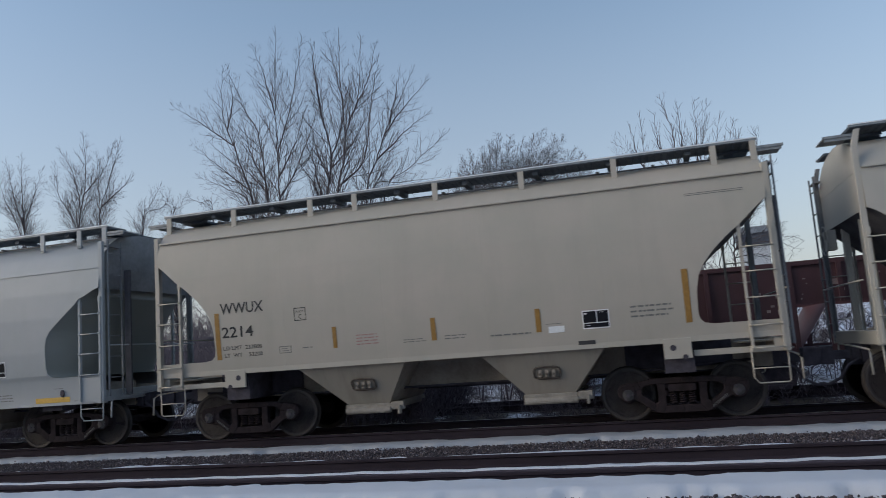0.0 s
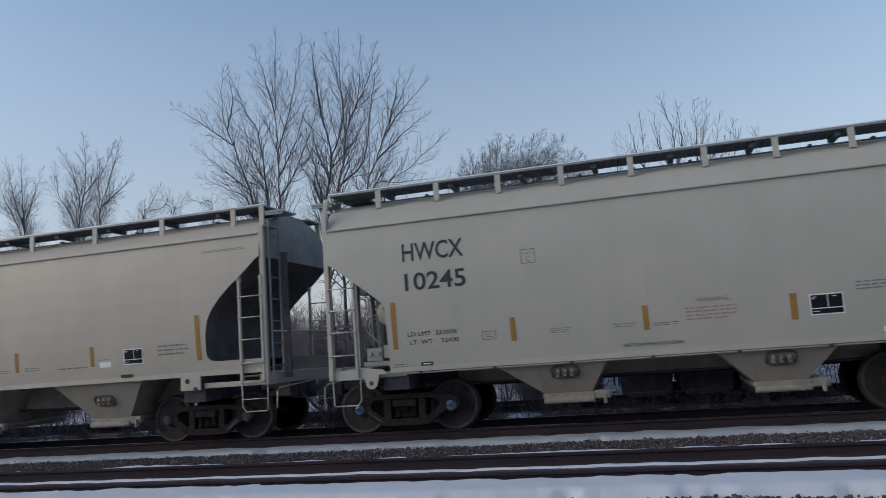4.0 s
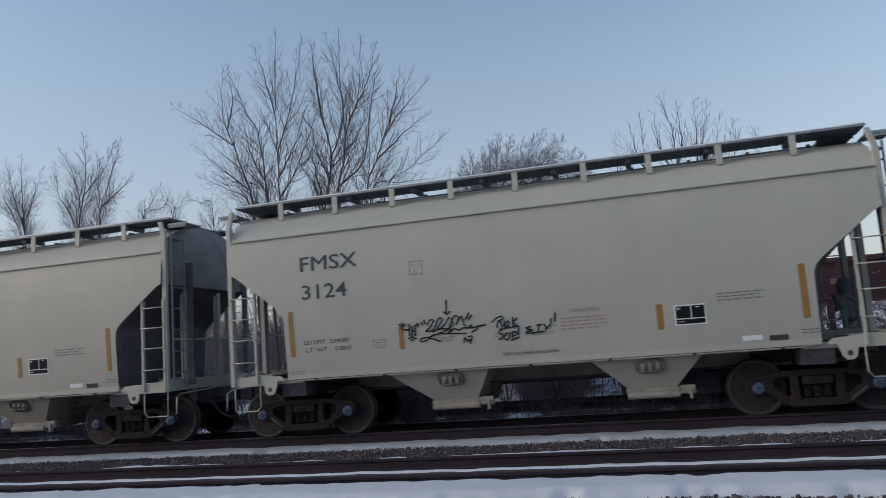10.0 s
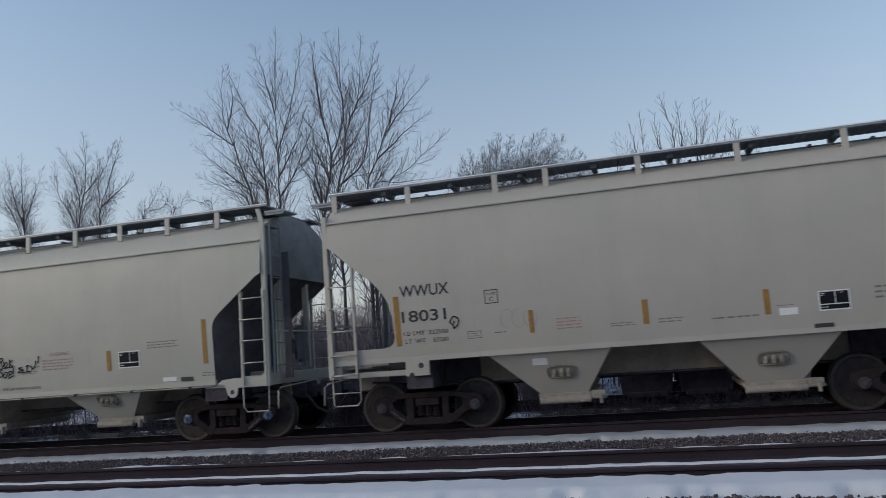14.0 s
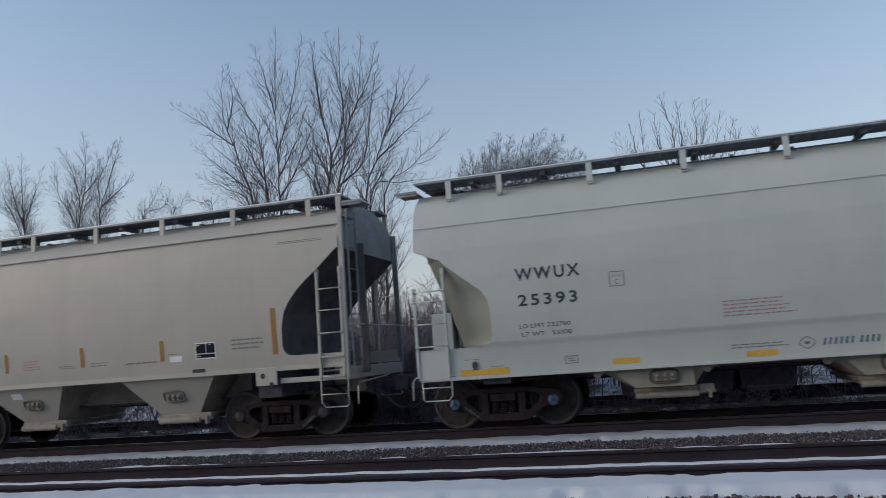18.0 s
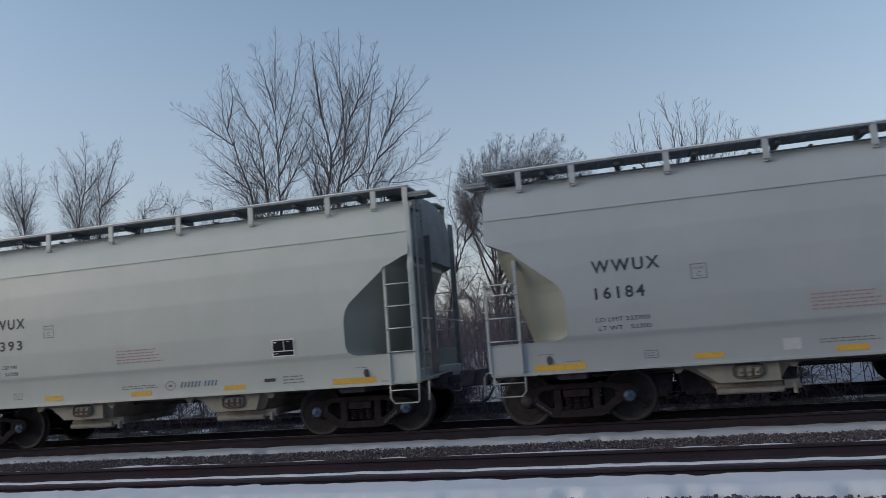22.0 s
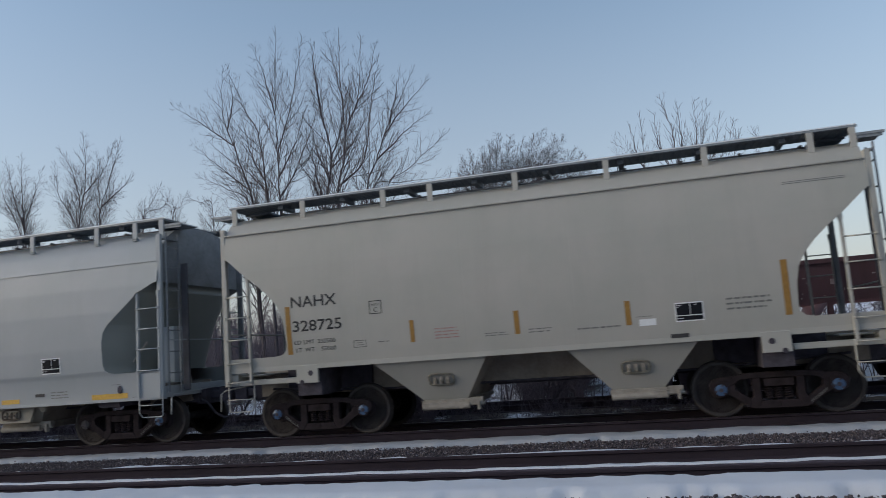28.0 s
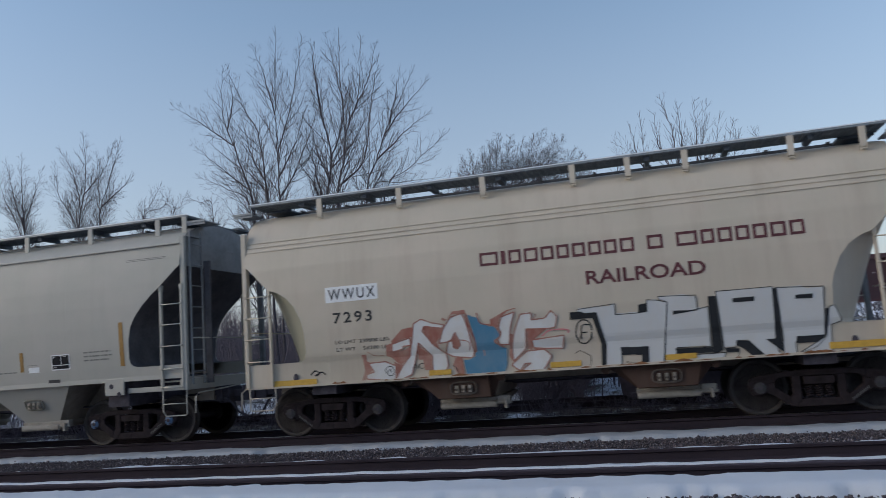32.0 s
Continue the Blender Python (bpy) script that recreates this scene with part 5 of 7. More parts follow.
def smooth_marks(car, name, number, load, light, ink):
    k = "smooth"
    if name:
        write(car, k, name, -3.87, 2.53, 1.11, 0.21, ink)
        write(car, k, number, -3.85, 2.09, 0.81 if number[0] == "1" else 1.01, 0.20, ink)
        write(car, k, "LD LMT " + load, -3.87, 1.715, 0.87, 0.07, ink)
        write(car, k, "LT WT   " + light, -3.84, 1.575, 0.85, 0.07, ink)
    plate_c(car, k, -2.29, 2.29, GREY_INK, 0.25)
    consolidated_stencil(car, k, 2.88, 1.55, 0.46, 0.32)
    small_print(car, k, [(-0.56, 1.63, 1.1, 0.29, 5)], RED_INK, "faded red warning bars")
    strips(car, k, [(-4.98, -4.12, 0.965, 1.075), (-2.37, -1.92, 1.01, 1.10), (-0.28, 0.18, 0.99, 1.08), (1.80, 2.26, 0.99, 1.08), (4.05, 4.9, 0.965, 1.07)], YELLOW, "yellow reflective tape strip")
    u = 0.86
    for n in (6, 4):
        for i in range(n):
            b = Build()
            ribbon(b, k, [(u, 1.10), (u + 0.028, 1.205)], 0.03, 0.006)
            part("emblem_bar", b, BLUE_INK, car, "slanted blue emblem bar")
            u += 0.078
        u += 0.05
    b = Build()
    ribbon(b, k, [(0.62, 1.06), (0.735, 1.15), (0.62, 1.24), (0.505, 1.15)], 0.014, 0.006, 0, True)
    decal(b, k, 0.58, 0.66, 1.13, 1.17)
    part("emblem", b, GREY_INK, car, "thin diamond emblem")
    open_box(car, k, -3.15, 1.07, 0.22, 0.13, GREY_INK)
    small_print(car, k, [(-0.5, 1.12, 0.95, 0.09, 2), (3.05, 1.03, 0.5, 0.17, 3), (-4.9, 1.23, 0.3, 0.03, 1), (-4.45, 1.09, 0.3, 0.03, 1), (4.5, 1.23, 0.3, 0.03, 1), (-5.6, 0.96, 0.55, 0.035, 1), (5.0, 0.96, 0.6, 0.035, 1)], GREY_INK)
    b = Build()
    decal(b, k, 2.66, 2.90, 1.10, 1.16, 0.012)
    part("data_plate", b, GREY_CAP, car, "small grey metal data plate")


cars = []
cars.append(hopper_car("smooth", GREY, -16.50, "rounded grey covered hopper car with amber strips along its sill", "grey"))
smooth_marks(cars[-1], "", "", "", "", NAVY_INK)
c = hopper_car("round", TAN, -3.76, "tan covered hopper car with curved end openings, lettered wwux 2214", "grey", bay_paint=DUSTY_BAY)
round_marks(c, "WWUX", "2214", "232800", "53200", BLACK_INK)
cars.append(c)
c = hopper_car("straight", CREAM, 8.97, "cream-grey covered hopper car with straight-cut ends, lettered hwcx 10245", "blue", bay_paint=DUSTY_BAY)
straight_marks(c, "HWCX", "10245", "233600", "52400", BLACK_INK)
b = Build()
decal(b, "straight", -3.98, -3.76, 1.20, 1.265, 0.010, 0)
decal(b, "straight", -3.94, -3.80, 1.222, 1.243, 0.013, 1)
part("data_plate", b, [BLACK_INK, WHITE_INK], c, "small black and white plate")
cars.append(c)
c = hopper_car("straight", PALE_GREEN, 21.84, "pale grey-green covered hopper car scrawled with black spray paint", "blue")
trailing_brake_gear(c)
straight_marks(c, "FMSX", "3124", "234000", "52000", NAVY_INK)
cars.append(c)
fmsx = c
c = hopper_car("round", PALE_TAN, 34.54, "tan covered hopper car with curved end openings, lettered wwux 18031", "grey")
round_marks(c, "WWUX", "18031", "232500", "53500", BLACK_INK)
b = Build()
ribbon(b, "round", [(-3.38, 1.93), (-3.31, 2.02), (-3.22, 1.97), (-3.24, 1.87), (-3.31, 1.82)], 0.026, 0.010)
ribbon(b, "round", [(-3.30, 1.94), (-3.32, 1.84), (-3.30, 1.80)], 0.026, 0.012)
ribbon(b, "round", [(-3.38, 1.93), (-3.34, 1.87)], 0.026, 0.012)
part("graffiti", b, SPRAY_BLACK, c, "small black spray-paint loop")
b = Build()
for q in range(3):
    ribbon(b, "round", [(-2.35 + 0.5 * q * 0.4 + 0.12 * math.cos(a), 1.9 + 0.16 * math.sin(a)) for a in np.linspace(0.4 + q, 4.6 + q, 9)], 0.008, 0.009)
part("graffiti", b, FAINT_INK, c, "faint grey scribble")
cars.append(c)
b = Build()
b.face([(-2.02, -1.309, 1.07), (-1.76, -1.309, 1.07), (-1.76, -1.375, 1.19), (-2.02, -1.375, 1.19)])
part("sticker", b, WHITE_INK, c, "white paper sticker on a bay")
c = hopper_car("smooth", PALE_GREY, 47.35, "rounded pale grey covered hopper car lettered wwux 25393", "blue")
smooth_marks(c, "WWUX", "25393", "232700", "53300", NAVY_INK)
cars.append(c)
b = Build()
b.box(-5.62, -5.22, -0.95, -0.55, 1.15, 2.12)
part("equipment_box", b, paint_of(c), c, "pale steel box on the end platform", round_edges=0.02)
b = Build()
b.tube([(-5.12, -1.1, 1.95), (-4.86, -1.1, 1.42)], 0.02, 6)
b.tube([(-5.05, -1.0, 1.95), (-4.72, -1.0, 1.45)], 0.016, 6)
part("brake_rod", b, DULL_GATE, c, smooth=True)
c = hopper_car("smooth", GREY, 60.12, "rounded grey covered hopper car lettered wwux 16184", "mixed")
smooth_marks(c, "WWUX", "16184", "232700", "53300", NAVY_INK)
b = Build()
decal(b, "smooth", -1.03, -0.77, 1.06, 1.24, 0.007)
part("sticker", b, DULL_WHITE, c, "white paper sticker")
b = Build()
b.box(5.28, 5.56, -0.9, -0.5, 1.2, 2.35)
part("equipment_box", b, paint_of(c), c, "pale steel box on the end platform", round_edges=0.02)
b = Build()
b.tube([(4.62, -1.25, 1.42), (5.18, -1.25, 2.05)], 0.02, 6)
part("brake_rod", b, DULL_GATE, c, smooth=True)
cars.append(c)
c = hopper_car("round", OLIVE_TAN, 72.98, "olive-tan covered hopper car with curved end openings, lettered nahx 328725", "blue")
round_marks(c, "NAHX", "328725", "232500", "53500", BLACK_INK)
cars.append(c)
c = hopper_car("old_smooth", PEACH, 85.74, "weathered peach hopper car with maroon lettering and sprayed graffiti", "grey", bay_paint=RUST_BAY)
cars.append(c)
w7 = c

# ---- writing and graffiti of the last car ----
K = "old_smooth"
b = Build()
decal(b, K, -4.0, -2.97, 2.46, 2.745, 0.006)
part("patch_panel", b, WHITE_INK, w7, "white patch behind dark letters")
write(w7, K, "WWUX", -3.94, 2.50, 0.92, 0.20, BLACK_INK, weight=0.004, lift=0.010)
write(w7, K, "7293", -3.87, 2.07, 0.76, 0.20, BLACK_INK)
write(w7, K, "LD LMT  229800 LBS", -3.87, 1.695, 1.05, 0.065, BLACK_INK)
write(w7, K, "LT WT    56200 LBS", -3.85, 1.56, 1.05, 0.065, BLACK_INK)
write(w7, K, "RAILROAD", 0.76, 2.355, 1.92, 0.235, MAROON_INK)
b = Build()
u = -1.04
for widths in ((0.33, 0.08, 0.22, 0.24, 0.22, 0.21, 0.22, 0.21, 0.21, 0.23), (0.25,), (0.33, 0.21, 0.22, 0.21, 0.21, 0.23, 0.22)):
    for w in widths:
        b = Build()
        s = 0.046
        boxes = [(0, w, 2.845, 3.08)] if w < 0.1 else [(0, s, 2.845, 3.08), (w - s, w, 2.845, 3.08), (s, w - s, 2.845, 2.845 + s), (s, w - s, 3.08 - s, 3.08)]
        for x0, x1, z0, z1 in boxes:
            decal(b, K, u + x0, u + x1, z0, z1)
        part("emblem_bar", b, MAROON_INK, w7, "plain maroon emblem frame")
        u += w + 0.052
    u += 0.16
strips(w7, K, [(-5.22, -4.30, 1.0, 1.10), (-2.13, -1.72, 1.02, 1.11), (0.02, 0.54, 1.02, 1.11), (1.90, 2.39, 1.02, 1.11), (4.35, 5.2, 1.03, 1.13)], YELLOW, "yellow reflective tape strip")


def sprayed(b, pts, lift, fill, edge, width):
    """A filled spray-paint shape with a rough outline."""
    blot(b, K, pts, lift, fill)
    for p, q in zip(pts, pts[1:] + pts[:1]):
        ribbon(b, K, [p, q], width, lift + 0.004, edge)


b = Build()
blot(b, K, [(-2.79, 1.67), (-2.56, 1.88), (-2.36, 1.89), (-2.39, 1.72), (-2.56, 1.7), (-2.78, 1.63)], 0.009, 0)
blot(b, K, [(-2.89, 1.61), (-2.74, 1.65), (-2.78, 1.48), (-2.58, 1.5), (-2.41, 1.56), (-2.46, 1.36), (-2.66, 1.24), (-2.81, 1.38), (-2.91, 1.42)], 0.009, 0)
blot(b, K, [(-2.17, 1.87), (-1.77, 1.84), (-1.94, 1.59), (-1.87, 1.42), (-2.04, 1.56), (-2.16, 1.8)], 0.009, 0)
blot(b, K, [(-2.29, 1.58), (-2.07, 1.36), (-2.08, 1.1), (-2.21, 1.13), (-2.23, 1.31), (-2.32, 1.32)], 0.009, 0)
blot(b, K, [(-1.8, 2.02), (-1.72, 1.97), (-1.61, 2.11), (-1.38, 2.12), (-1.37, 2.04), (-1.61, 2.06), (-1.76, 1.95), (-1.82, 1.98)], 0.009, 0)
blot(b, K, [(-1.69, 1.62), (-1.58, 1.73), (-1.51, 1.51), (-1.61, 1.45), (-1.69, 1.49)], 0.009, 0)
blot(b, K, [(-1.64, 1.3), (-1.51, 1.31), (-1.48, 0.98), (-1.59, 0.98), (-1.69, 1.17)], 0.009, 0)
blot(b, K, [(-0.95, 1.91), (-0.77, 1.99), (-0.63, 2.06), (-0.45, 2.07), (-0.64, 2.03), (-0.78, 1.92), (-0.83, 1.77), (-0.95, 1.82)], 0.009, 0)
blot(b, K, [(-0.33, 1.69), (0.05, 1.7), (-0.23, 1.51), (-0.27, 1.34), (-0.35, 1.37)], 0.009, 0)
blot(b, K, [(-0.63, 1.65), (-0.53, 1.61), (-0.63, 1.17), (-0.67, 1.27)], 0.009, 0)
blot(b, K, [(-3.38, 1.46), (-3.29, 1.47), (-3.29, 1.35), (-3.15, 1.27), (-3.23, 1.14), (-3.31, 1.08), (-3.37, 0.98), (-3.42, 0.98), (-3.34, 1.18)], 0.009, 0)
blot(b, K, [(-2.92, 1.41), (-2.66, 1.24), (-2.61, 1.3), (-2.7, 0.98), (-2.79, 0.98), (-2.77, 1.31)], 0.009, 0)
blot(b, K, [(0.04, 1.08), (0.24, 1.1), (0.19, 0.99), (0.03, 0.98)], 0.009, 0)
sprayed(b, [(-2.78, 1.62), (-2.43, 1.71), (-2.43, 1.57), (-2.57, 1.57), (-2.58, 1.52), (-2.78, 1.48)], 0.013, 1, 0, 0.022)
sprayed(b, [(-2.34, 1.95), (-2.19, 2.02), (-2, 1.94), (-1.78, 1.89), (-1.82, 1.83), (-2.15, 1.89), (-2.19, 1.81), (-2.01, 1.56), (-1.79, 1.38), (-1.77, 1.18), (-1.86, 0.98), (-2.06, 1.08), (-2.05, 1.36), (-2.28, 1.61), (-2.33, 1.42), (-2.45, 1.06), (-2.67, 0.98), (-2.77, 0.98), (-2.61, 1.23), (-2.46, 1.39), (-2.38, 1.72)], 0.013, 1, 0, 0.022)
sprayed(b, [(-1.65, 2.01), (-1.44, 2.06), (-1.37, 1.87), (-1.32, 1.58), (-1.28, 1.38), (-1.32, 1.28), (-1.66, 1.32), (-1.79, 1.39), (-1.73, 1.59), (-1.66, 1.62), (-1.64, 1.48), (-1.58, 1.45), (-1.51, 1.52), (-1.59, 1.74), (-1.69, 1.59), (-1.9, 1.57), (-1.81, 1.81)], 0.013, 1, 0, 0.022)
sprayed(b, [(-3.25, 1.31), (-2.93, 1.32), (-2.74, 1.23), (-2.76, 0.98), (-3.31, 1.03), (-3.31, 1.11), (-3.16, 1.15), (-3.22, 1.24)], 0.013, 1, 0, 0.022)
sprayed(b, [(-0.75, 1.94), (-0.51, 2.01), (-0.6, 1.75), (-0.65, 1.46), (-0.81, 1.47), (-0.85, 1.56), (-0.77, 1.66), (-0.81, 1.76)], 0.013, 1, 0, 0.022)
sprayed(b, [(-0.54, 1.68), (-0.41, 1.96), (-0.22, 1.97), (-0.23, 1.85), (-0, 1.86), (0.12, 1.98), (0.21, 1.87), (0.16, 1.69), (0.04, 1.68), (-0.34, 1.7), (-0.37, 1.38), (-0.42, 1.33), (-0.6, 1.17), (-0.61, 1.39)], 0.013, 1, 0, 0.022)
sprayed(b, [(-0.25, 1.51), (0.3, 1.55), (0.26, 1.33), (-0.24, 1.37)], 0.013, 1, 0, 0.022)
sprayed(b, [(-0.6, 1.15), (-0.35, 1.33), (-0.06, 1.34), (0.06, 1.22), (-0.02, 1.1), (-0.11, 0.98), (-0.56, 0.98), (-0.63, 0.98), (-0.52, 0.98), (-0.31, 1.12), (-0.41, 1.12), (-0.51, 1), (-0.64, 1.11)], 0.013, 1, 0, 0.022)
blot(b, K, [(-1.34, 2.02), (-1.18, 1.97), (-1.12, 1.85), (-0.86, 1.77), (-0.79, 1.63), (-0.89, 1.54), (-0.83, 1.47), (-0.71, 1.4), (-0.72, 1.14), (-0.78, 0.98), (-1.45, 0.98), (-1.48, 1.23), (-1.27, 1.29), (-1.24, 1.44), (-1.27, 1.73)], 0.019, 2)
ribbon(b, K, [(-1.37, 2.05), (-1.33, 1.84), (-1.25, 1.57), (-1.25, 1.37)], 0.03, 0.022, 0)
ribbon(b, K, [(-1.17, 2.05), (-1.12, 1.87), (-0.88, 1.79), (-0.79, 1.63), (-0.9, 1.53), (-0.74, 1.42)], 0.022, 0.022, 0)
ribbon(b, K, [(-1.11, 1.4), (-1.1, 1.3)], 0.02, 0.022, 0)
ribbon(b, K, [(-1.79, 1.39), (-1.73, 1.59), (-1.59, 1.61), (-1.36, 1.56), (-1.36, 1.41)], 0.016, 0.022, 0)
ribbon(b, K, [(-2.93, 1.1), (-2.94, 1.19), (-2.84, 1.23), (-2.78, 1.16), (-2.8, 1.08), (-2.89, 1.07), (-2.9, 1.14), (-2.85, 1.17), (-2.83, 1.12)], 0.012, 0.024, 3)
ribbon(b, K, [(-0.23, 1.86), (-0.18, 1.87), (-0.14, 1.94)], 0.014, 0.022, 0)
ribbon(b, K, [(-3.26, 1.52), (-3.13, 1.44), (-2.95, 1.43)], 0.012, 0.012, 0)
ribbon(b, K, [(-0.07, 1.56), (0.07, 1.65), (0.36, 1.64), (0.37, 1.58)], 0.024, 0.022, 4)
ribbon(b, K, [(-1.69, 1.17), (-1.61, 1.1), (-1.59, 0.98)], 0.012, 0.022, 3)
part("graffiti", b, [SPRAY_RED, SPRAY_WHITE, SPRAY_BLUE, SPRAY_BLACK, SPRAY_PINK], w7, "white, red and blue sprayed graffiti shapes")
b = Build()
sprayed(b, [(0.57, 1.96), (1.18, 2), (1.18, 1.82), (1.56, 1.82), (1.69, 1.83), (1.7, 2.02), (1.87, 2), (2.02, 1.95), (1.93, 1.4), (1.87, 0.98), (1.63, 0.98), (1.65, 1.26), (1.22, 1.27), (1.2, 0.98), (0.94, 0.98), (0.98, 1.34), (0.87, 1.88), (0.56, 1.89)], 0.01, 0, 1, 0.011)
sprayed(b, [(1.88, 2.06), (2.47, 2.03), (2.47, 1.79), (2.1, 1.78), (2.09, 1.75), (2.64, 1.83), (2.62, 1.19), (2.1, 1.21), (2.07, 1.08), (2.64, 1.08), (2.84, 1.08), (2.8, 0.98), (1.88, 0.98), (2.02, 1.95), (1.89, 2.02)], 0.01, 0, 1, 0.011)
sprayed(b, [(2.78, 2.06), (3.63, 2.06), (3.6, 1.27), (3.62, 1.05), (3.68, 0.98), (3.43, 0.98), (3.2, 1.24), (3.02, 1.26), (3, 1.15), (2.82, 1.15)], 0.01, 0, 1, 0.011)
sprayed(b, [(3.68, 2.04), (4.36, 2), (4.31, 1.25), (3.92, 1.25), (3.88, 1.16), (3.88, 0.98), (3.69, 0.98), (3.71, 1.27)], 0.01, 0, 1, 0.011)
sprayed(b, [(4.35, 1.4), (4.41, 1.68), (4.49, 1.7), (4.57, 1.45), (4.41, 1.4), (4.39, 0.98), (4.32, 0.98), (3.9, 0.98), (3.9, 0.99), (4.3, 1.22)], 0.01, 0, 1, 0.011)
blot(b, K, [(0.43, 1.92), (0.87, 1.88), (0.98, 1.37), (0.94, 0.98), (0.87, 0.98), (0.9, 1.35), (0.8, 1.8), (0.43, 1.81)], 0.018, 1)
blot(b, K, [(1.56, 1.95), (1.69, 1.97), (1.68, 1.83), (1.55, 1.82)], 0.018, 1)
blot(b, K, [(2.09, 1.81), (2.47, 1.79), (2.25, 1.76), (2.1, 1.75)], 0.018, 1)
blot(b, K, [(2.65, 1.99), (2.77, 1.98), (2.8, 1.11), (2.64, 1.08), (2.65, 1.41)], 0.018, 1)
blot(b, K, [(3.02, 1.93), (3.35, 1.93), (3.34, 1.86), (3.02, 1.86)], 0.018, 1)
blot(b, K, [(3.95, 1.9), (4.2, 1.9), (4.19, 1.83), (3.94, 1.84)], 0.018, 1)
blot(b, K, [(3.62, 2.03), (3.69, 2.01), (3.69, 1.03), (3.44, 1.26), (3.6, 1.24)], 0.018, 1)
blot(b, K, [(1.2, 1.28), (1.66, 1.26), (1.62, 0.98), (1.52, 0.98), (1.54, 1.14), (1.22, 1.15)], 0.018, 1)
blot(b, K, [(2.07, 1.2), (2.64, 1.18), (2.64, 1.1), (2.09, 1.09)], 0.018, 1)
blot(b, K, [(3.01, 1.26), (3.19, 1.25), (3.42, 0.98), (3.24, 0.98), (3.11, 1.12), (3.01, 1.18)], 0.018, 1)
blot(b, K, [(3.9, 1.26), (4.32, 1.25), (4.2, 1.15), (3.89, 1.15)], 0.018, 1)
blot(b, K, [(4.35, 1.65), (4.41, 1.66), (4.34, 1.25), (4.31, 1.25)], 0.018, 1)
blot(b, K, [(2.83, 1.15), (3.05, 1.13), (3.04, 1.08), (2.85, 1.08)], 0.018, 1)
ribbon(b, K, [(2.84, 1.08), (2.8, 0.98)], 0.014, 0.018, 1)
ribbon(b, K, [(3.03, 1.08), (3.02, 0.98)], 0.014, 0.018, 1)
ribbon(b, K, [(4.34, 1.25), (4.17, 1.08), (3.91, 1)], 0.012, 0.018, 2)
ribbon(b, K, [(1.26, 0.98), (1.29, 1.04), (1.33, 0.99), (1.35, 1.03), (1.36, 0.98), (1.4, 1.02), (1.44, 0.98), (1.48, 0.99)], 0.01, 0.012, 1)
ribbon(b, K, [(0.76, 1.57), (0.75, 1.49), (0.71, 1.43), (0.66, 1.39), (0.6, 1.39), (0.55, 1.41), (0.52, 1.47), (0.5, 1.54), (0.51, 1.62), (0.53, 1.7), (0.57, 1.75), (0.63, 1.78), (0.68, 1.77), (0.73, 1.74), (0.76, 1.68), (0.77, 1.6)], 0.02, 0.01, 1)
ribbon(b, K, [(0.58, 1.46), (0.61, 1.68), (0.74, 1.69)], 0.02, 0.012, 1)
ribbon(b, K, [(0.6, 1.57), (0.69, 1.57)], 0.02, 0.012, 1)
ribbon(b, K, [(0.45, 1.23), (0.54, 1.27), (0.65, 1.21), (0.71, 1.16), (0.69, 1)], 0.01, 0.012, 1)
part("graffiti", b, [SPRAY_SILVER, SPRAY_BLACK, SPRAY_GREY], w7, "pale block graffiti shapes with black edges")
write(w7, K, "AC", -2.42, 1.15, 0.20, 0.10, BLACK_INK, lift=0.026)

b = Build()
ribbon(b, K, [(-4.42, 1.17), (-4.33, 1.24), (-4.24, 1.19), (-4.33, 1.15), (-4.20, 1.21), (-4.12, 1.16)], 0.024, 0.012)
part("graffiti", b, SPRAY_BLACK, w7, "small black spray-paint loop")
rust = random.Random(4)
for i in range(34):
    x = rust.uniform(-4.4, 4.8)
    l, d = rust.uniform(0.05, 0.35), rust.uniform(0.012, 0.05)
    b = Build()
    blot(b, K, [(x, 0.985), (x + l, 0.985), (x + l * 0.8, 0.985 + d * 0.6), (x + l * 0.5, 0.985 + d), (x + l * 0.15, 0.985 + d * 0.5)], 0.030)
    part("rust_streak", b, RUST, w7, "orange rust along the sill")

# ---- black scrawl on the pale green car ----
TAG_LEFT = [[(-2.29, 1.97), (-2.27, 1.91)],
       [(-2.24, 1.99), (-2.23, 1.92)],
       [(-2.18, 1.96), (-2.25, 1.87), (-2.09, 1.85)],
       [(-2.11, 1.96), (-2.12, 1.74)],
       [(-2.06, 1.92), (-2.07, 1.72)],
       [(-2, 1.93), (-2.01, 1.73)],
       [(-2.08, 1.82), (-2, 1.82)],
       [(-1.96, 1.96), (-1.99, 1.92)],
       [(-1.92, 1.95), (-1.96, 1.9)],
       [(-2.15, 1.69), (-2.09, 1.71), (-1.98, 1.68)],
       [(-2.11, 1.66), (-2.04, 1.67)]]
TAG_MIDDLE = [[(-1.39, 2.32), (-1.41, 2.09)],
       [(-1.46, 2.12), (-1.4, 2.07), (-1.33, 2.12)],
       [(-1.88, 1.97), (-1.86, 1.91)],
       [(-1.83, 2.01), (-1.81, 1.93)],
       [(-1.78, 1.9), (-1.72, 1.99), (-1.65, 1.98), (-1.69, 1.91), (-1.77, 1.83), (-1.81, 1.8), (-1.68, 1.81), (-1.61, 1.9), (-1.57, 1.99), (-1.52, 2.02), (-1.49, 1.97), (-1.56, 1.88), (-1.58, 1.82), (-1.49, 1.86), (-1.4, 1.96), (-1.36, 2.02)],
       [(-1.33, 2), (-1.31, 1.89), (-1.38, 1.83), (-1.32, 1.95), (-1.25, 2.03), (-1.19, 1.99), (-1.25, 1.87), (-1.16, 2), (-1.12, 1.98), (-1.11, 1.87), (-1.06, 1.84)]]
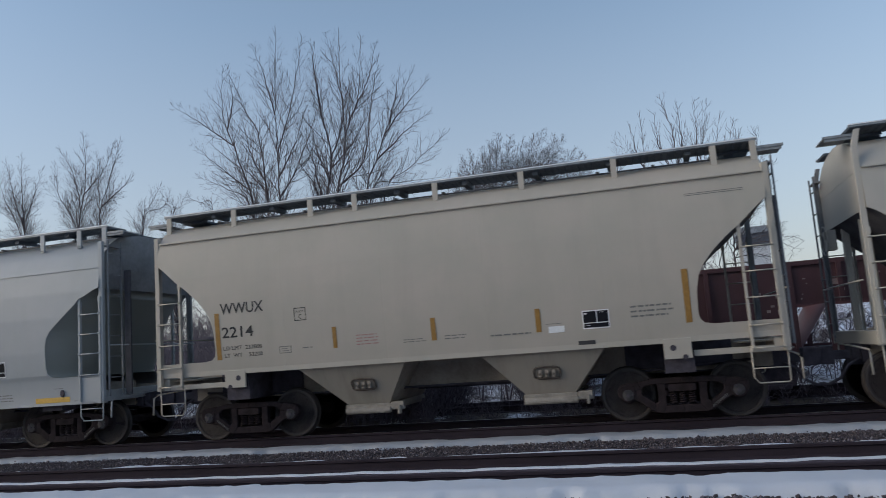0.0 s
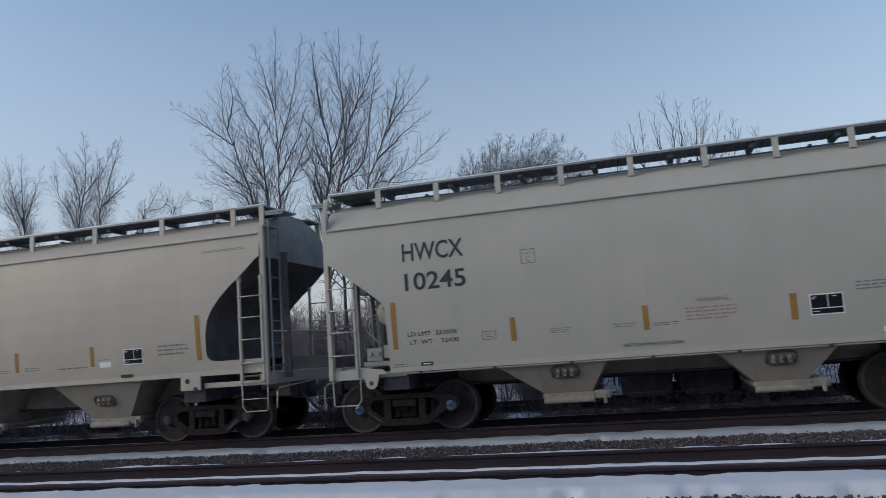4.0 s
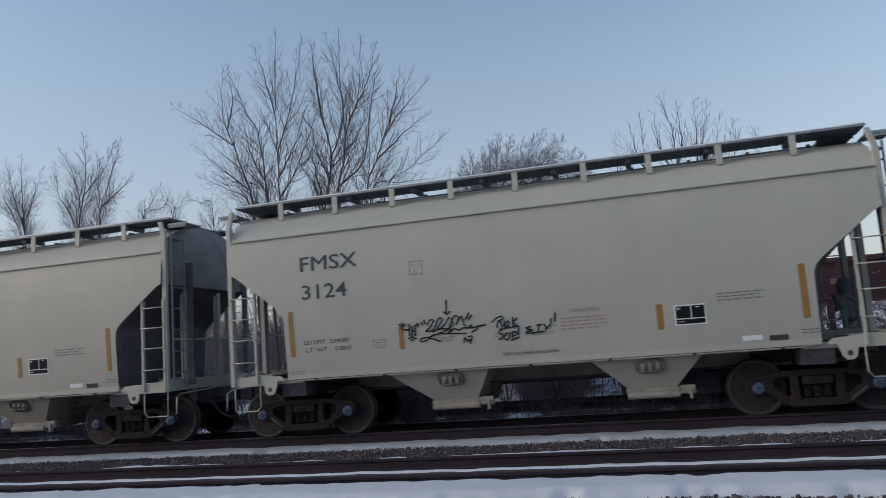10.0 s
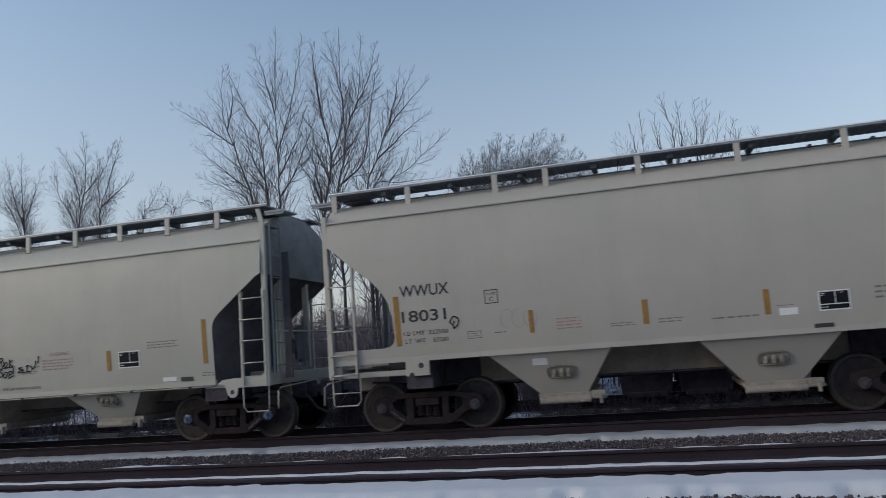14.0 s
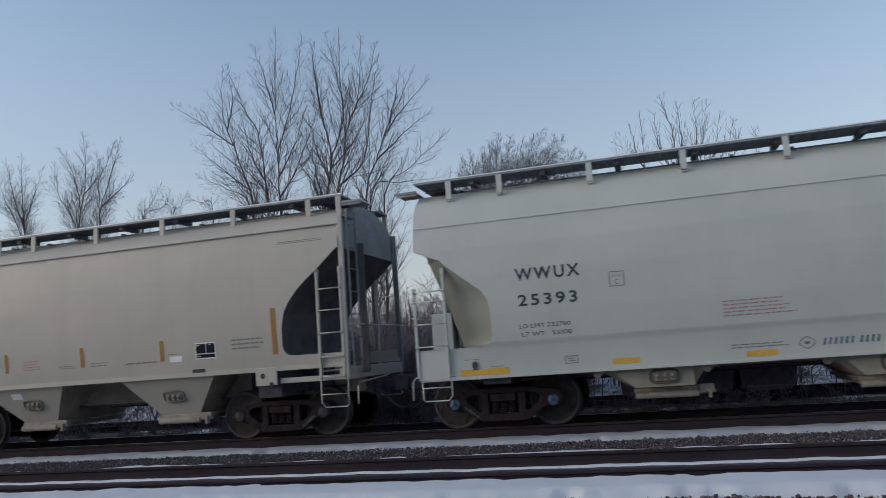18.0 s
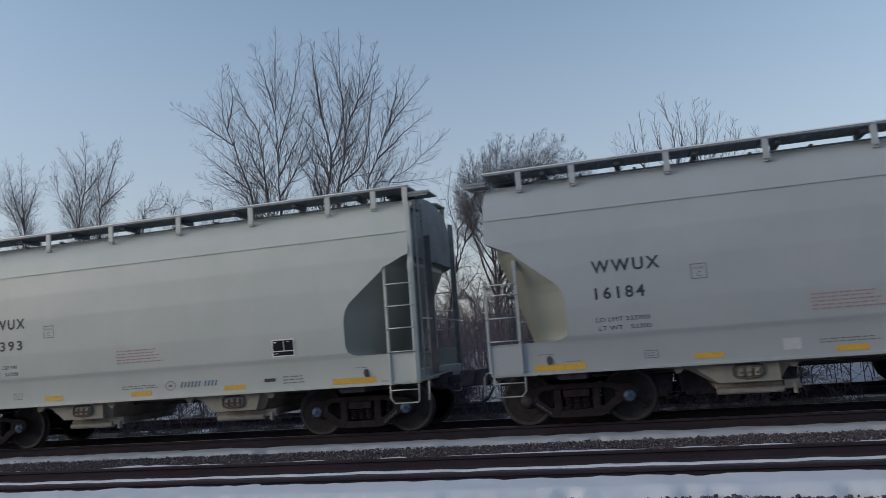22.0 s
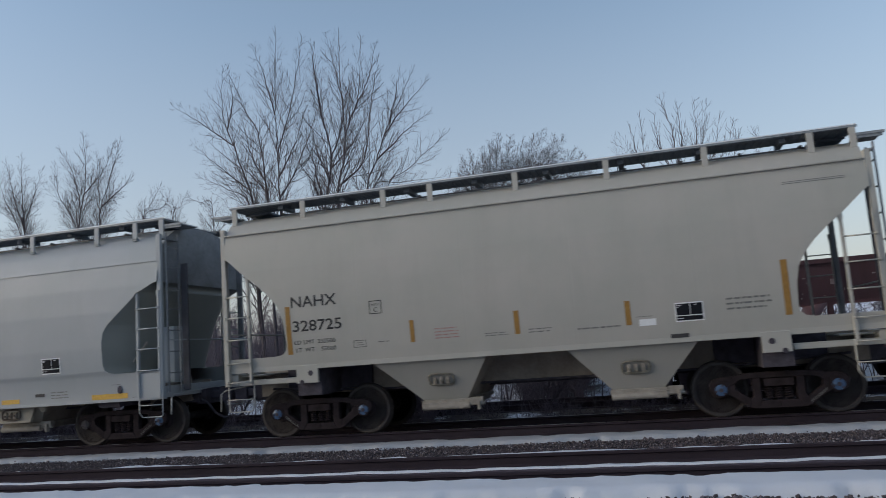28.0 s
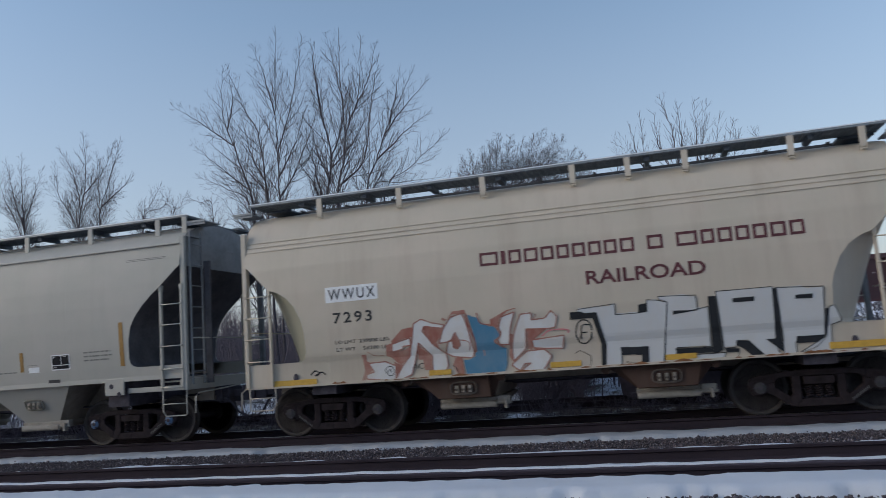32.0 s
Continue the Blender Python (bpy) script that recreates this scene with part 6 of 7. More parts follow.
TAG_UNDER = [[(-1.7, 1.77), (-1.58, 1.82), (-1.46, 1.82), (-1.34, 1.8), (-1.41, 1.74), (-1.27, 1.81), (-1.22, 1.77), (-1.12, 1.81), (-1.03, 1.8), (-0.98, 1.85), (-0.97, 1.78)],
       [(-1.72, 1.72), (-1.56, 1.74), (-1.41, 1.73), (-1.07, 1.71)],
       [(-1.93, 1.67), (-1.85, 1.69), (-1.76, 1.68), (-1.84, 1.63), (-1.92, 1.63), (-1.93, 1.67)],
       [(-1.76, 1.68), (-1.66, 1.65), (-1.55, 1.6)],
       [(-1.76, 1.69), (-1.56, 1.75), (-1.4, 1.8)],
       [(-1.03, 1.82), (-0.94, 1.8), (-0.84, 1.82), (-0.71, 1.83)],
       [(-0.84, 1.83), (-0.78, 1.82), (-0.71, 1.84)],
       [(-0.84, 1.82), (-0.9, 1.76), (-0.99, 1.72)],
       [(-1, 2.07), (-1.07, 1.95)],
       [(-0.95, 2.02), (-1.02, 1.94)],
       [(-1.11, 1.64), (-1.13, 1.55)],
       [(-1.11, 1.63), (-1.05, 1.56)],
       [(-1.06, 1.64), (-0.98, 1.65), (-1.03, 1.52)],
       [(-1.05, 1.59), (-1, 1.59)]]
TAG_RIGHT = [[(-0.61, 1.86), (-0.52, 1.93), (-0.42, 1.95), (-0.41, 1.91), (-0.49, 1.87), (-0.53, 1.76)],
       [(-0.45, 1.88), (-0.43, 1.77), (-0.38, 1.84), (-0.4, 1.88)],
       [(-0.34, 1.86), (-0.38, 1.77), (-0.32, 1.78), (-0.3, 1.85), (-0.34, 1.86)],
       [(-0.23, 1.92), (-0.24, 1.75)],
       [(-0.15, 1.9), (-0.23, 1.84), (-0.16, 1.76)],
       [(-0.49, 1.73), (-0.31, 1.75), (-0.13, 1.76)],
       [(-0.43, 1.72), (-0.5, 1.68), (-0.43, 1.63), (-0.48, 1.56), (-0.52, 1.58)],
       [(-0.37, 1.66), (-0.42, 1.57), (-0.35, 1.55), (-0.31, 1.64), (-0.37, 1.66)],
       [(-0.26, 1.68), (-0.27, 1.56)],
       [(-0.26, 1.67), (-0.19, 1.67), (-0.21, 1.61), (-0.27, 1.61)],
       [(-0.15, 1.73), (-0.16, 1.61)],
       [(-0.3, 1.53), (-0.23, 1.55), (-0.14, 1.58)]]
TAG_LAST = [[(-0.03, 1.72), (0.07, 1.74), (-0.02, 1.71), (0.09, 1.68), (-0.03, 1.66), (0.11, 1.67)],
       [(0.16, 1.75), (0.26, 1.76)],
       [(0.21, 1.75), (0.18, 1.64)],
       [(0.29, 1.76), (0.33, 1.69)],
       [(0.41, 1.75), (0.34, 1.69), (0.3, 1.66)],
       [(-0.04, 1.63), (0.12, 1.63), (0.29, 1.64)],
       [(0.42, 1.85), (0.41, 1.76)],
       [(0.5, 1.94), (0.48, 1.79)],
       [(0.42, 1.72), (0.42, 1.71)],
       [(0.49, 1.73), (0.49, 1.72)]]
for tag in (TAG_LEFT, TAG_MIDDLE, TAG_UNDER, TAG_RIGHT, TAG_LAST):
    b = Build()
    for i, stroke in enumerate(tag):
        ribbon(b, "straight", stroke, 0.026 if len(stroke) > 2 else 0.030, 0.009 + 0.0015 * (i % 6))
    part("graffiti", b, SPRAY_BLACK, fmsx, "black marker-style graffiti scrawl")


# ---- the parked maroon car behind the train ----
def maroon_car():
    car = tagged(new("parked_hopper_car"), "faded maroon open hopper car standing on the track behind", "hopper car")
    car.location = (3.4, 5.5, -0.05)
    for s in (-1, 1):
        y = s * 1.5
        b = Build()
        b.box(-4.05, -0.35, *sorted((y, y - s * 0.03)), 0.92, 2.86)
        part("side_panel", b, MAROON, car)
        b = Build()
        b.box(-0.35, 3.9, *sorted((y, y - s * 0.03)), 1.93, 2.86)
        part("side_panel", b, MAROON, car)
        b = Build()
        b.box(-4.1, 3.95, *sorted((y + s * 0.05, y - s * 0.05)), 2.80, 2.90)
        part("top_rail", b, MAROON, car)
        b = Build()
        b.prism([(-4.62, 0.92), (-4.06, 0.92), (-4.06, 2.82), (-4.62, 2.1)], *sorted((y, y - s * 0.03)))
        part("end_gusset", b, MAROON, car)
        b = Build()
        b.box(-4.6, 3.95, *sorted((y + s * 0.04, y - s * 0.05)), 0.86, 0.98)
        part("side_sill", b, MAROON, car)
        rib = Build()
        rib.box(-0.05, 0.05, *sorted((y, y + s * 0.07)), 0.95, 2.82)
        rib_me = rib.mesh("rib", MAROON)
        for x in (-3.98, -3.1, -2.2, -1.3, -0.42):
            part("rib", rib_me, None, car, at=pose(x, 0, 0))
        short = Build()
        short.box(-0.05, 0.05, *sorted((y, y + s * 0.07)), 1.95, 2.82)
        short_me = short.mesh("rib", MAROON)
        for x in (0.6, 1.6, 2.6, 3.85):
            part("rib", short_me, None, car, at=pose(x, 0, 0))
        for x0, x1 in ((0.28, 0.40), (3.8, 3.9)):
            post = Build()
            post.box(x0, x1, *sorted((y, y - s * 0.08)), 0.9, 1.95)
            part("corner_post", post, MAROON, car)
    b = Build()
    b.face([(-0.35, -1.47, 0.95), (-0.35, 1.47, 0.95), (0.3, 1.47, 1.93), (0.3, -1.47, 1.93)])
    part("slope_sheet", b, MAROON, car)
    for nm, box in (("end_wall", (-4.05, -4.0, -1.47, 1.47, 0.92, 2.84)), ("end_wall", (3.85, 3.9, -1.47, 1.47, 1.93, 2.84)), ("floor_sheet", (-4.5, -0.35, -1.47, 1.47, 0.95, 1.0))):
        b = Build()
        b.box(*box)
        part(nm, b, MAROON, car)
    b = Build()
    b.box(-5.4, -4.56, -1.3, 1.3, 0.75, 1.0)
    b.box(-5.35, -5.2, -1.2, 1.2, 1.0, 1.35)
    b.box(-5.1, -4.7, -1.1, -0.2, 1.0, 1.75)
    part("end_platform", b, MAROON, car, "grimy end platform with brake gear", round_edges=0.02)
    b = Build()
    b.box(-5.9, 4.3, -0.3, 0.3, 0.62, 0.95)
    part("centre_sill", b, BLACK_IRON, car)
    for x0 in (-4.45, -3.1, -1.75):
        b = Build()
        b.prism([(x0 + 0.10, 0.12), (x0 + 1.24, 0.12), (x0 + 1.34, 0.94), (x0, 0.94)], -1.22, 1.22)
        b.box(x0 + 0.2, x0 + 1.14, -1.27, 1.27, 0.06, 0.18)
        part("hopper_bay", b, shared("plum_steel", lambda: plain("dark_plum_hopper_steel", (0.10, 0.085, 0.105), 0.85, 0, 0.3, gloss=0.1)), car, "dark plum-grey hopper bottom", round_edges=0.02)
    rnd = random.Random(9)
    b = Build()
    for i in range(48):
        x, z, w = rnd.uniform(-1.2, 1.4), rnd.uniform(1.1, 2.5), rnd.uniform(0.02, 0.09)
        if x > -0.4 and z < 2.0:
            continue
        b.box(x, x + w, -1.512, -1.503, z, z + w * rnd.uniform(0.4, 1.2))
    b.box(0.4, 0.62, -1.512, -1.503, 2.32, 2.44)
    part("paint_chip", b, plain("pale_flaked_paint", (0.42, 0.32, 0.31), 0.8, 0, 0.3), car, "pale flakes where the paint has gone")
    for x in (-2.9, 2.9):
        truck(car, x, "grey")
    return car


maroon_car()
for y in (4.745, 6.255):
    rail(y, -0.05, "rusty rail under a parked car")
thing("ballast_bed", rough_sheet(X0, X1, 3.2, 7.8, 200, 24, lambda x, y: -0.24 - 0.22 * max(0, abs(y - 5.5) - 1.5) + 0.02 * hill(x, y, 2.0)), BARE_GROUND,
      "bed of the back track, half under old snow", "ballast", kind="structure", smooth=True)

# ---- a small building beyond ----
bld = tagged(new("trackside_tower"), "narrow pale-walled tower with a flat overhanging dark roof behind bare trees", "tower")
bld.location = (4.85, 30.0, 0)
for z0, z1, out in ((-0.8, 5.27, 0.0), (5.29, 5.94, 0.012)):
    b = Build()
    b.box(0.10 - out, 1.55 + out, 0.10 - out, 1.5 + out, z0, z1)
    part("wall", b, SIDING, bld, round_edges=0.01)
b = Build()
b.box(0.0, 1.65, 0.0, 1.6, 5.89, 6.58)
part("fascia", b, SHINGLE, bld, "dark roof fascia", round_edges=0.02)
b = Build()
b.box(-0.05, 1.70, -0.05, 1.65, 6.58, 6.98)
part("roof", b, plain("snow_dusted_roof_felt", (0.26, 0.28, 0.31), 0.8, 0, 0.3, 4, 0.3), bld, "grey roof edge dusted with snow", round_edges=0.03)



# ---- bare trees ----
def bough(b, rnd, p, d, length, r, level, thin, spacing, up, crook, open_):
    """A branch that tapers to a twig, with smaller ones leaving it from alternate sides."""
    n = max(2, min(7, int(length / 0.2)))
    pts, step = [p], length / n
    for _ in range(n):
        d = (d + Vector((rnd.gauss(0, crook), rnd.gauss(0, crook), rnd.gauss(0, crook) + up))).normalized()
        p = p + d * step
        pts.append(p)
    radii = [max(thin * (0.75 + 0.25 * level) * (1 - 0.5 * i / n), r * (1 - 0.85 * i / n)) for i in range(n + 1)]
    b.tube(pts, radii, 3, cap=False)
    if level < 1 or (level == 1 and length < 0.35):
        return
    s, turn = length * 0.14 + 0.05, rnd.uniform(0, 6.3)
    while s < length * 0.96:
        k = min(n - 1, int(s / step))
        axis = (pts[k + 1] - pts[k]).normalized()
        flat = axis.cross(Vector((math.cos(turn), math.sin(turn), 0.35 * math.sin(2 * turn)))).normalized()
        a = rnd.uniform(0.5, 0.85) * open_
        nd = axis * math.cos(a) + flat * math.sin(a)
        l = (length - s) * rnd.uniform(0.4, 0.75) + 0.09
        bough(b, rnd, pts[k].lerp(pts[k + 1], s / step - k), nd, l, radii[k] * 0.6, level - 1, thin, spacing * 0.9, up, crook * 1.1, open_)
        s += spacing * rnd.uniform(0.55, 1.25)
        turn += math.pi + rnd.gauss(0, 0.7)


def curve_through(pts, per=6):
    """A smooth line through a few points."""
    out = []
    for i in range(len(pts) - 1):
        p0, p1, p2, p3 = pts[max(i - 1, 0)], pts[i], pts[i + 1], pts[min(i + 2, len(pts) - 1)]
        for j in range(per):
            t = j / per
            out.append(0.5 * (2 * p1 + (p2 - p0) * t + (2 * p0 - 5 * p1 + 4 * p2 - p3) * t * t + (3 * p1 - p0 - 3 * p2 + p3) * t**3))
    return out + [pts[-1]]


def grown_of(stem, low):
    """Whether a stem rises from the foot of its tree."""
    return stem[0][1] < low + 0.25


def thicket_tree(foot, girth, stems, label, seed, length, spacing, up=0.035, crook=0.04, thin=0.0044, open_=1.0, twigs=2, sparse=1.3, bare=0.10):
    """A leafless tree on one trunk; each stem is a line of (x, z) points, the first of them led down to the foot."""
    rnd = random.Random(seed)
    x0, y0 = foot
    base = Vector((x0, y0, ground_z(x0, y0) - shelf(x0, y0) - 0.1))  # rooted below the shelf
    tree = tagged(new("bare_tree"), label, "tree", "bare trees behind the tracks")
    tree.location = base
    low = min(st[0][1] for st in stems)
    wood = []
    for i, st in enumerate(stems):
        lean = rnd.uniform(-0.7, 0.7) if grown_of(st, low) else rnd.uniform(-1.4, 1.4)
        grown = grown_of(st, low)
        pts = [Vector((x, y0 + lean * j / len(st), z)) - base for j, (x, z) in enumerate(st)]
        tip = (pts[-1] - pts[-2]).normalized()
        pts.append(pts[-1] + (tip + Vector((0, 0, 0.3))) * 0.30)
        if grown:
            pts = [Vector((0, 0, 0)), Vector((pts[0].x * 0.75, 0, pts[0].z * 0.5))] + pts
        elif wood:  # a limb springs from the wood nearest to its first point
            near = min(wood, key=lambda q: math.hypot(q.x - pts[0].x, q.z - pts[0].z))
            pts = [near] + [Vector((p.x, near.y + p.y, p.z)) for p in pts[1:]]
        line = curve_through(pts)
        n = len(line) - 1
        run_ = [0.0]
        for p, q in zip(line[:-1], line[1:]):
            run_.append(run_[-1] + (q - p).length)
        total = run_[-1]
        thick = girth * (0.9 if i == 0 else 0.7 if grown else 0.33)
        radii = [max(thin * 1.2, thick * (1 - 0.93 * s / total) ** 1.15) for s in run_]
        line = [p + Vector((rnd.gauss(0, 0.018), rnd.gauss(0, 0.02), 0)) if 0 < k < n else p for k, p in enumerate(line)]
        wood += line[1:]
        tb = Build()
        tb.tube(line, radii, 6, cap=False)
        part("trunk" if grown else "limb", tb, BARK, tree, smooth=True)
        cb = Build()
        s, turn = total * (0.30 if grown else bare), rnd.uniform(0, 6.3)
        while s < total * 0.985:
            k = max(q for q in range(n) if run_[q] <= s)
            axis = (line[k + 1] - line[k]).normalized()
            flat = axis.cross(Vector((math.sin(turn), math.cos(turn), 0.2))).normalized()
            a = rnd.uniform(0.5, 0.85) * open_
            d = axis * math.cos(a) + flat * math.sin(a)
            l = min(length, (total - s) * 0.42 + 0.25) * rnd.uniform(0.55, 1.1)
            bough(cb, rnd, line[k].lerp(line[k + 1], (s - run_[k]) / (run_[k + 1] - run_[k])), d, l, min(radii[k] * 0.55, 0.03), twigs, thin, spacing * sparse, up, crook, open_)
            s += spacing * rnd.uniform(0.6, 1.35)
            turn += math.pi + rnd.gauss(0, 0.8)
        part("crown", cb, TWIG, tree, "fine bare twigs")
    return tree


thicket_tree((-14.6, 12.3), 0.1, [((-14.98, 7.53), (-15.65, 9.68), (-16.4, 11.78), (-16.46, 13.65)),
              ((-16.0, 10.31), (-17.0, 11.28), (-18.43, 12.35)),
              ((-15.1, 7.6), (-16.2, 8.59), (-17.53, 9.29)),
              ((-15.26, 8.36), (-16.11, 9.28), (-17.17, 10.36)),
              ((-16.16, 11.15), (-15.8, 12.16), (-15.83, 13.0))],
             "tall bare tree whose outer limbs lean away from the clump", seed=20, length=2.4, spacing=0.165, sparse=1.65, up=0.06, open_=0.95)
thicket_tree((-13.7, 11.6), 0.1, [((-14.0, 7.41), (-14.18, 10.16), (-14.69, 11.39), (-15.31, 13.09)),
              ((-13.46, 7.34), (-13.54, 9.49), (-13.62, 11.57), (-13.54, 14.55)),
              ((-13.54, 9.49), (-12.98, 12.05), (-12.77, 14.35)),
              ((-13.63, 11.23), (-14.11, 13.06), (-14.45, 13.95)),
              ((-14.07, 8.66), (-14.88, 9.8), (-15.45, 11.4)),
              ((-13.52, 8.58), (-12.79, 9.84), (-12.35, 11.25)),
              ((-13.47, 7.9), (-12.76, 9.16), (-11.95, 11.88)),
              ((-14.16, 7.99), (-14.56, 8.72), (-15.27, 9.51))],
             "tall bare tree with upswept grey limbs in a clump", seed=21, length=2.4, spacing=0.165, sparse=1.65, up=0.06, open_=0.95)
thicket_tree((-11.6, 12.4), 0.11, [((-12.01, 6.62), (-11.65, 9.23), (-12.0, 11.08), (-12.41, 14.16)),
              ((-11.62, 9.33), (-11.04, 11.16), (-11.58, 14.18)),
              ((-11.91, 7.26), (-12.27, 8.31), (-12.93, 9.52)),
              ((-11.59, 8.77), (-10.89, 9.79), (-10.46, 11.06)),
              ((-12.0, 10.97), (-12.1, 12.48), (-12.11, 13.52)),
              ((-11.93, 6.94), (-12.33, 9.32), (-12.96, 11.12)),
              ((-11.68, 8.34), (-12.1, 9.29), (-12.48, 11.05))],
             "tall bare tree with upswept grey limbs in a clump", seed=22, length=2.4, spacing=0.165, sparse=1.65, up=0.06, open_=0.95)
thicket_tree((-10.9, 11.7), 0.1, [((-11.08, 7.49), (-10.74, 9.43), (-10.86, 12.26), (-10.87, 14.05)),
              ((-10.71, 9.76), (-10.25, 11.71), (-10.21, 13.87)),
              ((-10.48, 10.73), (-9.81, 12.08), (-9.51, 13.28)),
              ((-10.91, 7.8), (-9.97, 8.77), (-9.49, 10.91), (-9.1, 12.41))],
             "tall bare tree with upswept grey limbs in a clump", seed=23, length=2.4, spacing=0.165, sparse=1.65, up=0.06, open_=0.95)
thicket_tree((-10.2, 12.5), 0.1, [((-10.24, 7.55), (-9.78, 8.96), (-9.18, 10.41), (-8.15, 12.24)),
              ((-9.39, 9.78), (-8.65, 10.66), (-7.58, 11.54)),
              ((-9.48, 7.56), (-8.47, 8.45), (-7.01, 9.53)),
              ((-10.04, 7.68), (-8.84, 7.96), (-7.35, 7.98)),
              ((-9.66, 9.05), (-8.37, 9.85), (-7.45, 10.25)),
              ((-9.24, 10.31), (-8.94, 11.38), (-8.77, 12.24))],
             "tall bare tree spreading low over the side of the clump", seed=24, length=2.4, spacing=0.165, sparse=1.65, up=0.06, open_=0.95)
thicket_tree((-6.2, 25.0), 0.16, [((-8.05, 1.34), (-7.95, 3.69), (-7.35, 7.22), (-7.04, 10.43)),
              ((-7.78, 3.88), (-5.49, 5.90), (-3.38, 8.21)),
              ((-7.69, 4.83), (-5.26, 6.56), (-3.05, 8.56)),
              ((-7.6, 5.78), (-5.08, 7.22), (-2.81, 8.93)),
              ((-7.51, 6.74), (-4.96, 7.84), (-2.67, 9.34)),
              ((-7.43, 7.62), (-4.89, 8.48), (-2.62, 9.76)),
              ((-7.76, 3.88), (-5.11, 7.02), (-2.67, 10.19)),
              ((-7.69, 4.83), (-5.16, 7.65), (-2.82, 10.62)),
              ((-7.62, 5.78), (-5.26, 8.27), (-3.07, 11.03)),
              ((-7.55, 6.74), (-5.42, 8.88), (-3.4, 11.41)),
              ((-7.48, 7.62), (-5.62, 9.47), (-3.82, 11.74)),
              ((-7.83, 3.88), (-6.07, 7.92), (-4.3, 12.02)),
              ((-7.77, 4.83), (-6.34, 8.44), (-4.84, 12.25)),
              ((-7.71, 5.79), (-6.64, 8.90), (-5.43, 12.32)),
              ((-7.65, 6.75), (-6.94, 9.30), (-6.0, 12.24)),
              ((-7.58, 7.63), (-7.24, 9.82), (-6.6, 12.45)),
              ((-7.93, 3.89), (-7.74, 8.09), (-7.19, 12.41)),
              ((-7.87, 4.84), (-8.01, 8.44), (-7.74, 12.26)),
              ((-7.8, 5.80), (-8.25, 8.76), (-8.24, 12.03)),
              ((-7.73, 6.76), (-8.45, 9.05), (-8.67, 11.74)),
              ((-7.66, 7.64), (-8.61, 9.31), (-9.02, 11.40)),
              ((-7.99, 3.90), (-8.9, 7.40), (-9.27, 11.00)),
              ((-7.92, 4.85), (-8.95, 7.62), (-9.41, 10.57)),
              ((-7.84, 5.80), (-8.93, 7.83), (-9.45, 10.12)),
              ((-7.75, 6.77), (-8.85, 8.03), (-9.39, 9.68)),
              ((-7.66, 7.64), (-8.7, 8.24), (-9.21, 9.24)),
              ((-7.98, 3.90), (-8.7, 6.23), (-8.94, 8.82)),
              ((-7.84, 1.52), (-5.22, 4.24), (-2.94, 5.78)),
              ((-7.87, 1.13), (-4.97, 2.66), (-2.58, 3.61)),
              ((-7.8, 1.90), (-5.62, 4.08), (-3.64, 4.48)),
              ((-8.19, 2.13), (-9.64, 4.45), (-11.02, 5.59))],
             "round-crowned bare tree with dense fine curling twigs", seed=51, length=1.45, spacing=0.085, up=-0.015, crook=0.11, thin=0.0064, open_=1.1, sparse=1.3, bare=0.42)
thicket_tree((-7.56, 13.0), 0.085, [((-7.51, 2.18), (-7.29, 3.33), (-7.02, 4.29), (-6.75, 4.88), (-6.51, 5.50), (-6.33, 6.35), (-6.30, 7.22), (-6.05, 8.17)),
              ((-7.02, 4.33), (-6.87, 5.11), (-6.82, 5.97), (-6.97, 6.42), (-7.05, 7.09), (-6.87, 7.95)),
              ((-7.33, 3.12), (-6.93, 3.47), (-6.47, 4.00), (-6.13, 4.54), (-5.97, 5.33)),
              ((-6.54, 5.40), (-6.08, 5.88), (-5.79, 6.50), (-5.68, 7.25)),
              ((-6.85, 5.86), (-6.55, 6.37), (-6.54, 7.03)),
              ((-7.26, 3.54), (-7.43, 4.20), (-7.65, 4.76), (-7.68, 5.52))],
             "crooked bare tree with forked dark limbs", seed=55, length=1.1, spacing=0.15, up=0.0, crook=0.09, thin=0.0045, open_=1.1, sparse=1.5)
thicket_tree((-5.65, 13.0), 0.07, [((-5.53, 1.92), (-5.32, 2.84), (-5.00, 3.58), (-4.45, 4.12), (-4.02, 4.70), (-3.86, 5.53)),
              ((-4.98, 3.62), (-4.91, 4.37), (-5.05, 5.02)),
              ((-5.32, 2.84), (-4.82, 3.01), (-4.37, 3.38), (-4.03, 3.66))],
             "leaning bare tree with dark crooked limbs", seed=56, length=0.9, spacing=0.15, up=0.0, crook=0.09, thin=0.0045, open_=1.1, sparse=1.5)
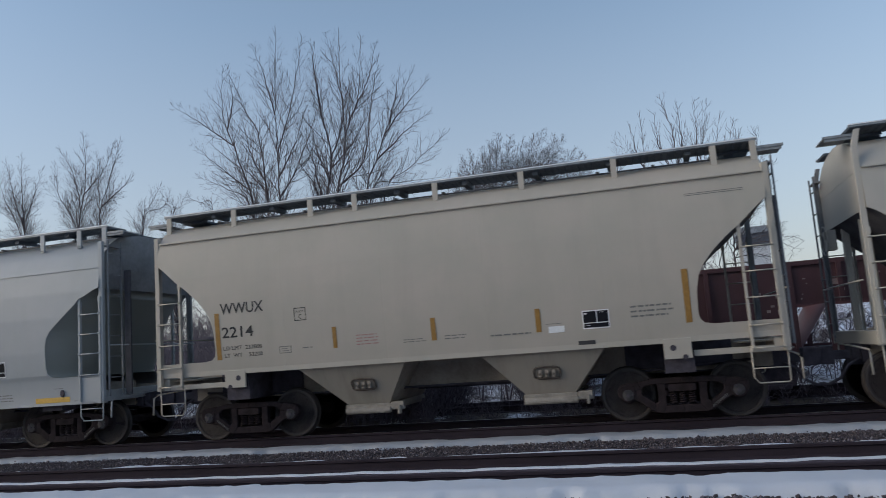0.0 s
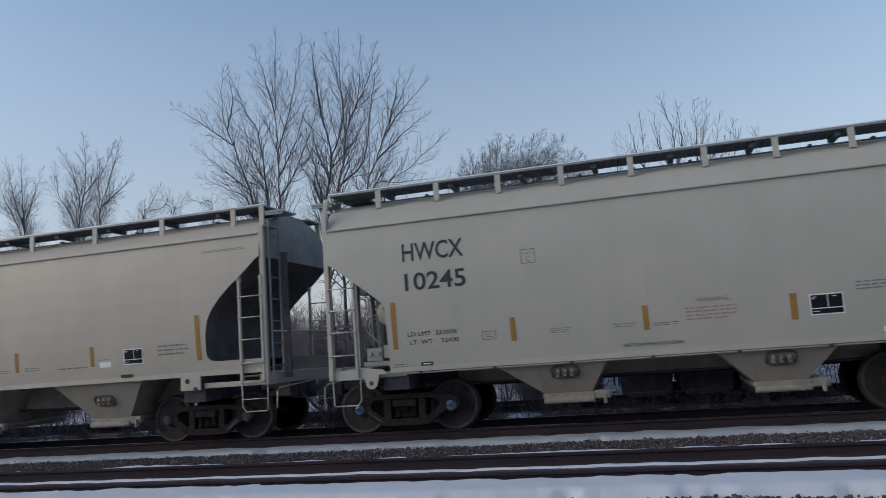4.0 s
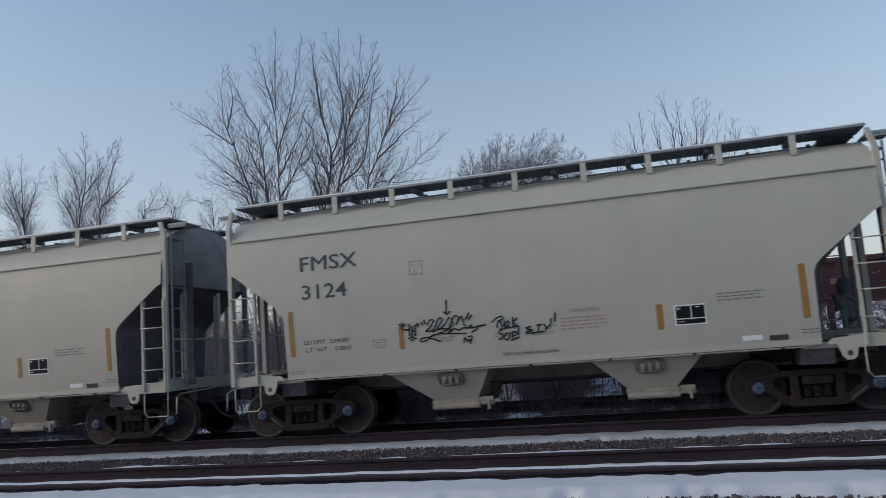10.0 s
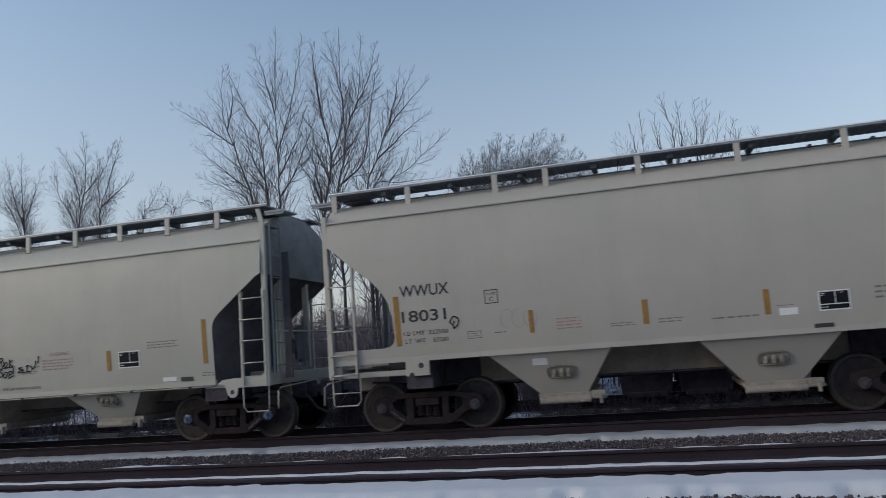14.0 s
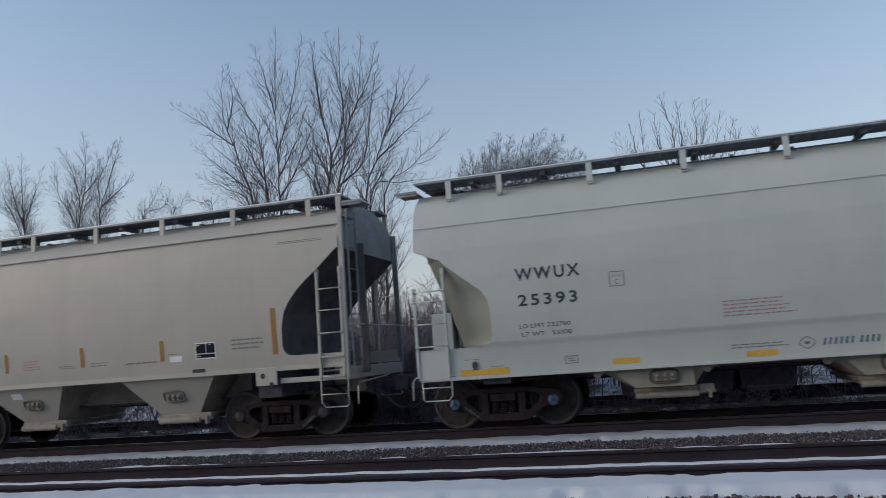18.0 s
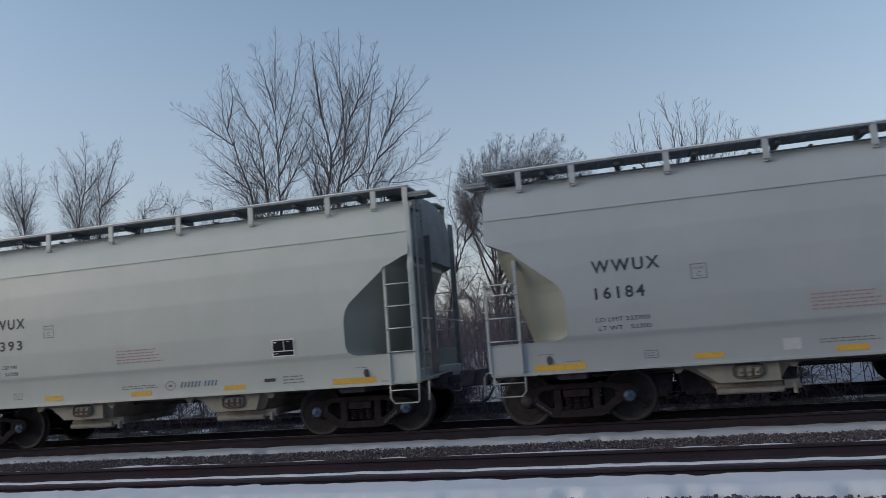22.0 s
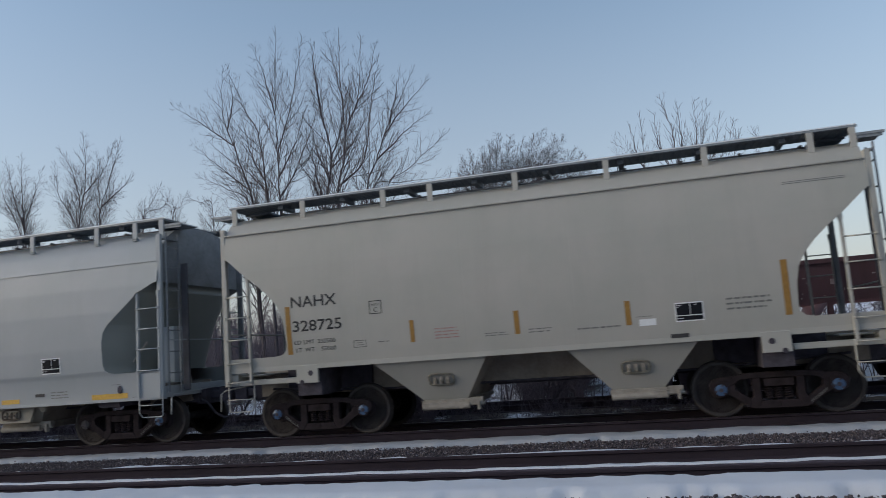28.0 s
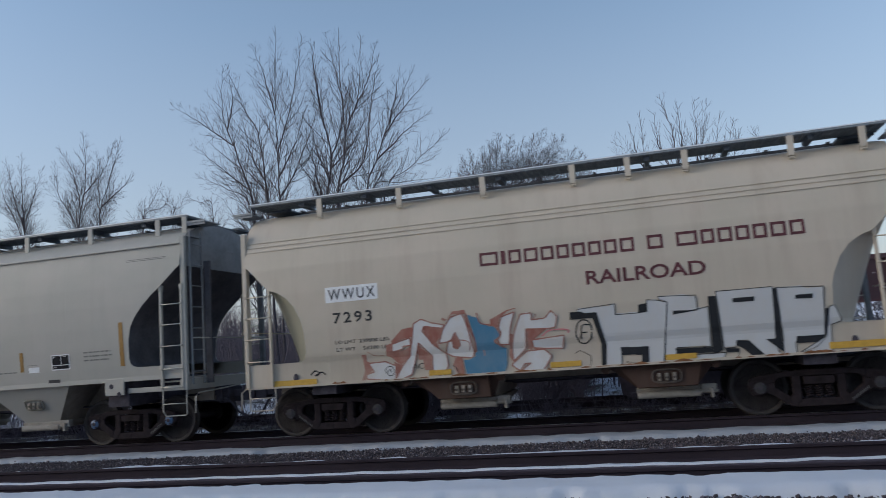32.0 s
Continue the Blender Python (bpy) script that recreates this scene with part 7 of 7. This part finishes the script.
thicket_tree((1.1, 9.2), 0.075, [((1.02, 3.30), (1.12, 4.80), (1.11, 6.35), (1.11, 7.40), (0.89, 8.41)),
              ((1.31, 3.27), (1.5, 5.03), (1.76, 6.27), (2.11, 8.07)),
              ((1.07, 4.32), (0.68, 4.99), (0.24, 6.33), (0.19, 7.84)),
              ((1.11, 6.17), (0.72, 6.96), (0.64, 8.06)),
              ((1.14, 6.41), (1.33, 7.24), (1.32, 8.22)),
              ((1.68, 5.85), (2.21, 6.71), (2.41, 7.53)),
              ((1.73, 6.15), (1.75, 7.19), (1.8, 8.05)),
              ((1.08, 4.11), (0.42, 4.46), (-0.27, 4.89)),
              ((1.04, 3.50), (0.57, 3.96), (-0.16, 4.32)),
              ((0.22, 6.39), (-0.02, 6.98), (-0.11, 7.63)),
              ((1.09, 5.07), (0.48, 5.50), (-0.21, 5.64)),
              ((1.57, 5.38), (1.99, 6.06), (2.13, 6.84)),
              ((1.09, 4.80), (1.5, 5.27), (1.98, 5.46))],
             "bare tree with straight upright shoots behind a parked car", seed=61, length=1.2, spacing=0.16, up=0.12, crook=0.022, thin=0.0036, open_=0.6, twigs=2, sparse=1.7)
thicket_tree((1.33, 9.2), 0.06, [((1.40, 3.26), (1.60, 3.89), (1.84, 4.54), (1.97, 4.91)),
              ((1.93, 4.81), (2.28, 5.09), (2.61, 5.57), (2.95, 6.04), (3.26, 6.39)),
              ((1.97, 5.01), (2.11, 5.72), (2.30, 6.39), (2.55, 6.70), (2.72, 7.23)),
              ((1.96, 4.94), (1.99, 5.64), (2.01, 6.34)),
              ((1.97, 4.87), (2.25, 5.52), (2.53, 6.09), (2.74, 6.67)),
              ((1.82, 4.51), (2.07, 4.65), (2.40, 4.73), (2.64, 4.72)),
              ((1.63, 4.02), (1.86, 4.46), (2.11, 4.72))],
             "slim bare sapling with limbs spread to one side", seed=67, length=0.75, spacing=0.13, up=0.07, crook=0.035, thin=0.0036, open_=0.9, twigs=2, sparse=1.6)
thicket_tree((2.40, 9.4), 0.06, [((2.44, 3.34), (2.48, 4.07), (2.59, 4.57), (2.84, 5.23), (3.22, 5.87), (3.47, 6.27)),
              ((2.57, 4.56), (2.79, 5.32), (2.86, 6.18), (2.87, 6.70), (3.01, 7.35)),
              ((2.00, 3.39), (2.30, 3.97), (2.53, 4.35), (2.82, 4.63)),
              ((2.54, 3.72), (2.82, 4.37), (3.03, 4.86), (3.24, 5.35), (3.52, 5.78)),
              ((2.86, 4.42), (3.24, 4.99), (3.59, 5.30)),
              ((2.72, 4.33), (3.04, 5.15), (3.29, 5.77), (3.46, 6.58), (3.42, 7.15)),
              ((2.70, 4.95), (2.61, 5.60), (2.60, 6.30), (2.63, 6.88)),
              ((2.52, 3.71), (3.11, 3.90), (3.60, 3.81), (3.96, 3.55)),
              ((2.51, 3.61), (3.15, 3.62), (3.89, 3.36)),
              ((2.52, 3.98), (3.07, 4.23), (3.75, 4.32)),
              ((2.50, 3.81), (2.97, 4.03), (3.52, 4.07), (3.89, 3.93))],
             "bare sapling with fanned limbs above a snowy bank", seed=69, length=0.75, spacing=0.13, up=0.06, crook=0.035, thin=0.0036, open_=0.9, twigs=2, sparse=1.6)
thicket_tree((-0.2, 9.4), 0.04, [((-0.7, 6.05), (-0.47, 6.96), (-0.48, 7.51)),
              ((-0.6, 6.33), (-0.63, 7.06), (-0.64, 7.5)),
              ((-0.62, 6.18), (-0.38, 6.8), (-0.31, 7.16))],
             "thin bare sapling behind a parked car", seed=68, length=0.5, spacing=0.2, up=0.08, crook=0.03, thin=0.0034, open_=0.85, twigs=1)
thicket_tree((-33.6, 20.0), 0.11, [((-33.8, 9.3), (-33.88, 11.73), (-33.81, 14.06)),
              ((-33.8, 9.96), (-34.61, 12.26), (-35.02, 13.89)),
              ((-33.72, 10.39), (-33.14, 12.08), (-32.88, 13.15)),
              ((-33.93, 9.1), (-35.28, 11.9), (-36.11, 14.27))],
             "slender bare tree in a row beyond the tracks", seed=80, length=2.2, spacing=0.15, thin=0.0056, up=0.05, open_=0.95, sparse=1.5)
thicket_tree((-30.1, 20.0), 0.11, [((-30.12, 9.54), (-29.65, 12.28), (-29.8, 14.81)),
              ((-30.01, 10.38), (-30.54, 12.61), (-31.56, 14.3)),
              ((-29.74, 11.42), (-28.77, 12.81), (-28.49, 14.18)),
              ((-30.19, 9.33), (-31.58, 11.66), (-31.96, 13.47))],
             "slender bare tree in a row beyond the tracks", seed=81, length=2.2, spacing=0.15, thin=0.0056, up=0.05, open_=0.95, sparse=1.5)
thicket_tree((-28.6, 20.0), 0.11, [((-28.76, 9.7), (-28.03, 11.85), (-27.13, 13.98)),
              ((-28.43, 10.62), (-27.06, 11.51), (-26.32, 11.84)),
              ((-28.69, 9.69), (-28.9, 11.96), (-29.13, 13.73))],
             "slender bare tree in a row beyond the tracks", seed=82, length=2.2, spacing=0.15, thin=0.0056, up=0.05, open_=0.95, sparse=1.5)
thicket_tree((-25.9, 20.0), 0.11, [((-26.02, 9.38), (-25.39, 10.45), (-24.9, 11.23)),
              ((-25.94, 9.48), (-24.81, 10.17), (-24.48, 10.86))],
             "slender bare tree in a row beyond the tracks", seed=83, length=2.2, spacing=0.15, thin=0.0056, up=0.05, open_=0.95, sparse=1.5)
thicket_tree((-23.8, 20.0), 0.11, [((-24.12, 9.47), (-23.76, 10.04), (-23.46, 10.67)),
              ((-24.0, 9.56), (-24.21, 10.31), (-24.33, 10.53))],
             "slender bare tree in a row beyond the tracks", seed=84, length=2.2, spacing=0.15, thin=0.0056, up=0.05, open_=0.95, sparse=1.5)
thicket_tree((-21.9, 20.0), 0.11, [((-21.7, 9.69), (-22.37, 10.08), (-22.86, 10.35))],
             "slender bare tree in a row beyond the tracks", seed=85, length=2.2, spacing=0.15, thin=0.0056, up=0.05, open_=0.95, sparse=1.5)
thicket_tree((-37.2, 20.0), 0.11, [((-37.17, 9.45), (-36.92, 12.11), (-36.67, 14.58)),
              ((-37.17, 9.9), (-38.04, 12.48), (-38.35, 14.58))],
             "slender bare tree in a row beyond the tracks", seed=86, length=2.2, spacing=0.15, thin=0.0056, up=0.05, open_=0.95, sparse=1.5)


# ---- brush and far woods ----
def brush(name, x0, x1, y0, y1, count, h0, h1, label, seed, twigs=9, thick=0.012, fine=0.004, spread=1.0):
    rnd = random.Random(seed)
    b = Build()
    for _ in range(count):
        x, y = rnd.uniform(x0, x1), rnd.uniform(y0, y1)
        h = rnd.uniform(h0, h1) * (1.35 if rnd.random() < 0.12 else 1)
        foot = Vector((x, y, ground_z(x, y) - 0.08))
        d = Vector((rnd.gauss(0, 0.16), rnd.gauss(0, 0.16), 1)).normalized()
        pts = [foot]
        for i in range(4):
            d = (d + Vector((rnd.gauss(0, 0.1), rnd.gauss(0, 0.1), 0.05))).normalized()
            pts.append(pts[-1] + d * h / 4)
        r = thick * rnd.uniform(0.6, 1.5) * (h / 3) ** 0.5
        b.tube(pts, [r, r * 0.8, r * 0.6, r * 0.4, 0.003], 3, cap=False)
        for _ in range(twigs):
            u = rnd.uniform(0.15, 0.98)
            k = min(3, int(u * 4))
            q = pts[k].lerp(pts[k + 1], u * 4 - k)
            w = rnd.uniform(0, 6.28)
            dd = Vector((math.cos(w), math.sin(w), rnd.uniform(0.2, 1.4))).normalized()
            l = h * rnd.uniform(0.14, 0.42) * (1.2 - 0.6 * u) * spread
            mid = q + dd * l * 0.5
            b.tube([q, mid, mid + (dd + Vector((rnd.gauss(0, 0.25), rnd.gauss(0, 0.25), 0.25))).normalized() * l * 0.5], [min(r * 0.5, fine * 1.6), min(r * 0.35, fine), fine * 0.6], 3, cap=False)
            if rnd.random() < 0.6:
                e = Vector((rnd.gauss(0, 1), rnd.gauss(0, 1), rnd.uniform(0, 1))).normalized()
                b.tube([mid, mid + e * l * 0.4], [min(r * 0.3, fine), fine * 0.6], 3, cap=False)
    return thing(name, b, BRUSH, label, "brush", kind="stuff")


brush("brush", -26, -1.6, 2.9, 8.0, 250, 0.6, 1.7, "low tangle of bare brown shrubs beside the train's track", 13, twigs=20, fine=0.006, spread=1.5)
brush("brush", -22, 4.0, 3.0, 3.9, 300, 0.25, 0.62, "low dead weeds and bramble between the tracks", 14, twigs=22, thick=0.014, fine=0.008, spread=2.2)
brush("brush", -24, 2.5, 7.9, 12, 520, 0.7, 2.0, "tangle of bare brown shrubs beyond the back track", 3, twigs=16, fine=0.006, spread=1.3)
brush("brush", 3.0, 12, 7.6, 11.5, 150, 1.0, 2.5, "bare bushes on the snowy bank", 16, twigs=24, thick=0.02, fine=0.007, spread=1.5)
brush("brush", -8.4, -5.6, 3.6, 7.4, 330, 1.2, 2.2, "dense dark thicket beside the back track", 21, twigs=20, thick=0.03, fine=0.010)
brush("brush", -4.2, -2.3, 8.4, 11, 260, 1.3, 2.1, "dense dark thicket beside the back track", 22, twigs=24, thick=0.03, fine=0.010)
brush("saplings", -27, 2.2, 8.2, 13, 170, 1.4, 3.0, "dark straight sapling stems beyond the back track", 15, twigs=9, thick=0.04, fine=0.005)
brush("brush", -38, 2.5, 13, 24, 800, 1.2, 3.6, "thicket of bare saplings behind the tracks", 4, twigs=16, thick=0.024, fine=0.006)
# added out of view behind the camera to hold back low sky light
brush("far_woods", -90, 70, -60, -38, 900, 7.0, 12.0, "unseen belt of bare woods behind the camera, added to block low sky", 6, twigs=14, thick=0.16, fine=0.03)
brush("far_woods", -75, 3, 28, 46, 2600, 1.5, 4.6, "distant belt of bare winter woods", 5, twigs=12, thick=0.04, fine=0.012)


# ---- what moves ----
def motions():
    times = [0.5 * i for i in range(65)]
    fine = [0.2 * i for i in range(161)]
    for car in cars:
        c = car["centre"]
        walk(car, [(t, pose(c + run(t), 0, 0)) for t in times])
        for w in car.children:
            if "axle_x" in w:
                x = w["axle_x"]
                walk(w, [(t, pose(x, 0, WHEEL_R, 0, math.degrees(run(t) / WHEEL_R), 0)) for t in fine])


motions()
